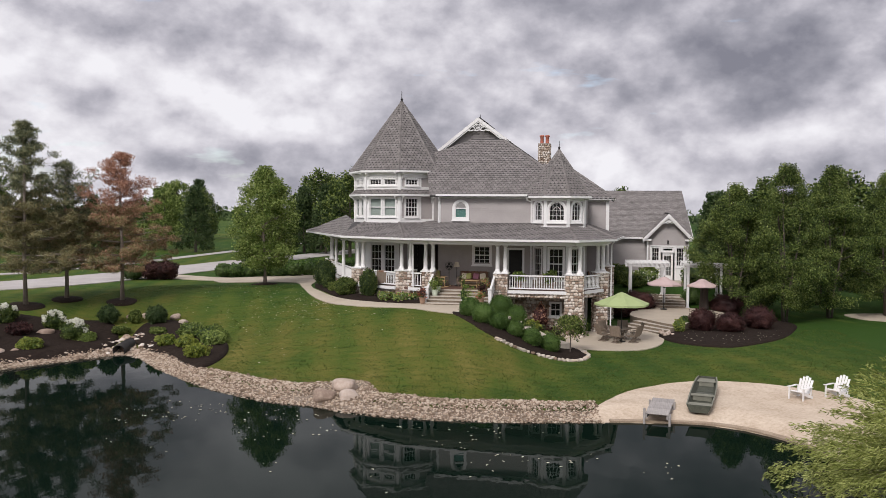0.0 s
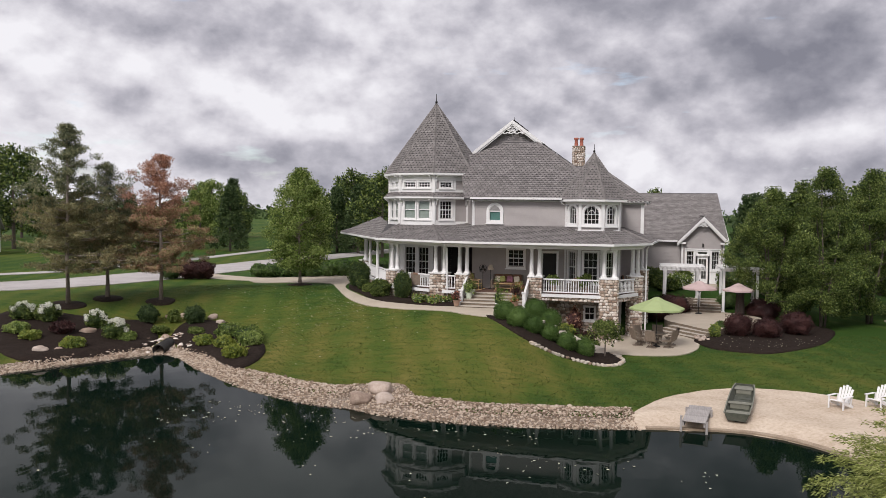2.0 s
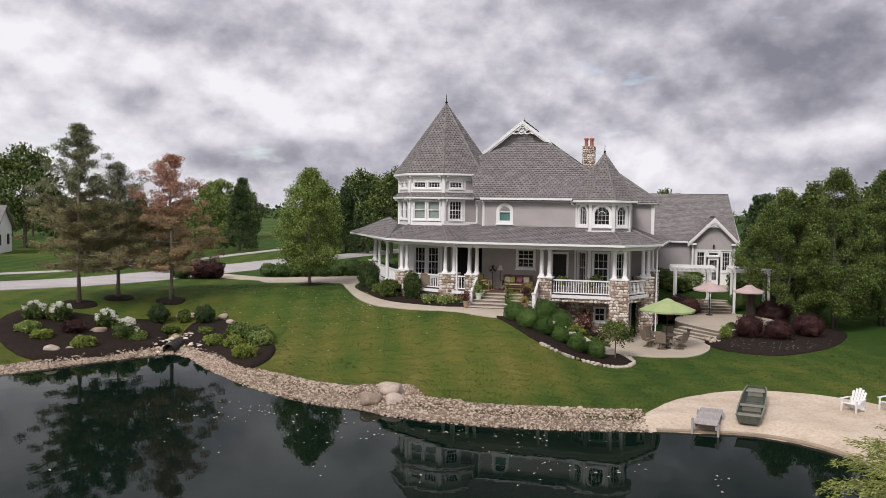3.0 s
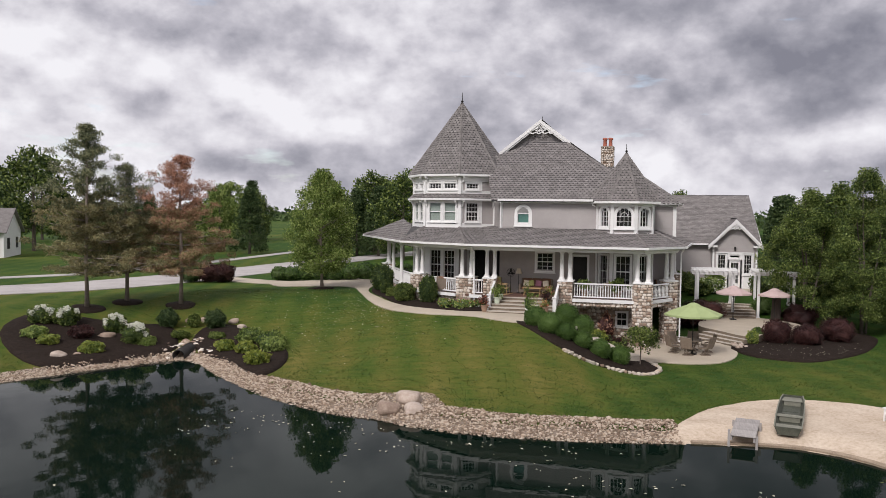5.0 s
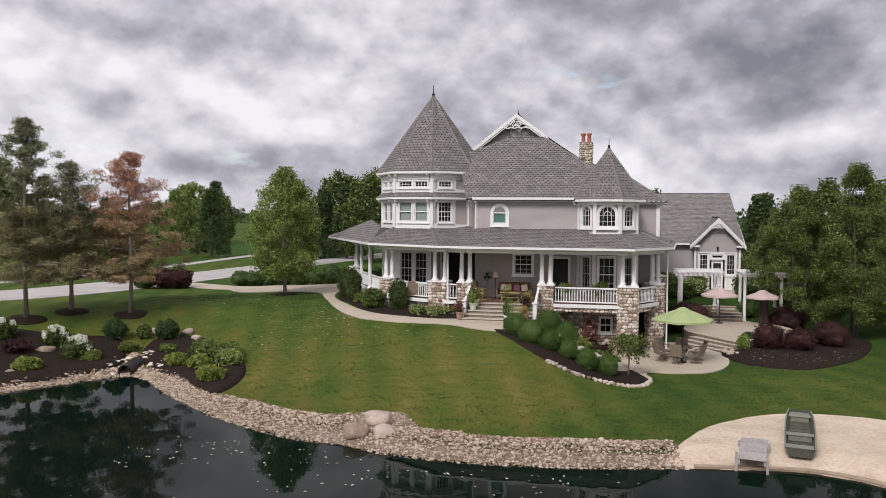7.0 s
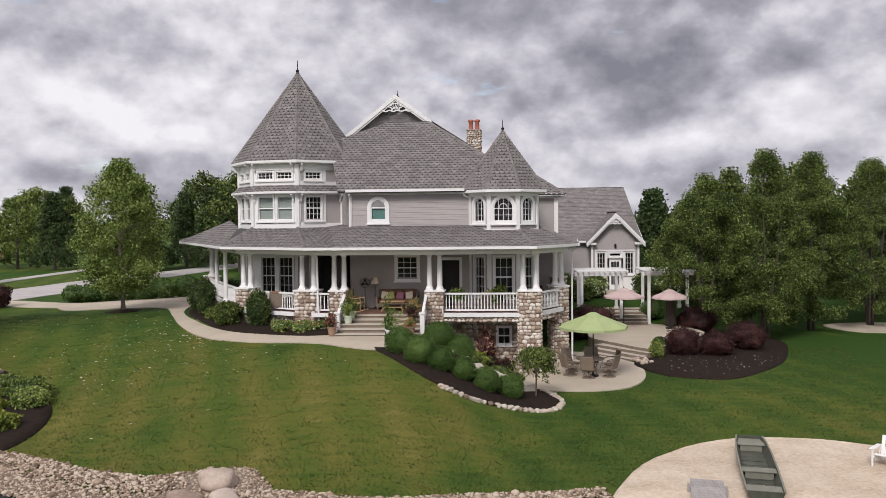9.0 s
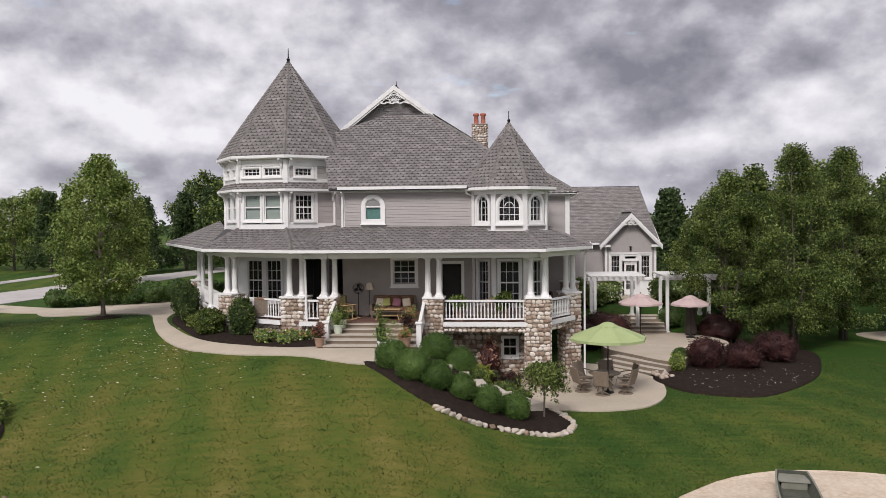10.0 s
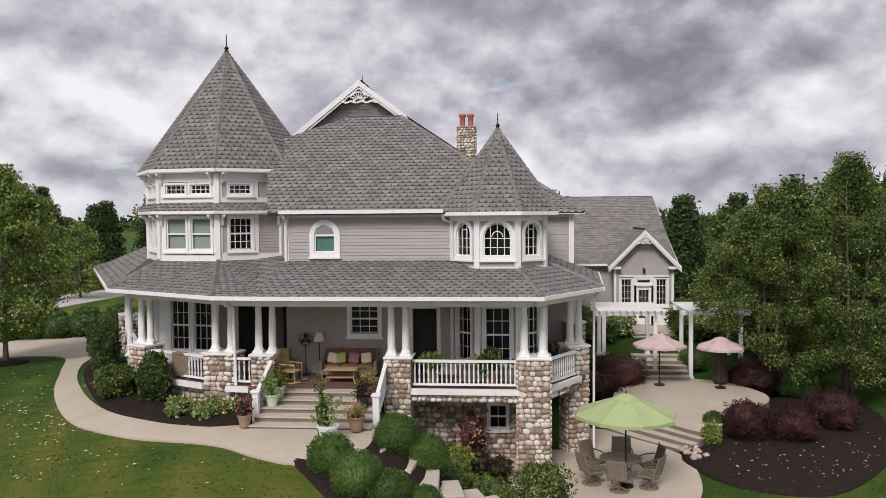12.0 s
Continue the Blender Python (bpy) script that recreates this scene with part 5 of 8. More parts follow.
# chimney
CX, CY = 4.35, 58.0
core = part("chimney", boxes((CX, CX + 0.85, CY, CY + 0.8, 11.5, 14.3)), M_MORTAR, house, "fieldstone chimney with two clay pots")
stone_face(core, pose(CX, CY, 0), 0.85, 12.0, 14.3, 0.155, seed=101, pieces=False)
stone_face(core, pose(CX + 0.85, CY, 0, 0, 0, 90), 0.8, 12.0, 14.3, 0.155, seed=102, pieces=False)
stone_face(core, pose(CX, CY + 0.8, 0, 0, 0, -90), 0.8, 12.0, 14.3, 0.155, seed=103, pieces=False)
part("chimney_cap", boxes((CX - 0.05, CX + 0.9, CY - 0.05, CY + 0.85, 14.3, 14.38), bevel=0.02), M_MORTAR, core)
for dx in (0.22, 0.63):
    bm = bmesh.new()
    turned(bm, [(0.16, 14.36), (0.14, 14.45), (0.125, 14.85), (0.18, 14.9), (0.18, 15.0), (0.13, 15.03)], 14, Matrix.Translation((CX + dx, CY + 0.4, 0)))
    part("chimney_pot", bm, M_TERRA, core, "terracotta chimney pot", smooth=True)

# --- rear wing with a small entrance gable
WGY = 65.7
lap_wall((9.6, 66.8), (16.4, 66.8), 3.0, 7.05)
lap_wall((16.4, 66.8), (16.4, 79), 3.0, 7.05)
gspan = lambda z: (0.0 if z < 7.0 else (z - 7.0) / 2.0 * 1.72, 3.44 if z < 7.0 else 3.44 - (z - 7.0) / 2.0 * 1.72)
mg = wall_pose((12.9, WGY + 0.1), (16.34, WGY + 0.1))
lap_wall((12.9, WGY + 0.1), (16.34, WGY + 0.1), 3.2, 8.9, [(0.72, 0.3, 4.7, 6.2, False), (2.72, 0.3, 4.7, 6.2, False), (1.72, 0.42, 3.5, 5.72, False), (1.72, 0.4, 5.95, 6.17, False)], z_top=gspan)
lap_wall((12.9, 67), (12.9, WGY + 0.1), 3.2, 7.0), lap_wall((16.34, WGY + 0.1), (16.34, 67), 3.2, 7.0)
window(mg, 0.72, 4.7, 6.2, 0.6, 3, 4, sash=False, casing=0.13), window(mg, 2.72, 4.7, 6.2, 0.6, 3, 4, sash=False, casing=0.13)
window(mg, 1.72, 5.95, 6.17, 0.8, 1, 1, sash=False, casing=0.08, label="white transom light")
md = mg @ Matrix.Translation((1.72, 0, 0))
bm = bmesh.new()
frame_ring(bm, [(-0.55, 3.5), (0.55, 3.5), (0.55, 5.85), (-0.55, 5.85)], [(-0.42, 3.5), (0.42, 3.5), (0.42, 5.72), (-0.42, 5.72)], -0.05, 0.1)
gd = part("door", bm, M_WHITE, house, "white glazed garden door", md)
bm = bmesh.new()
frame_ring(bm, [(-0.42, 3.5), (0.42, 3.5), (0.42, 5.72), (-0.42, 5.72)], [(-0.28, 3.9), (0.28, 3.9), (0.28, 5.56), (-0.28, 5.56)], 0.0, 0.05)
leaf = part("door_leaf", bm, M_WHITE, gd, m=md)
part("glazing_bar", boxes(*[(-0.29, 0.29, 0.01, 0.03, z - 0.012, z + 0.012) for z in (4.3, 4.72, 5.14)], (-0.1, -0.08, 0.01, 0.03, 3.9, 5.56), (0.08, 0.1, 0.01, 0.03, 3.9, 5.56)), M_WHITE, gd, m=md)
part("pane", ([(-0.29, 0.025, 3.88), (0.29, 0.025, 3.88), (0.29, 0.025, 5.58), (-0.29, 0.025, 5.58)], [(0, 1, 2, 3)]), M_GLASS, gd, m=md)
pieces_of("trim", [(0.3, 3.15, -0.06, -0.02, 6.28, 6.42), (0.0, 0.14, -0.06, -0.02, 3.3, 6.9), (3.3, 3.44, -0.06, -0.02, 3.3, 6.9), (1.16, 1.29, -0.05, -0.021, 3.5, 6.28), (2.15, 2.28, -0.05, -0.021, 3.5, 6.28), (0.29, 1.15, -0.045, -0.021, 3.5, 4.55), (2.29, 3.15, -0.045, -0.021, 3.5, 4.55)], mg)
lantern = part("wall_lantern", boxes((-0.06, 0.06, -0.16, -0.03, 6.56, 6.78), (-0.08, 0.08, -0.18, -0.02, 6.78, 6.82), (-0.05, 0.05, -0.03, 0.0, 6.6, 6.85), bevel=0.008), M_METAL_DARK, house, "small dark wall lantern above the door", mg @ Matrix.Translation((1.72, 0, 0)))
shingled("wing", [(9.0, 66.4, 7.05), (12.9, 66.4, 7.05), (14.62, 69.5, 9.0), (16.3, 66.4, 7.05), (16.7, 66.4, 7.05), (16.3, 73, 10.95), (9.0, 73, 10.95)], 0.2, 0.32, scallop=False, label="grey shingle wing roof")
shingled("wing", [(16.7, 79.6, 7.05), (9.0, 79.6, 7.05), (9.0, 73, 10.95), (16.3, 73, 10.95)], 0.2, 0.32, scallop=False)
shingled("wing_gable", [(12.6, WGY - 0.35, 6.95), (14.62, WGY - 0.35, 9.08), (14.62, 69.8, 9.08), (12.6, 69.8, 6.95)], 0.2, 0.32, scallop=False)
shingled("wing_gable", [(14.62, WGY - 0.35, 9.08), (16.64, WGY - 0.35, 6.95), (16.64, 69.8, 6.95), (14.62, 69.8, 9.08)], 0.2, 0.32, scallop=False)
ridge_caps((9.0, 73, 10.98), (16.3, 73, 10.98))
rake((12.55, 0, 6.9), (14.62, 0, 9.02), (16.69, 0, 6.9), WGY - 0.36, 0.24)
fan_ornament(14.62, WGY - 0.42, 8.85, 1.3, 0.5)
pieces_of("cornice_return", [(12.55, 13.25, WGY - 0.32, WGY + 0.1, 6.8, 6.95), (15.98, 16.69, WGY - 0.32, WGY + 0.1, 6.8, 6.95)])
gutter([(9.0, 66.35, 7.0), (12.6, 66.35, 7.0)])
lap_wall((16.1, 66.8), (16.1, 79.2), 7.0, 10.9, z_top=lambda z: (max(0.0, (z - 7.05) * 6.2 / 3.9), 12.4 - max(0.0, (z - 7.05) * 6.2 / 3.9)))
bar("bargeboard", (16.72, 66.38, 7.0), (16.31, 73, 10.89), 0.05, 0.09)
lap_wall((16.4, 79), (9.6, 79), 3.0, 7.05, step=0.5)

# ---- plants ----
def leaves(centres, n, spread, size, rs, aspect=0.55, droop=0.0, out=None):
    """Small folded leaf blades scattered round clump centres; returns verts and faces."""
    c = np.asarray(centres, float)
    pick = rs.integers(0, len(c), n)
    p = c[pick] + np.clip(rs.normal(0, 1, (n, 3)), -1.7, 1.7) * np.asarray(spread)
    d = rs.normal(0, 1, (n, 3))
    d[:, 2] -= droop
    d /= np.linalg.norm(d, axis=1, keepdims=True)
    s = np.cross(d, rs.normal(0, 1, (n, 3)))
    s /= np.linalg.norm(s, axis=1, keepdims=True) + 1e-9
    L = size * rs.uniform(0.6, 1.3, (n, 1))
    v = np.empty((n, 4, 3))
    v[:, 0], v[:, 2] = p - d * L / 2, p + d * L / 2
    v[:, 1], v[:, 3] = p + s * L * aspect / 2 + d * L * 0.08, p - s * L * aspect / 2 + d * L * 0.08
    f = np.arange(n * 4).reshape(n, 4)
    return v.reshape(-1, 3), f


def leaf_mesh(name, sets, mats):
    me = bpy.data.meshes.new(name)
    vs = np.concatenate([s[0] for s in sets])
    fs, idx, off = [], [], 0
    for i, (v, f) in enumerate(sets):
        fs.append(f + off)
        idx += [i] * len(f)
        off += len(v)
    fs = np.concatenate(fs)
    me.vertices.add(len(vs)), me.loops.add(fs.size), me.polygons.add(len(fs))
    me.vertices.foreach_set("co", vs.ravel())
    me.loops.foreach_set("vertex_index", fs.ravel())
    me.polygons.foreach_set("loop_start", np.arange(len(fs)) * fs.shape[1])
    for m in mats:
        me.materials.append(m)
    me.polygons.foreach_set("material_index", idx)
    me.update()
    return me


def crown_points(rs, k, h, base, rx, ry, lean=0.0, fill=0.35, top=0.55):
    """Clump centres in an uneven egg-shaped crown from base to h."""
    pts = []
    ph = rs.uniform(0, 6.28, 4)
    while len(pts) < k:
        z = rs.uniform(0, 1)
        prof = math.sin(math.pi * min(1, z ** 0.75 * 0.92 + 0.08)) ** top
        a = rs.uniform(0, 2 * math.pi)
        wob = 1 + 0.16 * math.sin(2 * a + ph[0] + 3 * z) + 0.12 * math.sin(5 * a + ph[1] - 7 * z) + 0.1 * math.sin(9 * z + ph[2])
        r = math.sqrt(rs.uniform(fill, 1)) * prof * wob
        pts.append((rx * r * math.cos(a), ry * r * math.sin(a), base + (h - base) * z))
    return pts


def tree(name, x, y, h, rx, base, n, leaf, mats, seed, label, bark=None, trunk_r=0.16, ry=None, clump=0.42, group="", stems=1, fill=0.35, top=0.55, clumps=None, clear=None):
    rs = np.random.default_rng(seed)
    z = ground_z(x, y)
    t = thing(name, x, y, z, 0 if clear else rs.uniform(0, 360), label, "tree", group)
    k = clumps or int(60 + 22 * rx)
    pts = crown_points(rs, k, h, base, rx, ry or rx, fill=fill, top=top)
    if clear:       # lower boughs grow out on one side only
        pts = [p for p in pts if p[2] > clear[0] - clear[1] * p[0]]
    bm = bmesh.new()
    for s in range(stems):
        ox, oy = (0, 0) if stems == 1 else (0.5 * math.cos(2.1 * s), 0.5 * math.sin(2.1 * s))
        path = [(ox * 0.3, oy * 0.3, -0.1), (ox * 0.5, oy * 0.5, h * 0.18), (ox * 1.2 + 0.1, oy * 1.2, h * 0.45), (ox * 1.8, oy * 1.8 - 0.1, h * 0.72), (ox * 2, oy * 2, h * 0.93)]
        tr = trunk_r / math.sqrt(stems)
        tube(bm, path, [tr * 1.35, tr, tr * 0.75, tr * 0.42, tr * 0.1], 9)
        for p in pts[s::max(1, stems * 3)]:
            zz = max(h * 0.16, p[2] - 0.35 * math.hypot(p[0], p[1]) - 0.3)
            f = min(1.0, zz / (h * 0.93))
            q = (ox * 2 * f, oy * 2 * f, zz)
            mid = ((q[0] + p[0]) / 2, (q[1] + p[1]) / 2, (q[2] * 0.6 + p[2] * 0.4))
            r0 = max(0.015, tr * 0.4 * (1 - 0.7 * f))
            tube(bm, [q, mid, p], [r0, r0 * 0.6, 0.008], 5)
    part("trunk", bm, bark or M_BARK, t, local=True, smooth=True)
    sets = [leaves(pts, int(n * w), (clump, clump, clump * 0.75), leaf, rs, 0.6, 0.3) for w, _ in mats]
    part("crown", leaf_mesh("crown", sets, [m for _, m in mats]), None, t, local=True)
    return t


def pine(name, x, y, h, r, base, n, mats, seed, label, tiers=15, sparse=0.5, bark=None, full=0.62):
    """A tall pine with whorls of rising limbs and needle tufts at their ends."""
    rs = np.random.default_rng(seed)
    z = ground_z(x, y)
    t = thing(name, x, y, z, rs.uniform(0, 360), label, "tree")
    bm = bmesh.new()
    tube(bm, [(0, 0, -0.1), (0.05, 0.02, h * 0.3), (-0.05, 0.04, h * 0.65), (0, 0, h)], [0.17, 0.13, 0.08, 0.015], 9)
    tufts = []
    for i in range(tiers):
        f = i / (tiers - 1)
        zz = base + (h * 0.98 - base) * f
        reach = r * (1 - f) ** full * rs.uniform(0.7, 1.15) + 0.22
        if f < 0.2:
            reach *= 0.85 + 0.7 * f
        for j in range(rs.integers(6, 9) if f < 0.5 else rs.integers(4, 6) if f < 0.8 else 3):
            a = rs.uniform(0, 2 * math.pi)
            L = reach * rs.uniform(0.5, 1.15)
            rise = L * rs.uniform(0.05, 0.4) * (0.4 + 1.6 * f)
            tip = (L * math.cos(a), L * math.sin(a), zz + rise)
            mid = (tip[0] * 0.55, tip[1] * 0.55, zz + rise * 0.3)
            tube(bm, [(0, 0, zz), mid, tip], [0.035 * (1.3 - f), 0.022 * (1.3 - f), 0.006], 5)
            for s in np.linspace(sparse, 1.05, 4):
                if rs.uniform() < 0.2:
                    continue
                tufts.append((tip[0] * s + rs.normal(0, .1 + .05 * L), tip[1] * s + rs.normal(0, .1 + .05 * L), zz + rise * s * s + rs.normal(0, .08)))
    tufts.append((0, 0, h)), tufts.append((0, 0, h - 0.25))
    part("trunk", bm, bark or M_PBARK, t, local=True, smooth=True)
    lo = [p for p in tufts if p[2] < base + (h - base) * 0.55]
    hi = [p for p in tufts if p[2] >= base + (h - base) * 0.45]
    sets = [leaves(lo if where == "lo" else hi if where == "hi" else tufts, int(n * w), (0.2, 0.2, 0.11), 0.22, rs, 0.16, -0.35) for w, where, _ in mats]
    part("crown", leaf_mesh("crown", sets, [m for _, _, m in mats]), None, t, local=True)
    return t


# three pines on the west lawn
pine("pine_tree", -25.7, 39.6, 11.3, 4.1, 2.2, 30000, [(0.6, "hi", M_NEEDLE), (0.5, "all", M_NEEDLE), (0.8, "lo", M_NEEDLE_O)], 1, "tall sparse pine with dull green needles on the lawn", 20, 0.3, full=0.78)
pine("pine_tree", -24.9, 42.4, 8.9, 4.1, 2.0, 30000, [(0.7, "all", M_NEEDLE), (0.7, "lo", M_NEEDLE_O)], 2, "shorter olive-green pine on the lawn", 17, 0.25, full=0.68)
pine("pine_tree", -21.5, 43.3, 9.6, 3.8, 2.2, 29000, [(0.6, "all", M_LEAF_RUST), (0.6, "lo", M_NEEDLE_O), (0.25, "hi", M_LEAF_RUST)], 3, "dying pine with rust-red needles on the lawn", 18, 0.25, full=0.56)
# the lawn tree by the path
tree("lawn_tree", -15.1, 51.4, 8.4, 2.6, 1.3, 42000, 0.14, [(0.9, M_LEAF_L), (0.1, M_LEAF)], 7, "round-headed light green tree in a mulch ring by the path", trunk_r=0.13, clump=0.26, bark=M_BIRCH, fill=0.12, top=0.85, clumps=270)
# birches on the east side
EAST = [(18.3, 55.2, 9.3, 3.0), (21.6, 54.6, 10.5, 2.8), (25.2, 57.4, 10.5, 3.0), (21.2, 60.5, 9.2, 3.0), (29.6, 59.5, 10.4, 3.4), (31.5, 64, 9.6, 3.8), (34.8, 58, 9.2, 3.6), (26.5, 66, 9.5, 3.6)]
for i, (x, y, h, r) in enumerate(EAST):
    near = i in (0, 1, 2, 4)
    # a share of dark leaves stands in for shade inside the crown
    tree("birch_tree", x, y, h, r, 0.45, 70000 if near else 20000, 0.11 if near else 0.2, [(0.66, M_LEAF), (0.16, M_LEAF_L), (0.18, M_LEAF_D)], 20 + i, "full green birch with several slim stems", M_BARK, 0.12, group="birches on the east side", stems=3, clump=0.28, top=1.05, fill=0.45, clumps=170 if near else 90, clear=(1.9, 0.65) if i == 0 else (1.1, 0.05))


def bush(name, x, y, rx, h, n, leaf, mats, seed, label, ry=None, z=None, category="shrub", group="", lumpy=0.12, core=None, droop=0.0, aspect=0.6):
    """A shrub: a solid core under leaves that stand out unevenly from its surface."""
    rs = np.random.default_rng(seed)
    zz = (ground_z(x, y) if z is None else z) + 0.04
    t = thing(name, x, y, zz, 0, label, category, group)
    ry = ry or rx
    bm = bmesh.new()
    bmesh.ops.create_icosphere(bm, subdivisions=3, radius=1)
    ph = rs.uniform(0, 10, 3)
    bump = lambda v: 1 + lumpy * noise.noise((v[0] * 2.2 + ph[0], v[1] * 2.2 + ph[1], v[2] * 2.2 + ph[2])) * 2
    for v in bm.verts:
        k = bump(v.co) * 0.86
        v.co = Vector((v.co.x * rx * k, v.co.y * ry * k, max(0.0, h * 0.48 + v.co.z * h * 0.52 * k)))
    # filler core; its default dark green stands in for shade between the leaves
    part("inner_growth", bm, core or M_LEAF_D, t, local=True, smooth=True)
    d = rs.normal(0, 1, (n, 3))
    d /= np.linalg.norm(d, axis=1, keepdims=True)
    k = np.array([bump(v) for v in d])[:, None] * rs.uniform(0.84, 1.04, (n, 1))
    c = d * k * np.array([rx, ry, h * 0.52]) + np.array([0, 0, h * 0.48])
    c = c[c[:, 2] > 0.02]
    sets = []
    cut = np.cumsum([0] + [w for w, _ in mats])
    for i, (w, m) in enumerate(mats):
        cc = c[int(cut[i] / cut[-1] * len(c)):int(cut[i + 1] / cut[-1] * len(c))]
        v, f = leaves(cc, len(cc), 0.012 + leaf * 0.12, leaf, rs, aspect, droop)
        sets.append((v, f))
    part("foliage", leaf_mesh("foliage", sets, [m for _, m in mats]), None, t, local=True)
    return t


# background trees, built once and copied
def far_tree(name, h, r, mats, seed, conifer=False, label=""):
    rs = np.random.default_rng(seed)
    t = thing(name, 0, 0, -50, 0, label, "tree", "trees beyond the street")
    bm = bmesh.new()
    tube(bm, [(0, 0, 0), (0, 0, h * 0.9)], [0.22, 0.05], 7)
    if conifer:
        pts = []
        for _ in range(170):
            f = rs.uniform(0.06, 1)
            a = rs.uniform(0, 6.28)
            q = r * (1 - f) ** 0.8 * rs.uniform(0.55, 1.08) + 0.1
            pts.append((q * math.cos(a), q * math.sin(a), h * f))
    else:
        pts = crown_points(rs, 110, h, h * 0.14, r, r, fill=0.3)
    for p in pts[::9]:
        tube(bm, [(0, 0, max(0.3, p[2] - 1.2)), p], [0.06, 0.015], 5)
    part("trunk", bm, M_BARK, t, local=True)
    part("crown", leaf_mesh("crown", [leaves(pts, int(9000 * w), (0.42, 0.42, 0.32), 0.34, rs, 0.6, 0.2) for w, _ in mats], [m for _, m in mats]), None, t, local=True)
    return t


FAR = [far_tree("oak_tree", 10, 4.2, [(0.7, M_LEAF), (0.3, M_LEAF_D)], 301, label="broad green tree beyond the street"),
       far_tree("maple_tree", 10, 3.6, [(0.6, M_LEAF_L), (0.4, M_LEAF)], 302, label="light green tree beyond the street"),
       far_tree("spruce_tree", 10, 2.9, [(1.0, M_LEAF_D)], 303, True, "dark green spruce beyond the street")]
PLACED = [0, 0, 0]
#         kind, x, y, height
FAR_AT = [(0, -63, 57.7, 10.2), (1, -65, 126, 10.6), (2, -71, 145, 11.3), (0, -69, 142, 9.5), (0, -86, 158, 11), (2, -34.5, 97, 8.0), (2, -31, 100, 8.6), (0, -21.5, 91, 10.0), (2, -27.5, 99, 8.9), (0, -18, 96, 9.5),
          (2, -62, 98, 7.5), (0, -58, 104, 7.2), (1, -68, 92, 7), (1, -29, 82, 6.0), (2, -33, 92, 7.6), (0, 12, 118, 9.2),
          (2, 45, 82, 13.5), (0, 38, 76, 10.5), (0, 32, 80, 11), (2, 27, 92, 9.5), (0, 24, 84, 8.5), (0, 27.5, 78, 8.5), (2, 22, 90, 9), (2, 20.5, 84, 8.2), (0, 44, 68, 11), (2, 50, 74, 13), (0, 52, 62, 11.5), (1, 42, 58, 9.5), (0, 46, 50, 9.5),
          (0, -82, 70, 10), (2, -84, 84, 11), (0, -74, 89, 13.5), (0, -80, 60, 11), (1, -90, 90, 11), (0, -100, 120, 12), (2, -95, 105, 12), (0, -110, 75, 12), (1, -72, 48, 9.5), (0, -84, 42, 11), (0, -45, 150, 12), (1, -60, 170, 8), (0, -48, 74, 5.0), (1, -42, 76, 4.2), (2, -45.6, 97, 8.6), (1, -52, 100, 8.4), (0, -33, 112, 11.5), (0, -24, 104, 11.5), (0, -14, 100, 11), (2, -9, 104, 11)]
for i, (k, x, y, h) in enumerate(FAR_AT):
    s = h / 10
    m = pose(x, y, ground_z(x, y) - 0.1, 0, 0, 47 * i) @ Matrix.Diagonal((s, s, s * 1.02, 1))
    if PLACED[k] == 0:
        PLACED[k] = 1
        FAR[k].matrix_basis = m
    else:
        copy_thing(FAR[k], pose(x, y, ground_z(x, y) - 0.1, 0, 0, 47 * i) @ Matrix.Diagonal((s / FAR[k].scale.x, s / FAR[k].scale.x, s / FAR[k].scale.x, 1)))

# far woods on the horizon
rsw = np.random.default_rng(77)
wood = []
for i in range(900):
    a = radians(-75 + 150 * i / 900)
    d = 420 + 60 * math.sin(i * 0.05) + rsw.uniform(-40, 40)
    hh = 6 + 4 * noise.noise((i * 0.04, 0, 5)) + 2 * noise.noise((i * 0.3, 3, 0))
    for k in range(4):
        wood.append((d * math.sin(a) + rsw.uniform(-5, 5), d * math.cos(a), 4 + hh * rsw.uniform(0, 1)))
far_woods = part("far_woods", leaf_mesh("far_woods", [leaves(wood, 14000, (3, 3, 1.4), 2.6, rsw, 0.7)], [M_LEAF_D]), None, None)
tagged(far_woods, "dark green belt of distant woods on the horizon", "woods", kind="stuff")

# hedge and burgundy shrub by the drive
for i, (x, y, r) in enumerate(((-27.0, 56.0, 0.95), (-26.0, 56.2, 1.0))):
    bush("barberry_shrub", x, y, r, 1.5, 3000, 0.13, [(1, M_LEAF_RED)], 400 + i, "dark burgundy shrub at the edge of the drive", core=M_LEAF_RED, group="burgundy shrubs")
bush("yew_shrub", -28.4, 55.4, 0.9, 1.2, 1400, 0.14, [(1, M_LEAF_D)], 409, "low dark green shrub beside the drive")
HEDGE = [(-22.2, 59.2), (-20.9, 59), (-19.6, 58.9), (-18.4, 58.9), (-17.2, 59), (-16, 59.4), (-14.9, 60), (-20.5, 64), (-18.6, 64.3), (-16.6, 64.6), (-14.6, 64.6), (-12.8, 60.8), (-12.2, 62.6), (-11.6, 59.4)]
for i, (x, y) in enumerate(HEDGE):
    bush("boxwood_hedge", x, y, 0.85, 1.15, 1500, 0.13, [(1, M_LEAF_BOX)], 420 + i, "clipped green hedge shrub along the drive", group="hedge by the drive")

# clipped boxwoods beside the garden steps
BOX = [(2.55, 37.75, 0.53), (3.42, 36.75, 0.56), (4.17, 36.68, 0.49), (4.96, 36.9, 0.46), (5.82, 37.1, 0.49), (6.72, 37.7, 0.49), (3.88, 40.0, 0.58), (4.7, 39.9, 0.56)]
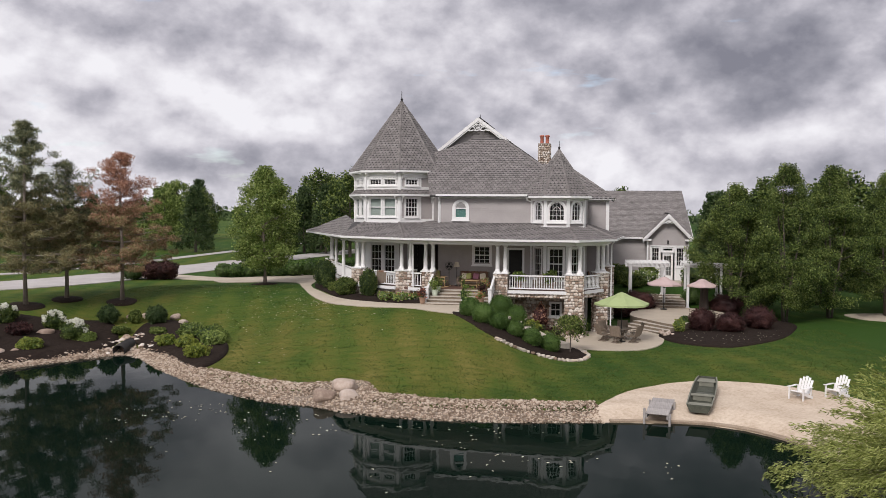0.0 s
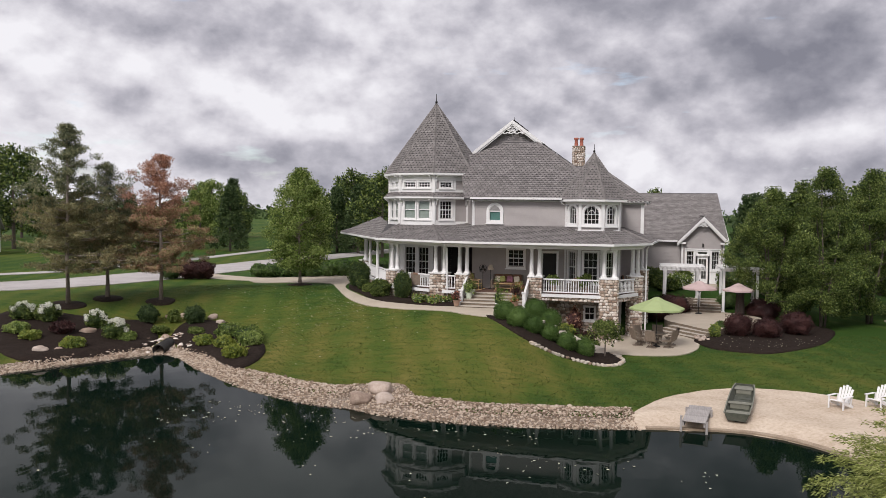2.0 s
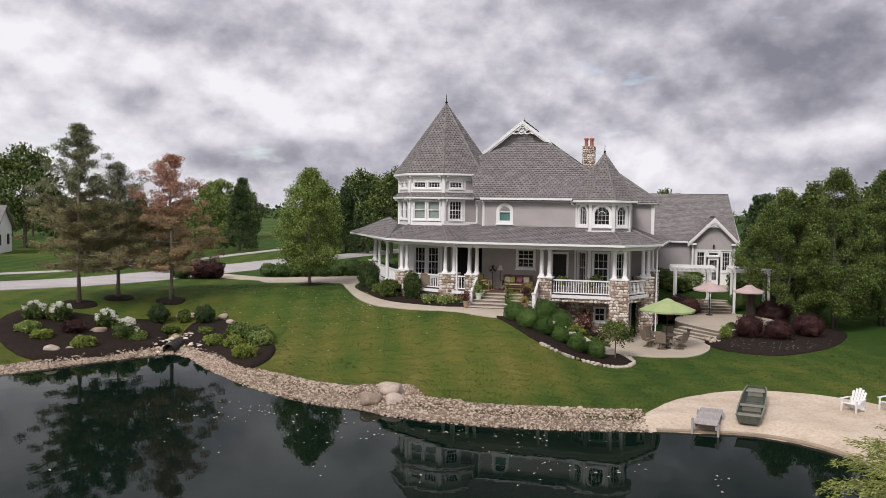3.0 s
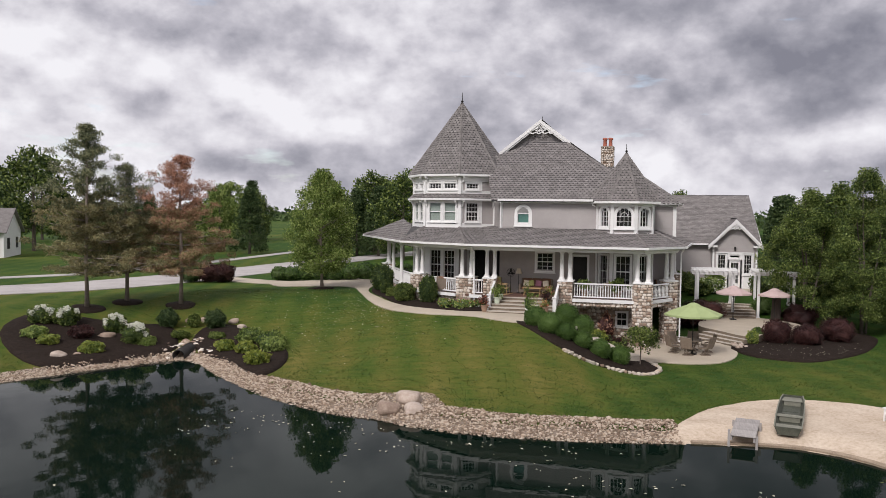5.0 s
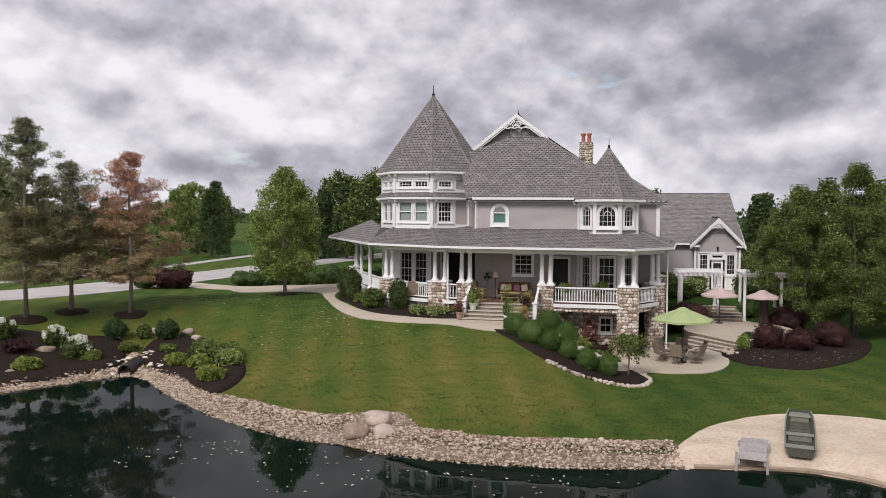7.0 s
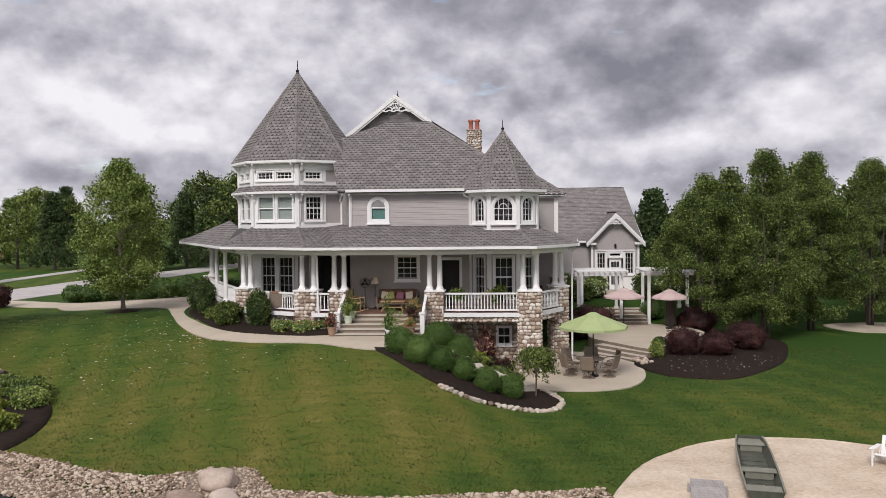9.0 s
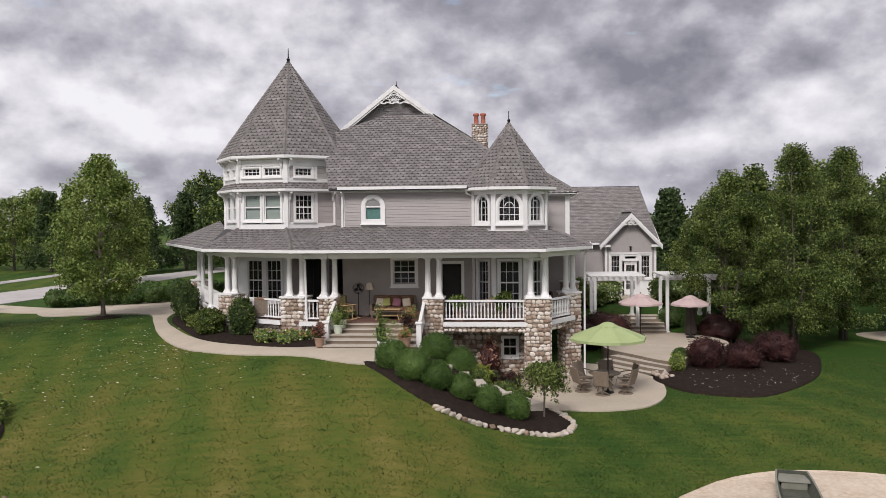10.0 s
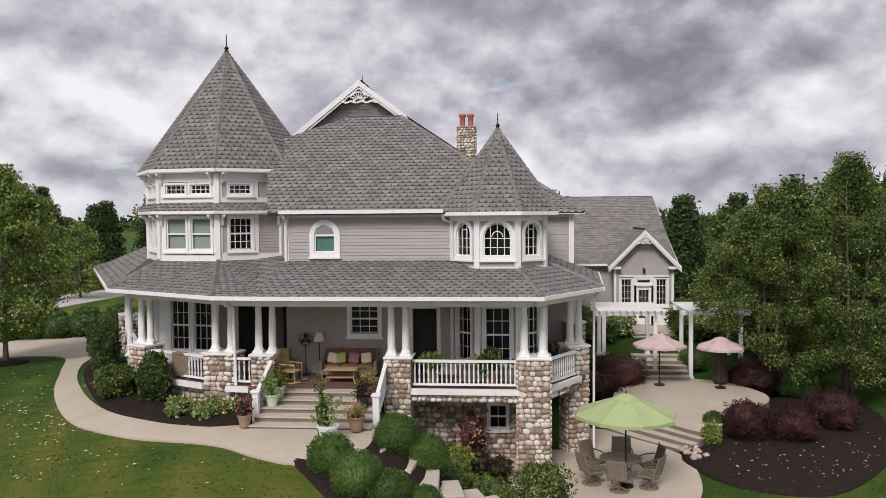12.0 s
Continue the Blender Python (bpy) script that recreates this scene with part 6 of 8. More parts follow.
for i, (x, y, r) in enumerate(BOX):
    r *= 1.13
    bush("boxwood", x, y, r, r * 1.75, 8000, 0.045, [(1, M_LEAF_BOX)], 440 + i, "clipped round boxwood in the mulch bed", group="clipped boxwoods", lumpy=0.03, core=M_LEAF_BOX, z=ground_z(x, y) - 0.12)
# perennials below the porch
for i, (x, y, r, h, mat) in enumerate(((5.35, 40.9, 0.5, 0.8, M_LEAF), (5.0, 42.3, 0.45, 0.85, M_LEAF_L), (5.7, 41.8, 0.4, 0.5, M_LEAF_Y), (6.3, 41.3, 0.55, 0.65, M_LEAF), (4.5, 43.2, 0.5, 1.1, M_LEAF_L), (5.4, 43.0, 0.45, 1.0, M_LEAF_Y), (6.0, 43.4, 0.4, 0.7, M_LEAF_RED), (6.6, 43.2, 0.4, 0.6, M_LEAF_RED), (6.9, 40.6, 0.45, 0.5, M_LEAF), (5.0, 43.6, 0.4, 0.9, M_LEAF))):
    bush("perennial", x, y, r, h, 900, 0.16, [(1, mat)], 460 + i, "leafy perennial in the bed below the porch", lumpy=0.25, aspect=0.3, category="plant")
# shrubs and flowers in the porch bed
for i, (x, y, r, h, mat, lab) in enumerate(((-10.5, 51.2, 0.7, 1.8, M_LEAF_D, "dark upright evergreen shrub by the porch"), (-9.3, 48.9, 0.48, 2.0, M_LEAF_D, "dark upright evergreen shrub by the porch"), (-8.2, 47.1, 0.4, 0.6, M_LEAF, "leafy green shrub by the porch"),
                                            (-6.75, 45.0, 0.66, 1.1, M_LEAF, "leafy green shrub by the porch"), (-5.0, 44.25, 0.52, 1.7, M_LEAF_D, "cone-shaped dark green shrub before the porch rail"))):
    bush("evergreen_shrub", x, y, r, h, 4600, 0.1, [(0.7, mat), (0.3, M_LEAF)], 480 + i, lab, lumpy=0.16)
for i, (x, y) in enumerate(((-3.7, 43.2), (-3.1, 42.7), (-2.6, 43.2), (-2.1, 42.7), (-1.7, 43.1), (-3.4, 42.4), (-2.5, 42.3))):
    bush("flower_clump", x, y, 0.36, 0.45, 500, 0.12, [(0.84, M_LEAF_L), (0.1, M_FLOWER), (0.06, M_PETAL)], 500 + i, "low mixed flowers before the porch", lumpy=0.3, category="flowers", group="flowers before the porch")
# east beds
for i, (x, y, r, h, lab) in enumerate(((15.4, 47.8, 0.8, 1.5, "rounded burgundy barberry in the mulch bed"), (17.05, 47.7, 0.84, 1.35, "rounded burgundy barberry in the mulch bed"), (19.0, 49.4, 0.95, 1.55, "dark burgundy barberry under the trees"),
                                       (11.8, 55.6, 1.35, 1.8, "burgundy barberry by the raised patio"), (10.7, 53.9, 1.1, 1.4, "burgundy barberry by the raised patio"), (18.0, 55.6, 1.25, 1.7, "dark burgundy barberry by the raised patio"))):
    bush("barberry_shrub", x, y, r, h, 6500, 0.075, [(1, M_LEAF_RED)], 520 + i, lab, core=M_LEAF_RED, lumpy=0.2, aspect=0.4)
for i, (x, y, r, h) in enumerate(((14.45, 48.6, 0.42, 0.85), (15.75, 57.9, 0.72, 1.2), (10.9, 56.8, 0.8, 1.3), (19.6, 54.8, 0.9, 1.1))):
    bush("boxwood", x, y, r, h, 3200, 0.07, [(0.8, M_LEAF_BOX), (0.2, M_LEAF_D)], 540 + i, "clipped green shrub by the raised patio", lumpy=0.06)
bush("variegated_shrub", 13.95, 46.9, 0.34, 0.85, 900, 0.14, [(0.6, M_LEAF_Y), (0.4, M_LEAF_L)], 548, "yellow-edged leafy shrub in the mulch", aspect=0.35)
for i, (x, y, r, h, mats) in enumerate(((12.4, 62.6, 1.1, 1.2, [(0.8, M_LEAF_L), (0.2, M_PETAL)]), (11.5, 60.8, 0.9, 1.0, [(1, M_LEAF)]), (13.0, 64.3, 0.7, 1.5, [(1, M_LEAF)]), (16.6, 63.8, 1.0, 1.9, [(1, M_LEAF)]), (17.6, 62.0, 1.0, 1.2, [(0.85, M_LEAF_L), (0.15, M_PETAL)]), (16.3, 61.4, 0.7, 0.9, [(0.8, M_LEAF), (0.2, M_LEAF_RED)]), (10.6, 63.5, 1.0, 1.6, [(1, M_LEAF)]), (19.3, 61.5, 1.2, 1.5, [(1, M_LEAF)]))):
    bush("garden_shrub", x, y, r, h, 2600, 0.14, mats, 560 + i, "leafy shrub in the upper garden", lumpy=0.22)
# beds at the west end of the pond
WEST = [(-22.4, 35.0, 0.85, 0.95, [(1, M_LEAF_RED)], "burgundy shrub"), (-20.3, 33.2, 0.75, 0.8, [(0.6, M_LEAF_Y), (0.4, M_LEAF_L)], "yellow-green shrub"), (-21.7, 37.0, 0.8, 1.25, [(0.75, M_LEAF_L), (0.25, M_PETAL)], "white-flowering hydrangea"),
        (-19.6, 35.9, 0.9, 1.4, [(0.7, M_LEAF_L), (0.3, M_PETAL)], "white-flowering hydrangea"), (-18.9, 36.0, 0.6, 0.7, [(1, M_LEAF_L)], "light green shrub"), (-19.9, 39.5, 0.75, 1.35, [(1, M_LEAF_D)], "dark green shrub"), (-17.2, 40.3, 0.8, 1.4, [(1, M_LEAF_D)], "dark green shrub"),
        (-18.6, 40.2, 0.45, 0.9, [(1, M_LEAF)], "small green shrub"), (-18.3, 38.3, 0.65, 0.5, [(1, M_LEAF)], "low green shrub"), (-16.1, 38.6, 0.6, 0.5, [(1, M_LEAF)], "low green shrub"), (-14.2, 36.3, 0.7, 0.8, [(0.7, M_LEAF_Y), (0.3, M_LEAF_L)], "yellow-green shrub"),
        (-12.7, 35.8, 0.75, 0.85, [(0.8, M_LEAF_Y), (0.2, M_LEAF_L)], "yellow-green shrub"), (-10.8, 33.4, 0.75, 0.9, [(0.95, M_LEAF_Y), (0.05, M_LEAF_L)], "bright yellow-green shrub"), (-13.6, 38.0, 0.95, 1.1, [(0.5, M_LEAF_L), (0.5, M_LEAF)], "green shrub"),
        (-12.0, 37.1, 1.0, 1.15, [(0.6, M_LEAF_L), (0.4, M_LEAF)], "green shrub"), (-11.2, 36.0, 0.8, 1.0, [(1, M_LEAF_L)], "green shrub"), (-24.4, 36.2, 0.9, 1.3, [(0.75, M_LEAF_L), (0.25, M_PETAL)], "white-flowering hydrangea"), (-25.6, 35.6, 0.9, 1.2, [(0.75, M_LEAF_L), (0.25, M_PETAL)], "white-flowering hydrangea"), (-23, 33.2, 0.7, 0.7, [(0.7, M_LEAF_Y), (0.3, M_LEAF_L)], "yellow-green shrub"), (-24.2, 33.6, 0.8, 0.8, [(1, M_LEAF_L)], "light green shrub")]
for i, (x, y, r, h, mats, lab) in enumerate(WEST):
    hyd = "hydr" in lab
    r, h = r * 0.76, h * 0.8
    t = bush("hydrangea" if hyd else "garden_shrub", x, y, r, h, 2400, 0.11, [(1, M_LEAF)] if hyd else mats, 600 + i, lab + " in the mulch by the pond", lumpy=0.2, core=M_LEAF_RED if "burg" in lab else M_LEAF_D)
    if hyd:
        rs = np.random.default_rng(650 + i)
        for k in range(13):
            a, e = rs.uniform(0, 6.28), rs.uniform(0.15, 1.5)
            c = (r * math.cos(a) * math.cos(e), r * math.sin(a) * math.cos(e), h * (0.5 + 0.52 * math.sin(e)))
            tagged(part("flower_head", leaf_mesh("flower_head", [leaves([c], 90, 0.08, 0.085, rs, 0.85)], [M_PETAL]), None, t, local=True), kind="stuff")

# weeping tree on a thin stem
def weeping_tree(x, y):
    rs = np.random.default_rng(801)
    t = thing("weeping_tree", x, y, ground_z(x, y) + 0.05, 0, "small weeping standard tree with a thin straight stem", "tree")
    bm = bmesh.new()
    tube(bm, [(0, 0, -0.05), (0.02, 0, 0.8), (0, 0, 1.6)], [0.04, 0.032, 0.03], 8)
    pts = []
    for i in range(46):
        a, r = rs.uniform(0, 6.28), rs.uniform(0.3, 0.85)
        c, s = math.cos(a), math.sin(a)
        top, drop = 1.6 + 0.35 * rs.uniform(0.3, 1), rs.uniform(0.45, 1.05)
        p = [(0, 0, 1.55), (c * r * 0.5, s * r * 0.5, top), (c * r * 0.9, s * r * 0.9, top - 0.25), (c * r, s * r, top - drop)]
        tube(bm, p, [0.014, 0.01, 0.007, 0.003], 4)
        for k in np.linspace(0.25, 1, 7):
            j = min(2, int(k * 3))
            f = k * 3 - j
            pts.append(tuple(p[j][n] * (1 - f) + p[j + 1][n] * f for n in range(3)))
    part("trunk", bm, M_BARK, t, local=True)
    part("crown", leaf_mesh("crown", [leaves(pts, 5200, 0.07, 0.11, rs, 0.45, 0.8)], [M_LEAF]), None, t, local=True)


weeping_tree(7.75, 38.3)

# willow at the pond's near corner
def willow(x, y):
    rs = np.random.default_rng(802)
    t = thing("willow_tree", x, y, ground_z(x, y), 0, "bushy pale green willow with drooping leafy twigs at the water", "tree")
    bm = bmesh.new()
    V, Fc = [], []
    n = 0
    for i in range(1600):
        a = rs.uniform(0, 6.28)
        el = rs.uniform(0.15, 1.45)
        L = rs.uniform(3.6, 5.7)
        d = np.array([math.cos(a) * math.cos(el), math.sin(a) * math.cos(el), math.sin(el) * 0.8])
        p0 = np.array([0, 0, 0.3])
        pts = [p0 + d * L * f + np.array([d[0] * 0.5 * f * f, d[1] * 0.5 * f * f, -1.1 * f ** 3 * math.cos(el)]) for f in np.linspace(0, 1, 7)]
        if i % 7 == 0:
            tube(bm, [tuple(p) for p in pts], [0.03, 0.025, 0.02, 0.015, 0.01, 0.007, 0.003], 5)
        for k in range(150):
            f = (1 - 0.6 * rs.uniform(0, 1) ** 1.5) * 6
            j = min(5, int(f))
            c = pts[j] * (1 - f + j) + pts[j + 1] * (f - j)
            tang = pts[j + 1] - pts[j]
            tang /= np.linalg.norm(tang)
            ld = tang + rs.normal(0, 0.42, 3)
            ld[2] -= 0.25
            ld /= np.linalg.norm(ld)
            s = np.cross(ld, rs.normal(0, 1, 3))
            s /= np.linalg.norm(s)
            l = rs.uniform(0.09, 0.19)
            c = c + rs.normal(0, 0.05, 3)
            V += [c, c + ld * l * 0.45 + s * 0.014, c + ld * l, c + ld * l * 0.45 - s * 0.014]
            Fc.append((n, n + 1, n + 2, n + 3))
            n += 4
    part("trunk", bm, M_BARK, t, local=True)
    part("crown", leaf_mesh("crown", [(np.array(V), np.array(Fc))], [M_WILLOW]), None, t, local=True)


willow(19.75, 18.4)

# ---- terraces and steps ----
def plate(name, poly, z0, z1, mat, label, category, kind="structure"):
    bm = bmesh.new()
    prism(bm, poly, z0, z1)
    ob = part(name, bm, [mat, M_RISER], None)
    # upright faces take a darker brown than the top
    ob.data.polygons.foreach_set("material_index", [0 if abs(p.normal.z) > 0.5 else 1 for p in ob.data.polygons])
    return tagged(ob, label, category, kind=kind)


UPPER = smooth_loop([(11.2, 51), (12.3, 48.9), (13.9, 46.9), (15.2, 49.2), (17.4, 51.8), (17.6, 54), (16, 56.2), (13, 56.3), (11.6, 54)], 5)
plate("upper_patio", UPPER, 1.4, 2.27, M_CONCRETE, "raised tan concrete patio under pink umbrellas", "patio")
for i in range(3):
    o = 0.42 * (2 - i)
    pts = [(11.3 - o * 0.83, 49.4 - o * 0.56), (12.2 - o * 0.83, 48.2 - o * 0.62), (13.5 - o * 0.7, 46.6 - o * 0.6), (14.3, 47.4), (12.6, 50.2)]
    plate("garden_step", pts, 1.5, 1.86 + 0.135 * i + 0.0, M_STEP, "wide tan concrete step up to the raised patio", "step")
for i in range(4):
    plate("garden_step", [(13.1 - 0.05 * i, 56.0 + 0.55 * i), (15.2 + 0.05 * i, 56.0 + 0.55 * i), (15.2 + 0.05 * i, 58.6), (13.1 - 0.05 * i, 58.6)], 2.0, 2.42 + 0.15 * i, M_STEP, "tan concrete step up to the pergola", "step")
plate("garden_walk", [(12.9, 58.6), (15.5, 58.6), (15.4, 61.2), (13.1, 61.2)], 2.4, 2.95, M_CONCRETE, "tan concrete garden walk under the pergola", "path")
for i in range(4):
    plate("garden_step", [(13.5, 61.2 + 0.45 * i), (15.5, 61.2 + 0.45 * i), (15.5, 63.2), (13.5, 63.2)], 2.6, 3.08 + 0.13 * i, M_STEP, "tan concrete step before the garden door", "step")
plate("garden_walk", [(13.2, 63.2), (15.9, 63.2), (15.9, 65.75), (13.2, 65.75)], 2.6, 3.49, M_CONCRETE, "tan concrete landing before the garden door", "path")
# slab steps through the boxwood bed
for i, (x, y, z) in enumerate(((3.25, 39.7, 3.7), (4.05, 39.15, 3.44), (4.7, 38.85, 3.18), (5.3, 38.75, 2.92), (5.9, 38.85, 2.66), (6.5, 39.1, 2.4), (7.05, 39.5, 2.13))):
    st = part("stone_step", boxes((-0.45, 0.45, -0.62, 0.62, -0.35, 0.0), bevel=0.02), M_STEP, None, m=pose(x, y, z, 0, 0, 8 * i - 12))
    tagged(st, "pale concrete slab step between the boxwoods", "step", "slab steps", "structure")


# ---- loose stones ----
def pebble_meshes(mat, n, seed, flat=0.7):
    out = []
    for s in range(n):
        rs = random.Random(seed + s)
        bm = bmesh.new()
        bmesh.ops.create_icosphere(bm, subdivisions=1, radius=1)
        for v in bm.verts:
            v.co = Vector((v.co.x * rs.uniform(0.8, 1.15), v.co.y * rs.uniform(0.8, 1.15), v.co.z * flat * rs.uniform(0.8, 1.1)))
        out.append(to_mesh("pebble", bm, mat, smooth=True))
    return out


def gravel_shore():
    """River gravel along the water: a dark bed under single stones."""
    rs = np.random.default_rng(55)
    line = [p for p in SHORE if -27 < p[0] < 9.6 and p[1] > 20]
    ax, ay = np.array([p[0] for p in line]), np.array([p[1] for p in line])
    seg = np.hypot(np.diff(ax), np.diff(ay))
    cum = np.r_[0, np.cumsum(seg)]
    base = bmesh.new()
    bmesh.ops.create_icosphere(base, subdivisions=1, radius=1)
    bv = np.array([v.co[:] for v in base.verts])
    bf = np.array([[v.index for v in f.verts] for f in base.faces])
    base.free()
    vs, fs, n0, made = [], [], 0, 0
    owner = thing("gravel_bank", -1, 26.6, 1.2, 0, "band of mixed tan river gravel along the pond edge", "gravel", kind="stuff")
    pebbles = pebble_meshes(M_GRAVEL_P, 6, 900)
    # the bed itself
    inner, outer = [], []
    for i in range(len(line)):
        j0, j1 = max(0, i - 1), min(len(line) - 1, i + 1)
        nx, ny = -(ay[j1] - ay[j0]), ax[j1] - ax[j0]
        L = math.hypot(nx, ny)
        nx, ny = nx / L, ny / L
        if shore_far(ax[i] + nx, ay[i] + ny) < 0:
            nx, ny = -nx, -ny
        w = width_at(ax[i])
        inner.append((ax[i] - nx * 0.5, ay[i] - ny * 0.5)), outer.append((ax[i] + nx * w, ay[i] + ny * w))
    m = len(line)
    quadv = [(x, y, max(ground_z(x, y), 0.8) + 0.03) for x, y in inner + [((a[0] + b[0]) / 2, (a[1] + b[1]) / 2) for a, b in zip(inner, outer)] + outer]
    quadf = [(r * m + i, r * m + i + 1, (r + 1) * m + i + 1, (r + 1) * m + i) for r in (0, 1) for i in range(m - 1)]
    part("gravel_bed", (quadv, quadf), M_GRAVELBED, owner)
    for _ in range(34000):
        s = rs.uniform(0, cum[-1])
        i = min(len(seg) - 1, int(np.searchsorted(cum, s) - 1))
        f = (s - cum[i]) / seg[i]
        a, b, c, d = inner[i], inner[i + 1], outer[i], outer[i + 1]
        g = rs.uniform(0.12, 1.03)
        x = (a[0] * (1 - f) + b[0] * f) * (1 - g) + (c[0] * (1 - f) + d[0] * f) * g
        y = (a[1] * (1 - f) + b[1] * f) * (1 - g) + (c[1] * (1 - f) + d[1] * f) * g
        r = 0.031 * math.exp(rs.normal(0, 0.36))
        z = max(ground_z(x, y), 0.9) + 0.03 + r * 0.4
        if made < 300 and -4.5 < x < 4.5 and r > 0.04:
            part("pebble", pebbles[made % 6], None, owner, m=pose(x, y, z, 0, 0, rs.uniform(0, 360)) @ Matrix.Diagonal((r * 1.2, r, r, 1)))
            made += 1
            continue
        sc = np.array([r * rs.uniform(0.9, 1.5), r * rs.uniform(0.8, 1.1), r * rs.uniform(0.55, 0.9)])
        an = rs.uniform(0, 6.28)
        v = bv * sc * rs.uniform(0.85, 1.1, (len(bv), 1))
        v = np.stack([v[:, 0] * math.cos(an) - v[:, 1] * math.sin(an) + x, v[:, 0] * math.sin(an) + v[:, 1] * math.cos(an) + y, v[:, 2] + z], 1)
        vs.append(v), fs.append(bf + n0)
        n0 += len(bv)
    tagged(part("gravel", leaf_mesh("gravel", [(np.concatenate(vs), np.concatenate(fs))], [M_GRAVEL]), None, owner), kind="stuff")


def width_at(x):
    return 0.9 + 0.95 * sm(-12, -5, x) + 1.3 * math.exp(-((x + 1.7) / 1.3) ** 2) + 0.1 * math.sin(x * 1.3)


gravel_shore()


def boulder(x, y, z, rx, ry, rz, seed, turn=0.0, name="boulder", label="rounded pinkish-grey boulder on the gravel", mat=None, category="boulder"):
    rs = random.Random(seed)
    bm = bmesh.new()
    bmesh.ops.create_icosphere(bm, subdivisions=3, radius=1)
    o = Vector((rs.uniform(0, 9), rs.uniform(0, 9), rs.uniform(0, 9)))
    for v in bm.verts:
        k = 1 + 0.5 * noise.noise(v.co * 0.9 + o) + 0.07 * noise.noise(v.co * 2.6 + o)
        v.co = Vector((math.copysign(abs(v.co.x) ** 0.85, v.co.x) * rx, math.copysign(abs(v.co.y) ** 0.85, v.co.y) * ry, math.copysign(abs(v.co.z) ** 0.8, v.co.z) * rz)) * k
    ob = part(name, bm, mat or M_BOULDER, None, m=pose(x, y, z + rz * 0.45, 0, 0, turn), smooth=True)
    tagged(ob, label, category)


boulder(-1.2, 28.2, 1.62, 0.5, 0.42, 0.27, 1, 10), boulder(-1.75, 27.2, 1.4, 0.5, 0.4, 0.27, 2, -15), boulder(-0.7, 27.25, 1.4, 0.42, 0.36, 0.25, 3, 40)
for i, (x, y, r) in enumerate(((-21.1, 31.7, 0.32), (-20.6, 32.4, 0.2), (-21.4, 36.0, 0.33), (-21.8, 35.8, 0.18), (-17.6, 41.2, 0.3), (-18.6, 41.3, 0.2), (-16.6, 41.4, 0.25), (-19.3, 40.8, 0.22), (-20.3, 40.6, 0.25), (-15.6, 40.6, 0.25))):
    boulder(x, y, ground_z(x, y), r * 1.2, r, r * 0.8, 20 + i, 37 * i, "garden_stone", "pale rounded garden stone on the mulch", category="stone")
# pale edging stones round the boxwood bed
EDGE = smooth_loop([(4.3, 35.15), (5.0, 35.2), (5.6, 35.45), (6.5, 36.1), (7.3, 36.4), (8.1, 36.4), (8.55, 36.95), (8.7, 37.8), (8.45, 38.8), (8.1, 39.6)], 4, False)
for i, (x, y) in enumerate(EDGE):
    boulder(x, y, ground_z(x, y), 0.12 + 0.03 * ((i * 7) % 3), 0.1, 0.085, 60 + i, 29 * i, "edging_stone", "whitish edging stone along the mulch bed", M_GRAVEL_P if i % 5 == 0 else M_WHITESTONE, "stone")
for i in range(10):
    a = i * 0.9
    boulder(13.0 + 0.28 * math.cos(a * 2) + 0.03 * i, 46.5 - 0.14 * i, 1.85, 0.13, 0.11, 0.09, 120 + i, 40 * i, "edging_stone", "tan rock at the corner of the patio steps", None, "stone")
# stones round the outfall
rs = random.Random(5)
for i in range(110):
    a, r = rs.uniform(0, 6.28), rs.uniform(0.5, 1.9)
    x, y = -16.6 + r * math.cos(a) * 1.1, 36.7 + r * math.sin(a)
    if shore_far(x, y) > 0.05:
        q = rs.uniform(0.06, 0.14)
        boulder(x, y, ground_z(x, y), q * 1.2, q, q * 0.75, 200 + i, 31 * i, "garden_stone", "tan rock round the drain pipe", M_STONE, "stone")
pipe = thing("drain_pipe", -16.4, 35.9, 1.45, 0, "short dark culvert pipe set in rocks at the water", "pipe")
bm = bmesh.new()
turned(bm, [(0.36, -0.5), (0.36, 0.9), (0.3, 0.9), (0.3, -0.5)], 20, cap=False)
part("pipe_wall", bm, M_METAL_DARK, pipe, m=pose(0, 0, 0.05, 96, 0, 8), local=True, smooth=True)


# ---- furniture helpers ----
def cushion(w, d, h):
    bm = bmesh.new()
    box(bm, -w / 2, w / 2, -d / 2, d / 2, 0, h, bevel=min(w, d, h) * 0.3)
    return bm


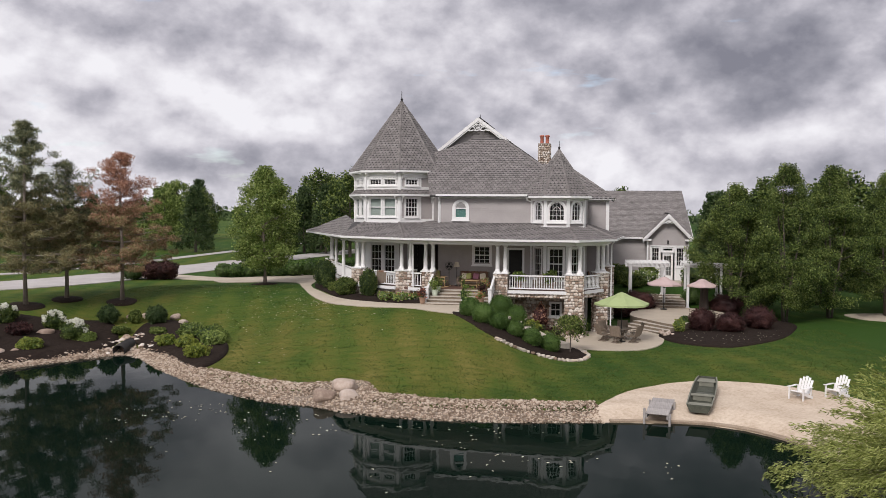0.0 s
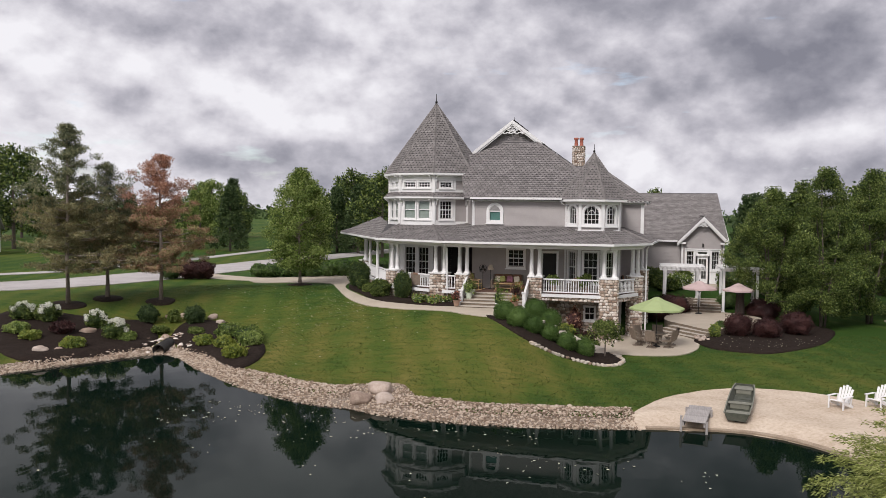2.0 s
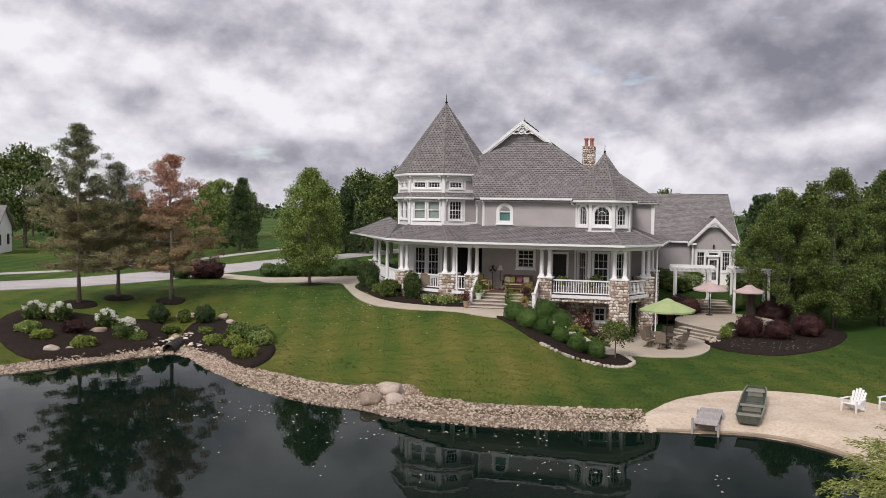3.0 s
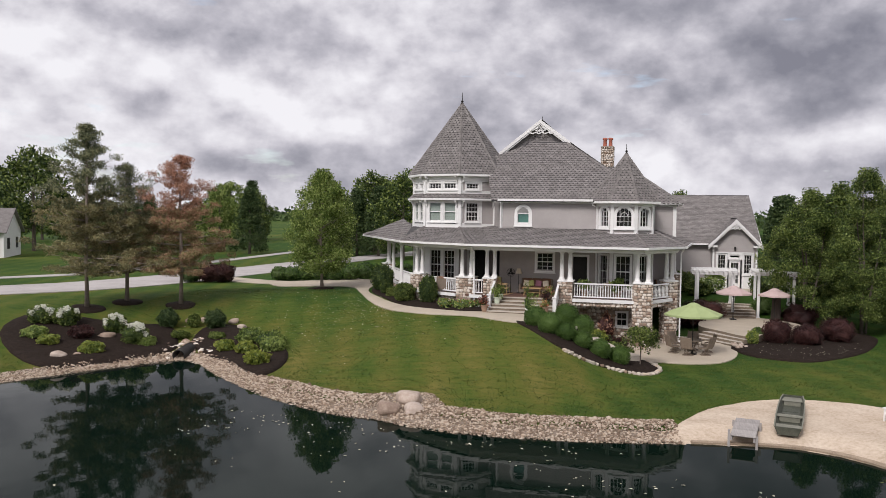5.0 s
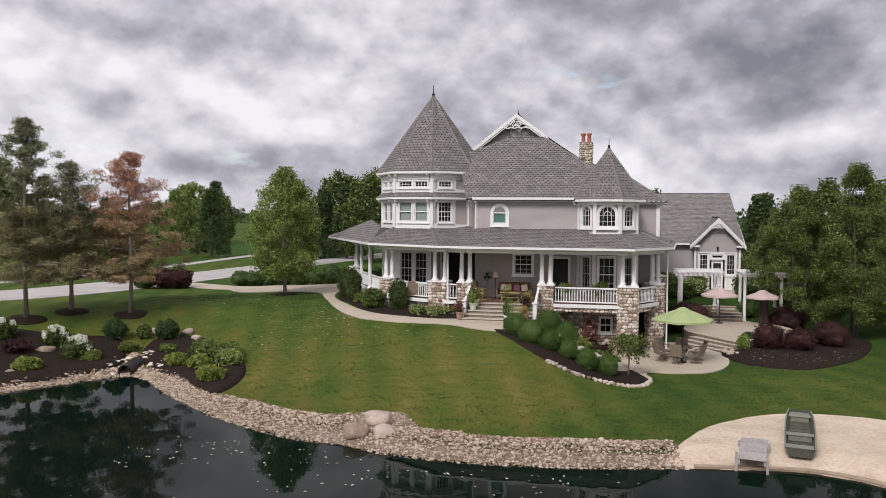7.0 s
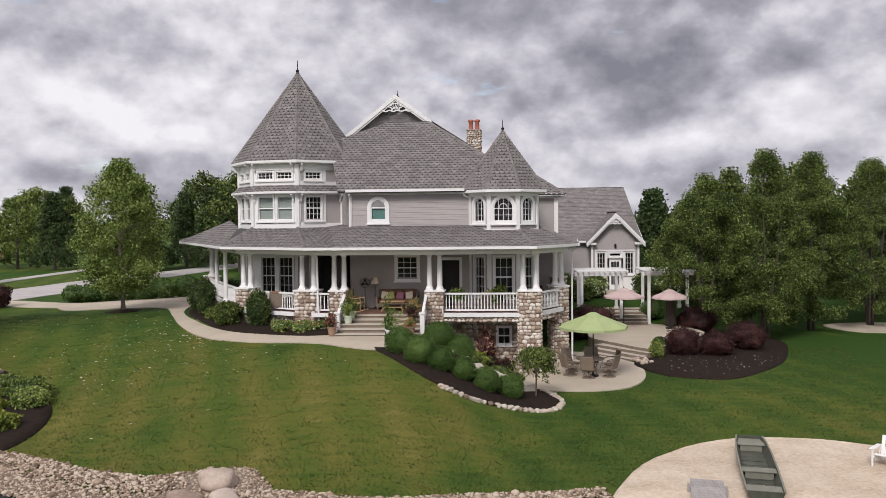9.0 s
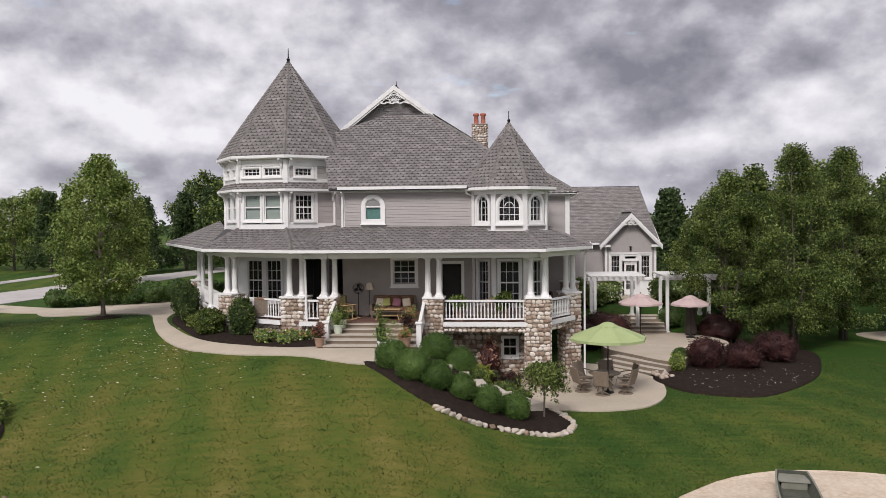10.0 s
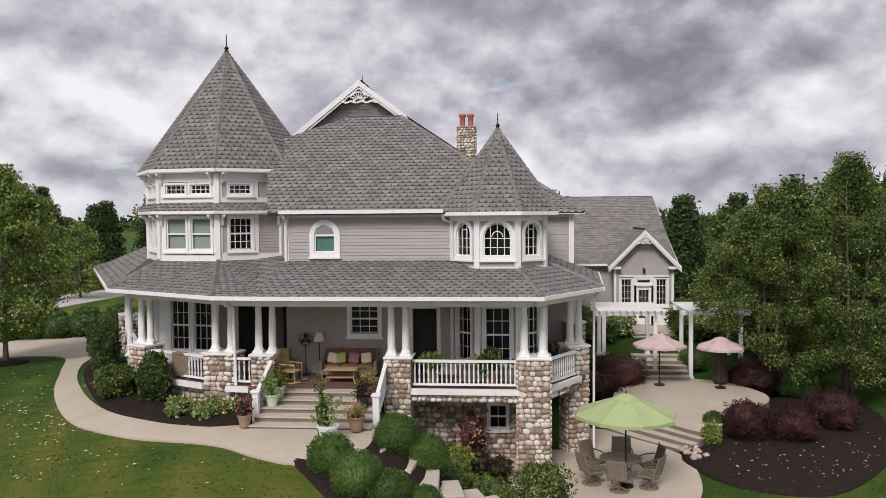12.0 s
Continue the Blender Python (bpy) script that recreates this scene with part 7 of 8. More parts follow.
def umbrella(name, x, y, z, r, h, mat, label, n=8, turn=10):
    t = thing(name, x, y, z, turn, label, "umbrella")
    bm = bmesh.new()
    turned(bm, [(0.24, 0), (0.24, 0.05), (0.06, 0.09), (0.03, 0.2), (0.025, h - 0.1)], 12)
    part("pole", bm, M_METAL_DARK, t, local=True)
    canopy = bmesh.new()
    rim = h - 0.5 * r / 1.45
    rings = [(0.22, h - 0.02), (r * 0.5, h - (h - rim) * 0.42), (r, rim), (r, rim - 0.1)]
    rows = []
    for q, zz in rings:
        row = []
        for i in range(n * 2):
            a = 2 * math.pi * i / (n * 2)
            sag = 1.0 if i % 2 == 0 else math.cos(math.pi / n) * 0.99
            row.append(canopy.verts.new((q * sag * math.cos(a), q * sag * math.sin(a), zz - (0.0 if i % 2 == 0 else 0.025 * q))))
        rows.append(row)
    for a, b in zip(rows, rows[1:]):
        for i in range(n * 2):
            j = (i + 1) % (n * 2)
            canopy.faces.new((a[i], a[j], b[j], b[i]))
    canopy.faces.new(rows[0])
    c = part("canopy", canopy, mat, t, local=True)
    top = bmesh.new()
    turned(top, [(0.42, h - 0.1), (0.2, h + 0.03), (0.03, h + 0.08)], n * 2, cap=False)
    part("vent", top, mat, c, local=True)
    for i in range(n):
        a = 2 * math.pi * i / n
        bm = bmesh.new()
        beam(bm, (0.03 * math.cos(a), 0.03 * math.sin(a), h - 0.05), (r * 0.99 * math.cos(a), r * 0.99 * math.sin(a), rim - 0.015), 0.02, 0.02)
        rib = part("rib", bm, M_METAL_DARK, t, local=True)
        bm = bmesh.new()
        beam(bm, (0.03 * math.cos(a), 0.03 * math.sin(a), h - 0.75), (r * 0.5 * math.cos(a), r * 0.5 * math.sin(a), h - (h - rim) * 0.42 - 0.03), 0.015, 0.015)
        part("strut", bm, M_METAL_DARK, rib, local=True)
    bm = bmesh.new()
    turned(bm, [(0.03, h + 0.05), (0.03, h + 0.13), (0.005, h + 0.16)], 8)
    part("finial", bm, M_METAL_DARK, t, local=True)
    return t


def patio_chair():
    """Swivel sling chair on a round base; it faces -y."""
    t = thing("patio_chair", 0, 0, 0, 0, "brown woven sling patio chair on a swivel base", "chair", "chairs round the patio table")
    bm = bmesh.new()
    turned(bm, [(0.3, 0), (0.3, 0.03), (0.24, 0.05), (0.24, 0.02)], 18)
    turned(bm, [(0.04, 0.02), (0.04, 0.3)], 10)
    for a in (0, 90, 180, 270):
        c, s = math.cos(radians(a)), math.sin(radians(a))
        beam(bm, (0, 0, 0.16), (0.27 * c, 0.27 * s, 0.04), 0.03, 0.03)
    part("swivel_base", bm, M_WICKER, t, local=True)
    bm = bmesh.new()
    box(bm, -0.27, 0.27, -0.27, 0.24, 0.36, 0.42, bevel=0.02)
    part("seat", bm, M_WICKER, t, local=True)
    bm = bmesh.new()
    box(bm, -0.27, 0.27, -0.02, 0.02, 0, 0.62, bevel=0.015)
    part("backrest", bm, M_WICKER, t, m=pose(0, 0.26, 0.4, -14, 0, 0), local=True)
    for s in (-1, 1):
        bm = bmesh.new()
        tube(bm, [(s * 0.3, 0.3, 0.68), (s * 0.32, 0.0, 0.66), (s * 0.31, -0.24, 0.6), (s * 0.28, -0.28, 0.4), (s * 0.2, -0.1, 0.3)], [0.022] * 5, 7)
        part("armrest", bm, M_WICKER, t, local=True)
        bm = bmesh.new()
        tube(bm, [(s * 0.28, 0.22, 0.36), (s * 0.29, 0.34, 0.7), (s * 0.27, 0.42, 1.04)], [0.022] * 3, 7)
        part("back_post", bm, M_WICKER, t, local=True)
    return t


PX, PY, PZ = 10.35, 43.1, ground_z(10.35, 43.1) + 0.05
table = thing("patio_table", PX, PY, PZ, 0, "round brown patio table with a dark umbrella pole", "table")
bm = bmesh.new()
turned(bm, [(0.62, 0.68), (0.64, 0.7), (0.64, 0.72), (0.6, 0.73)], 28)
part("tabletop", bm, M_WICKER, table, local=True)
for i in range(4):
    a = radians(45 + 90 * i)
    bm = bmesh.new()
    tube(bm, [(0.45 * math.cos(a), 0.45 * math.sin(a), 0), (0.3 * math.cos(a), 0.3 * math.sin(a), 0.35), (0.45 * math.cos(a), 0.45 * math.sin(a), 0.69)], [0.025] * 3, 7)
    part("leg", bm, M_WICKER, table, local=True)
first = patio_chair()
for i in range(6):
    a = radians(20 + 60 * i)
    m = pose(PX + 0.98 * math.cos(a), PY + 0.98 * math.sin(a), PZ, 0, 0, math.degrees(a) - 90 + (7 if i % 2 else -9))
    if i == 0:
        first.matrix_basis = m
    else:
        copy_thing(first, m)
umbrella("patio_umbrella", PX + 0.08, PY - 0.5, PZ, 1.55, 2.75, M_CANVAS_G, "open lime-green patio umbrella over the table")
umbrella("patio_umbrella", 13.6, 54.9, 2.28, 1.2, 2.25, M_CANVAS_P, "open faded pink umbrella on the raised patio", turn=25)
umbrella("patio_umbrella", 16.15, 54.4, 2.28, 1.06, 2.2, M_CANVAS_P, "open faded pink umbrella on the raised patio", turn=5)
for x, y, r in ((11.9, 57.6, 60), (12.9, 57.2, 300)):
    copy_thing(first, pose(x, y, ground_z(x, y) + 0.02, 0, 0, r))
# a tall covered heater beside the umbrella
heater = thing("covered_heater", 16.4, 55.4, 2.275, 12, "tall patio heater under a grey-brown fabric cover", "patio heater")
bm = bmesh.new()
turned(bm, [(0.33, 0.1), (0.35, 0.16), (0.3, 0.7), (0.27, 1.3), (0.31, 1.75), (0.2, 1.98), (0.04, 2.03)], 14)
part("cover", bm, material("fabric_cover", [(0.05, 0.04, 0.034), (0.09, 0.07, 0.06)], 0.9, 3.0, bump=0.5, bump_scale=9, axis=(3, 3, 0.5)), heater, local=True, smooth=True)
bm = bmesh.new()
turned(bm, [(0.3, 0), (0.3, 0.1), (0.1, 0.14)], 16)
part("base", bm, M_METAL_DARK, heater, local=True)
bush("red_leaf_shrub", 5.7, 44.5, 0.42, 1.65, 700, 0.13, [(0.8, M_LEAF_RUST), (0.2, M_LEAF_RED)], 590, "thin red-leaved shrub against the basement wall", z=1.75, lumpy=0.35, core=M_LEAF_RED)


def pergola(x0, x1, y0, y1, zt):
    t = thing("pergola", (x0 + x1) / 2, (y0 + y1) / 2, ground_z((x0 + x1) / 2, (y0 + y1) / 2), 0, "white timber pergola with notched rafter ends", "pergola", "pergolas by the garden walk")
    for x in (x0 + 0.25, x1 - 0.25):
        for y in (y0 + 0.5, y1 - 0.5):
            zg = ground_z(x, y)
            part("post", boxes((x - 0.09, x + 0.09, y - 0.09, y + 0.09, zg - 0.2, zt), (x - 0.13, x + 0.13, y - 0.13, y + 0.13, zg, zg + 0.2), bevel=0.01), M_WHITE, t)
    for y in (y0 + 0.42, y0 + 0.58, y1 - 0.58, y1 - 0.42):
        part("beam", boxes((x0 - 0.15, x1 + 0.15, y - 0.025, y + 0.025, zt - 0.18, zt + 0.04)), M_WHITE, t)
    n = int((x1 - x0) / 0.3)
    for i in range(n + 1):
        x = x0 + (x1 - x0) * i / n
        bm = bmesh.new()
        prof = [(y0 - 0.25, zt + 0.05), (y0 - 0.1, zt - 0.06), (y1 + 0.1, zt - 0.06), (y1 + 0.25, zt + 0.05), (y1 + 0.25, zt + 0.12), (y0 - 0.25, zt + 0.12)]
        vs = [[bm.verts.new((xx, y, z)) for y, z in prof] for xx in (x - 0.02, x + 0.02)]
        bm.faces.new(vs[0]), bm.faces.new(vs[1][::-1])
        for k in range(6):
            bm.faces.new((vs[0][k], vs[1][k], vs[1][(k + 1) % 6], vs[0][(k + 1) % 6]))
        part("rafter", bm, M_WHITE, t)
    for k in range(int((y1 - y0) / 0.3) + 2):
        y = y0 - 0.1 + 0.3 * k
        part("slat", boxes((x0 - 0.12, x1 + 0.12, y - 0.02, y + 0.02, zt + 0.122, zt + 0.16)), M_WHITE, t)


pergola(11.1, 14.0, 56.4, 59.6, 5.35), pergola(15.2, 18.0, 56.6, 59.8, 5.35)


# ---- porch furniture ----
def planter(x, y, z, r, h, mat, label, plant, seed, pr=0.3, ph=0.5, leaf=0.1, pot_label=""):
    t = thing("potted_plant", x, y, z, 0, label, "potted plant")
    bm = bmesh.new()
    turned(bm, [(r * 0.7, 0), (r * 0.98, h * 0.85), (r * 1.12, h * 0.88), (r * 1.12, h), (r * 0.95, h), (r * 0.9, h * 0.9)], 18)
    part("pot", bm, mat, t, pot_label, local=True, smooth=False)
    rs = np.random.default_rng(seed)
    pts = [(rs.normal(0, pr * 0.5), rs.normal(0, pr * 0.5), h + ph * rs.uniform(0.05, 1)) for _ in range(30)]
    bm = bmesh.new()
    for p in pts[::2]:
        tube(bm, [(0, 0, h * 0.85), p], [0.012, 0.004], 4)
    part("stem", bm, M_LEAF_D, t, local=True)
    part("foliage", leaf_mesh("foliage", [leaves(pts, int(420 * w), 0.07, leaf, rs, 0.4, 0.3) for w, _ in plant], [m for _, m in plant]), None, t, local=True)


planter(-0.85, 41.25, 3.78, 0.2, 0.36, M_POTT, "tan pot with a red-leaved plant at the foot of the steps", [(1, M_LEAF_RED), (0.4, M_FLOWER)], 1, 0.35, 0.45)
planter(-0.35, 42.35, 4.14, 0.2, 0.36, M_POT, "pale green pot with a leafy plant on the steps", [(1, M_LEAF_L)], 2, 0.3, 0.5)
planter(-0.3, 42.9, 4.3, 0.19, 0.34, M_POT, "pale green pot with a trailing plant on the steps", [(1, M_LEAF)], 3, 0.3, 0.5)
planter(1.95, 40.0, 3.78, 0.28, 0.42, M_WHITE, "wide white pot with a tall trailing plant on the path", [(1.2, M_LEAF_L)], 4, 0.36, 0.75)
planter(1.75, 40.15, 3.78, 0.16, 0.9, M_LEAF_D, "slim dark planter with a spiky climber", [(0.4, M_LEAF)], 5, 0.12, 0.9)
planter(2.55, 41.0, 3.78, 0.24, 0.42, M_POTT, "tan terracotta pot with yellow-orange flowers", [(0.7, M_LEAF_L), (0.4, M_FLOWER)], 6, 0.3, 0.35)
planter(2.5, 42.3, 4.14, 0.2, 0.34, M_DARK, "dark pot with red foliage on the steps", [(1, M_LEAF_RED)], 7, 0.28, 0.4)
planter(2.5, 43.0, 4.3, 0.2, 0.36, M_POTT, "tan pot with leafy orange flowers on the steps", [(1, M_LEAF_L), (0.5, M_FLOWER)], 8, 0.3, 0.5)
planter(6.35, 44.3, FLOOR, 0.24, 0.5, M_POTT, "large green fern in a pot behind the porch rail", [(2, M_LEAF)], 9, 0.5, 0.6, 0.2)
planter(4.45, 44.2, FLOOR, 0.22, 0.5, M_POTT, "leafy fern in a pot behind the porch rail", [(1.5, M_LEAF_L)], 10, 0.4, 0.5, 0.16)


def lounge(name, x, y, w, turn, label, frame_mat, seat_mat, pillows=()):
    t = thing(name, x, y, FLOOR, turn, label, "sofa" if w > 1 else "chair")
    part("base", boxes((-w / 2, w / 2, -0.4, 0.38, 0.12, 0.3), bevel=0.02), frame_mat, t, local=True)
    n = max(1, round(w / 0.62))
    for i in range(n):
        cx = -w / 2 + 0.1 + (w - 0.2) * (i + 0.5) / n
        part("seat_cushion", cushion((w - 0.22) / n, 0.66, 0.16), seat_mat, t, m=pose(cx, -0.03, 0.3), local=True)
        part("back_cushion", cushion((w - 0.22) / n, 0.16, 0.5), seat_mat, t, m=pose(cx, 0.24, 0.44, -12, 0, 0), local=True)
    for s in (-1, 1):
        part("arm", boxes((s * w / 2 - 0.07, s * w / 2 + 0.07, -0.4, 0.38, 0.12, 0.6), bevel=0.04), frame_mat, t, local=True)
    part("back_frame", boxes((-w / 2, w / 2, 0.32, 0.4, 0.2, 0.92), bevel=0.03), frame_mat, t, local=True)
    for sx in (-1, 1):
        for sy in (-0.35, 0.33):
            part("leg", boxes((sx * (w / 2 - 0.05) - 0.03, sx * (w / 2 - 0.05) + 0.03, sy - 0.03, sy + 0.03, 0, 0.13)), frame_mat, t, local=True)
    for i, (px, mat, nm) in enumerate(pillows):
        p = part("throw_pillow", cushion(0.36, 0.12, 0.36), mat, None, m=WORLD_OF[t] @ pose(px, -0.02, 0.47, -16, 8 * (-1) ** i, 0))
        tagged(p, nm + " throw pillow on the porch sofa", "pillow")
    return t


lounge("sofa", 1.45, 45.45, 1.9, 0, "brown cushioned wicker sofa against the porch wall", M_WICKER, M_CUSHION, ((-0.62, M_CREAM, "round cream"), (-0.3, M_OLIVE, "olive"), (0.12, M_ROSE, "rose"), (0.6, M_CREAM, "cream")))
lounge("armchair", -0.85, 45.35, 0.8, 35, "dark wicker armchair with a lime cushion", M_WICKER, M_OLIVE)
lounge("armchair", -4.2, 45.1, 0.7, 165, "brown wicker porch armchair behind the rail", M_WICKER, M_CUSHION)
lounge("armchair", 5.75, 44.5, 0.75, 200, "red-brown wicker armchair behind the rail", M_WICKER, M_CUSHION)
lounge("armchair", 8.75, 47.6, 0.8, 90, "dark wicker armchair on the side porch", M_DARK, M_CUSHION)
ct = thing("coffee_table", 1.35, 44.55, FLOOR, 0, "light rattan coffee table with a lower shelf", "table")
part("tabletop", boxes((-0.55, 0.55, -0.28, 0.28, 0.42, 0.46), bevel=0.012), M_RATTAN, ct, local=True)
part("shelf", boxes((-0.45, 0.45, -0.2, 0.2, 0.16, 0.18)), M_RATTAN, ct, local=True)
for sx in (-1, 1):
    for sy in (-1, 1):
        bm = bmesh.new()
        tube(bm, [(sx * 0.5, sy * 0.24, 0), (sx * 0.44, sy * 0.2, 0.2), (sx * 0.48, sy * 0.23, 0.43)], [0.022] * 3, 7)
        part("leg", bm, M_RATTAN, ct, local=True)
rk = thing("rocking_chair", -0.35, 44.35, FLOOR, 80, "light rattan rocking chair on the porch", "chair")
for s in (-1, 1):
    bm = bmesh.new()
    tube(bm, [(s * 0.27, -0.5, 0.1), (s * 0.27, -0.2, 0.03), (s * 0.27, 0.2, 0.03), (s * 0.27, 0.55, 0.12)], [0.02] * 4, 7)
    part("rocker", bm, M_RATTAN, rk, local=True)
    bm = bmesh.new()
    tube(bm, [(s * 0.27, -0.3, 0.05), (s * 0.28, -0.3, 0.62), (s * 0.28, 0.25, 0.66)], [0.02] * 3, 7)
    part("arm", bm, M_RATTAN, rk, local=True)
    bm = bmesh.new()
    tube(bm, [(s * 0.25, 0.15, 0.05), (s * 0.25, 0.25, 0.45), (s * 0.24, 0.48, 1.1)], [0.022] * 3, 7)
    part("back_post", bm, M_RATTAN, rk, local=True)
part("seat", boxes((-0.26, 0.26, -0.3, 0.25, 0.38, 0.42), bevel=0.015), M_RATTAN, rk, local=True)
for i in range(6):
    z = 0.52 + 0.1 * i
    part("back_slat", boxes((-0.24, 0.24, 0.235 + 0.035 * i, 0.255 + 0.035 * i, z, z + 0.05)), M_RATTAN, rk, local=True)
lamp = thing("floor_lamp", 0.35, 45.6, FLOOR, 0, "floor lamp with a cream shade and dark pole", "lamp")
bm = bmesh.new()
turned(bm, [(0.15, 0), (0.15, 0.03), (0.02, 0.06), (0.015, 1.3)], 12)
part("pole", bm, M_METAL_DARK, lamp, local=True)
bm = bmesh.new()
turned(bm, [(0.2, 1.2), (0.11, 1.5)], 18, cap=False)
part("shade", bm, M_CREAM, lamp, local=True, smooth=True)
fan = thing("pedestal_fan", -0.15, 45.65, FLOOR, 0, "dark round pedestal fan at rest", "fan")
bm = bmesh.new()
turned(bm, [(0.18, 0), (0.18, 0.03), (0.02, 0.06), (0.015, 1.1)], 12)
part("stand", bm, M_METAL_DARK, fan, local=True)
for r, y in ((0.1, -0.07), (0.17, -0.07), (0.24, -0.07), (0.24, 0.07)):
    bm = bmesh.new()
    k = 20
    for i in range(k):
        a, b = 2 * math.pi * i / k, 2 * math.pi * (i + 1) / k
        for _ in (0,):
            beam(bm, (r * math.cos(a), y, 1.25 + r * math.sin(a)), (r * math.cos(b), y, 1.25 + r * math.sin(b)), 0.012, 0.012)
    part("guard", bm, M_METAL_DARK, fan, local=True)
for i in range(3):
    bm = bmesh.new()
    box(bm, -0.06, 0.06, -0.01, 0.01, 0.03, 0.2)
    part("blade", bm, M_DARK, fan, m=pose(0, 0, 1.25, 0, 120 * i, 0) @ pose(0, 0, 0, 0, 0, 25), local=True)

# ---- beach things ----
def adirondack(x, y, z, turn):
    t = thing("adirondack_chair", x, y, z, turn, "white slatted Adirondack chair on the sand", "chair", "chairs on the beach")
    t.scale = (0.93, 0.93, 0.93)
    for i in range(5):
        w, hh = 0.106, 0.78 - 0.05 * abs(i - 2) ** 1.6
        part("back_slat", boxes((-w / 2, w / 2, -0.012, 0.012, 0, hh), bevel=0.008), M_WHITE, t, m=pose((i - 2) * 0.11, 0.25, 0.24, -24, (i - 2) * 2.0, 0), local=True)
    for i in range(5):
        part("seat_slat", boxes((-0.28, 0.28, -0.045, 0.045, 0, 0.02)), M_WHITE, t, m=pose(0, -0.27 + 0.11 * i, 0.37 - 0.032 * i, 14, 0, 0), local=True)
    for s in (-1, 1):
        part("armrest", boxes((s * 0.34 - 0.07, s * 0.34 + 0.07, -0.4, 0.32, 0.54, 0.565), bevel=0.01), M_WHITE, t, local=True)
        part("front_leg", boxes((s * 0.32 - 0.02, s * 0.32 + 0.02, -0.36, -0.27, 0, 0.54)), M_WHITE, t, local=True)
        bm = bmesh.new()
        beam(bm, (s * 0.29, -0.32, 0.34), (s * 0.29, 0.5, 0.05), 0.025, 0.12)
        part("side_rail", bm, M_WHITE, t, local=True)
        bm = bmesh.new()
        beam(bm, (s * 0.31, 0.28, 0.1), (s * 0.31, 0.36, 0.56), 0.025, 0.07)
        part("back_leg", bm, M_WHITE, t, local=True)


adirondack(17.25, 30.5, ground_z(17.25, 30.5) + 0.08, -42), adirondack(18.75, 31.0, ground_z(18.75, 31.0) + 0.08, -45)


def jon_boat(x, y, z, turn, tilt):
    """A flat-bottomed boat 4 m long, drawn up on the sand, bow uphill (+y)."""
    t = thing("jon_boat", x, y, z, turn, "olive-drab flat-bottomed rowing boat drawn up on the sand", "boat")
    t.matrix_basis = pose(x, y, z, tilt, 0, turn)
    WORLD_OF[t] = t.matrix_basis.copy()
    t.scale = (0.9, 1, 0.66)
    L = 4.05
    sec = [(-L / 2, 0.37, 0.5, 0.44), (-0.6, 0.39, 0.53, 0.42), (0.8, 0.38, 0.52, 0.43), (1.6, 0.34, 0.47, 0.46), (L / 2, 0.28, 0.4, 0.5)]
    bm = bmesh.new()
    out, inn = [], []
    for i, (yy, b, g, h) in enumerate(sec):
        z0 = 0.0 if i < 3 else (0.05 if i == 3 else 0.2)
        out.append([bm.verts.new(p) for p in ((-g, yy, h), (-b, yy, z0), (b, yy, z0), (g, yy, h))])
        inn.append([bm.verts.new(p) for p in ((-g + 0.025, yy, h), (-b + 0.02, yy, z0 + 0.025), (b - 0.02, yy, z0 + 0.025), (g - 0.025, yy, h))])
    for k in range(len(sec) - 1):
        for i in range(3):
            bm.faces.new((out[k][i], out[k][i + 1], out[k + 1][i + 1], out[k + 1][i]))
            bm.faces.new((inn[k][i + 1], inn[k][i], inn[k + 1][i], inn[k + 1][i + 1]))
        for i in (0, 3):
            bm.faces.new((out[k][i], out[k + 1][i], inn[k + 1][i], inn[k][i]))
    part("hull", bm, M_BOAT, t, local=True)
    for yy, g, b, h, z0, nm in ((-L / 2, 0.5, 0.37, 0.44, 0.0, "transom"), (L / 2, 0.4, 0.28, 0.5, 0.2, "bow_plate")):
        bm = bmesh.new()
        s = 1 if yy < 0 else -1
        vs = [[bm.verts.new((xx, q, zz)) for xx, zz in ((-g, h), (-b, z0), (b, z0), (g, h))] for q in (yy, yy + 0.035 * s)]
        bm.faces.new(vs[0]), bm.faces.new(vs[1][::-1])
        for i in range(4):
            bm.faces.new((vs[0][i], vs[1][i], vs[1][(i + 1) % 4], vs[0][(i + 1) % 4]))
        part(nm, bm, M_BOAT, t, local=True)
    for yy, g, dd in ((-1.7, 0.48, 0.36), (-0.45, 0.49, 0.3), (1.75, 0.41, 0.6)):
        part("bench", boxes((-g, g, yy - dd / 2, yy + dd / 2, 0.34, 0.37), (-g * 0.82, g * 0.82, yy - dd / 2 + 0.03, yy + dd / 2 - 0.03, 0.04, 0.34)), M_SEATW, t, local=True)
    for s in (-1, 1):
        bm = bmesh.new()
        for (y0, _, g0, h0), (y1, _, g1, h1) in zip(sec, sec[1:]):
            beam(bm, (s * g0, y0, h0), (s * g1, y1, h1), 0.05, 0.035)
        part("gunwale", bm, M_SEATW, t, local=True)
    for i in range(9):
        part("floor_rib", boxes((-0.35, 0.35, -1.5 + 0.32 * i, -1.46 + 0.32 * i, 0.025, 0.05)), M_BOAT, t, local=True)


BOW, STERN = ground_z(13.65, 32.0), ground_z(12.95, 27.3)
jon_boat(13.42, 29.7, (BOW + STERN) / 2 + 0.3, -11, math.degrees(math.atan2(BOW - STERN, 4.7)))


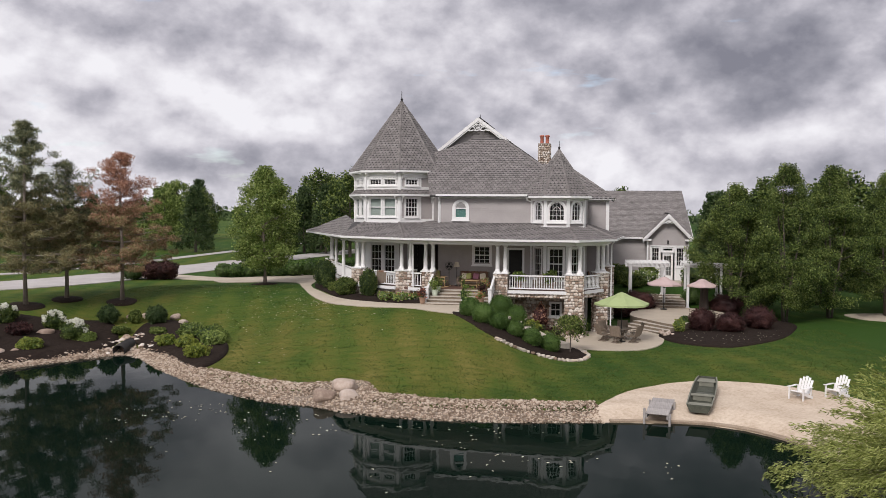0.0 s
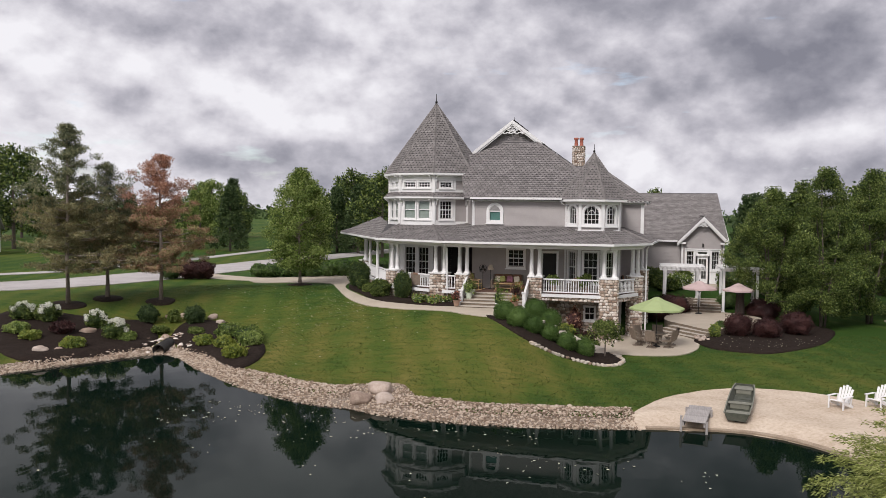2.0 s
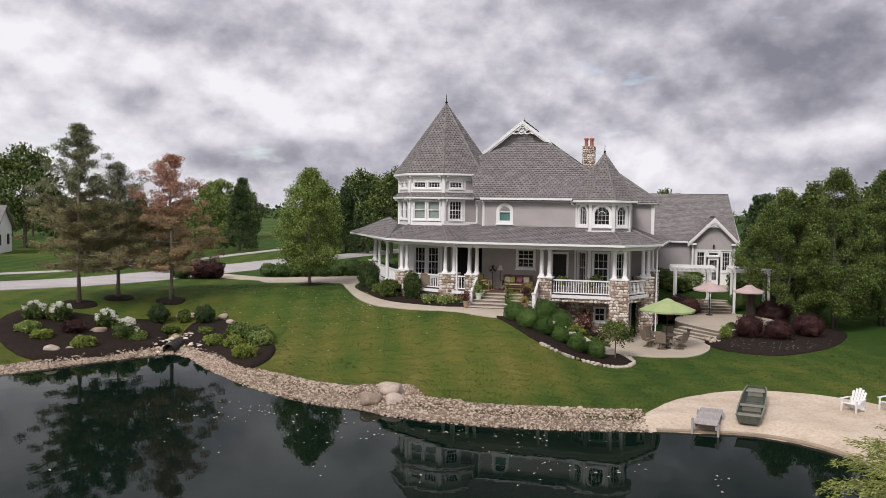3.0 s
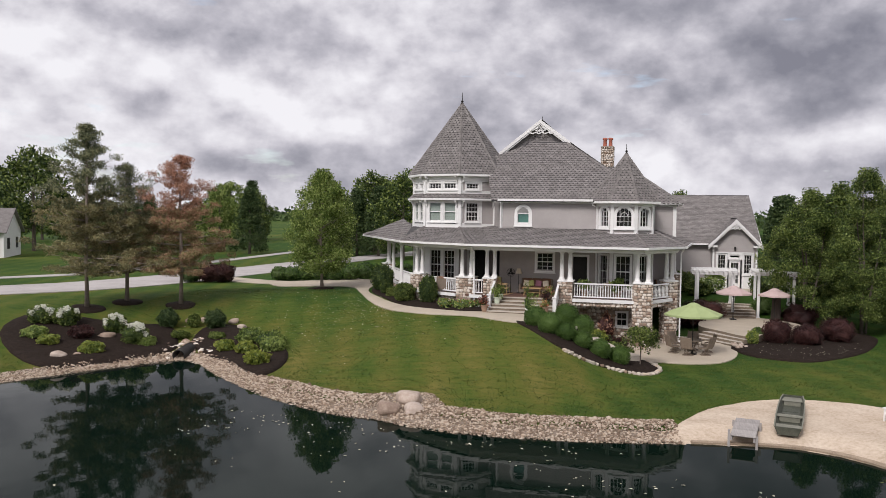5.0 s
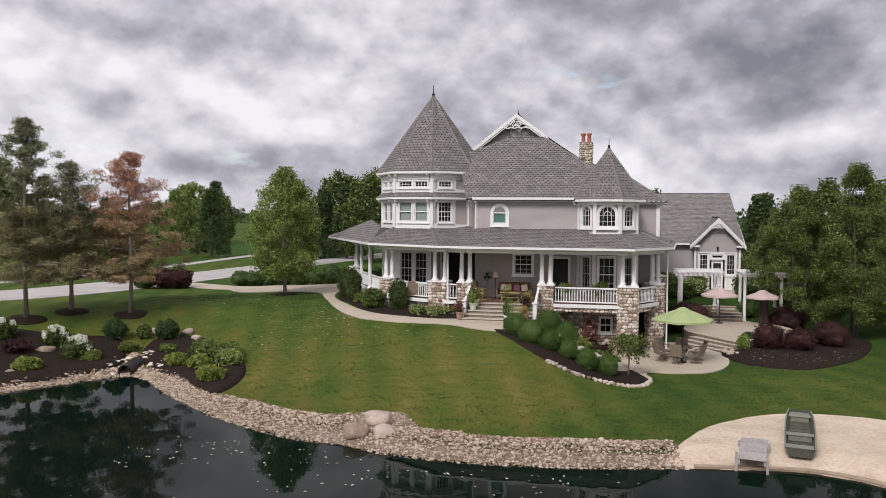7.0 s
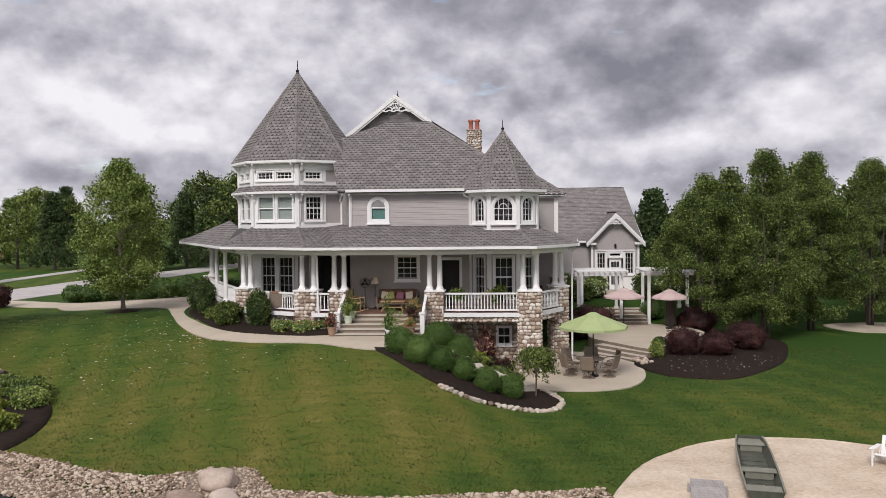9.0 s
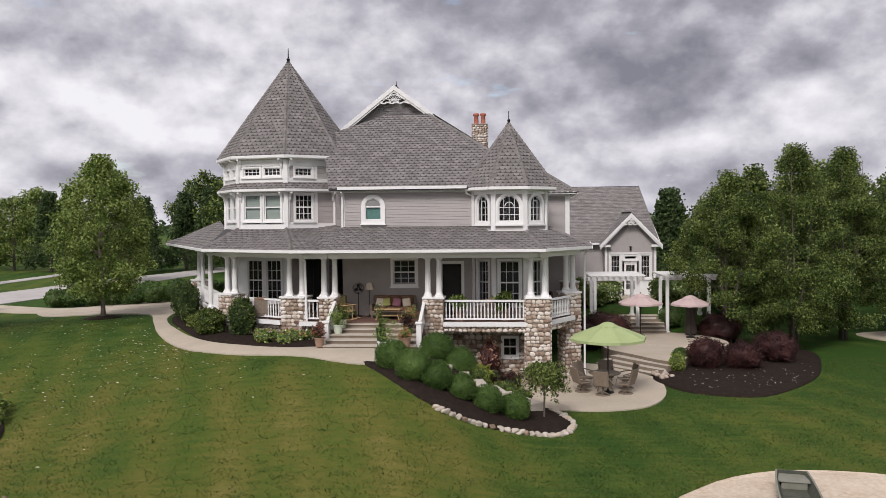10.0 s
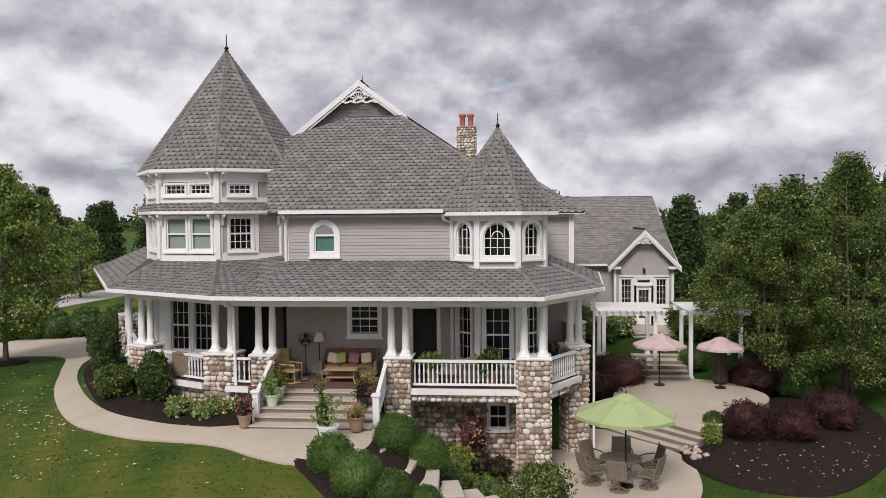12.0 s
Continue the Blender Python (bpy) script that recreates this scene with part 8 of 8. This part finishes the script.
def dock(x, y, z, turn):
    t = thing("boat_dock", x, y, z, turn, "short grey weathered plank dock on posts over the water", "dock")
    n = 12
    for i in range(n):
        yy = -1.0 + 2.0 * i / n
        part("plank", boxes((-0.42, 0.42, 0.0, 2.0 / n - 0.012, 0, 0.035), bevel=0.006), M_GREYWOOD, t, m=pose(0, yy, 0.4 + 0.013 * i, 4.5, 0, 0), local=True)
    for s in (-1, 1):
        part("stringer", boxes((s * 0.38 - 0.03, s * 0.38 + 0.03, -1.0, 0.8, 0.24, 0.38)), M_GREYWOOD, t, local=True)
        for yy in (-0.95, 0.5):
            part("dock_post", boxes((s * 0.46 - 0.04, s * 0.46 + 0.04, yy - 0.04, yy + 0.04, -1.2, 0.6 if (s < 0 or yy > 0) else 0.46)), M_GREYWOOD, t, local=True)


dock(11.62, 27.7, WATER, -11)

# ---- small scattered things ----
def scatter(name, n, place, size, mat, label, category, seed, lift):
    rs = np.random.default_rng(seed)
    V, Fc = [], []
    while len(Fc) < n:
        p = place(rs)
        if p is None:
            continue
        x, y, z = p
        a, s = rs.uniform(0, 6.28), size * rs.uniform(0.5, 1.3)
        c, d = math.cos(a) * s, math.sin(a) * s
        k = len(V)
        V += [(x - c, y - d, z + lift), (x + d * 0.6, y - c * 0.6, z + lift + s * 0.35), (x + c, y + d, z + lift + s * 0.15), (x - d * 0.6, y + c * 0.6, z + lift + s * 0.25)]
        Fc.append((k, k + 1, k + 2, k + 3))
    tagged(part(name, (V, Fc), mat, None), label, category, kind="stuff")


def on_lawn(rs):
    x, y = rs.normal(-8.5, 4.5), rs.normal(43.5, 4.0)
    if inside(BED_PORCH, x, y) or inside(WALKWAY, x, y) or y > 53 or shore_far(x, y) < 3 or x > 1.5 or (y > 44 and x > -8):
        return None
    return x, y, ground_z(x, y)


def on_bed(rs):
    x, y = rs.normal(17, 2.4), rs.normal(45.4, 1.6)
    return (x, y, ground_z(x, y) + 0.16) if inside(BED_EAST, x, y) else None


def on_water(rs):
    x, y = rs.uniform(-9, 12), 26.3 - abs(rs.normal(0, 3.2))
    if shore_far(x, y) > -0.2 or noise.noise((x * 0.25, y * 0.4, 2)) < 0.0:
        return None
    return x, y, WATER


scatter("fallen_leaves", 420, on_lawn, 0.06, M_LEAFLET, "pale fallen leaves scattered on the lawn", "leaves", 61, 0.02)
scatter("fallen_leaves", 80, on_bed, 0.05, M_LEAFLET, "pale fallen leaves on the mulch bed", "leaves", 62, 0.02)
scatter("floating_leaves", 170, on_water, 0.055, M_LEAFLET, "pale leaves floating on the pond", "leaves", 63, 0.004)

# grass blades over the nearer lawn
def lawn_blades(n):
    rs = np.random.default_rng(91)
    taken = (BED_PORCH, WALKWAY, BED_BOX, PATIO, BED_EAST, BEACH, BED_MID, BED_WEST)
    P = []
    while len(P) < n:
        x, y = rs.uniform(-24, 24), 27 + 24 * rs.uniform(0, 1) ** 1.4
        if y > 45 and -12 < x < 13 or any(inside(b, x, y) for b in taken):
            continue
        d = shore_far(x, y)
        if d > width_at(x) * 0.9:
            P.append((x, y, ground_z(x, y, d)))
    p = np.array(P)
    clump = rs.integers(5, 9, 1)[0]
    p = np.repeat(p, clump, 0) + np.c_[rs.normal(0, 0.14, (n * clump, 2)), np.zeros(n * clump)]
    m = len(p)
    a = rs.uniform(0, 6.28, m)
    side = np.c_[np.cos(a), np.sin(a), np.zeros(m)] * rs.uniform(0.012, 0.022, (m, 1))
    tip = np.c_[rs.normal(0, 0.035, (m, 2)), rs.uniform(0.02, 0.05, m)]
    v = np.stack([p - side, p + side, p + tip + side * 0.3, p + tip - side * 0.3], 1).reshape(-1, 3)
    f = np.arange(4 * m).reshape(m, 4)
    tagged(part("grass", leaf_mesh("grass", [(v, f)], [M_BLADE]), None, None), "short mown grass blades of the lawn", "grass", kind="stuff")


lawn_blades(15000)

# sandy play area under the far trees
draped("play_area", smooth_loop([(26.8, 59.6), (27.6, 56.6), (31.5, 56.2), (33, 58.5), (30.5, 60.8)], 4), M_CONCRETE, 0.05, 0.8, label="pale sandy play area on the east lawn", category="play area")

# distant house beyond the street
fh = thing("distant_house", -72, 76, ground_z(-72, 76), 30, "white distant house with a grey gabled roof", "house")
bm = bmesh.new()
box(bm, -5, 5, -4, 4, 0, 3.2)
part("wall", bm, M_WHITE, fh, local=True)
bm = bmesh.new()
for s in (-1, 1):
    slab(bm, [(-5.4, s * 4.5, 3.0), (5.4, s * 4.5, 3.0), (5.4, 0, 5.9), (-5.4, 0, 5.9)], 0.12)
part("roof", bm, M_SHINGLE, fh, local=True)
for xx in (-5, 4.9):
    bm = bmesh.new()
    v = [bm.verts.new(p) for p in ((xx, -4, 3.2), (xx, 4, 3.2), (xx, 0, 5.8), (xx + 0.1, -4, 3.2), (xx + 0.1, 4, 3.2), (xx + 0.1, 0, 5.8))]
    bm.faces.new(v[:3]), bm.faces.new(v[3:][::-1])
    for i in range(3):
        bm.faces.new((v[i], v[i + 3], v[(i + 1) % 3 + 3], v[(i + 1) % 3]))
    part("gable", bm, M_WHITE, fh, local=True)
for xx in (-3.2, 0, 3.2):
    part("window", boxes((xx - 0.5, xx + 0.5, -4.06, -4.0, 1.0, 2.3)), M_DARK, fh, local=True)
for yy in (-2, 2):
    part("window", boxes((5.0, 5.06, yy - 0.5, yy + 0.5, 1.0, 2.3)), M_DARK, fh, local=True)
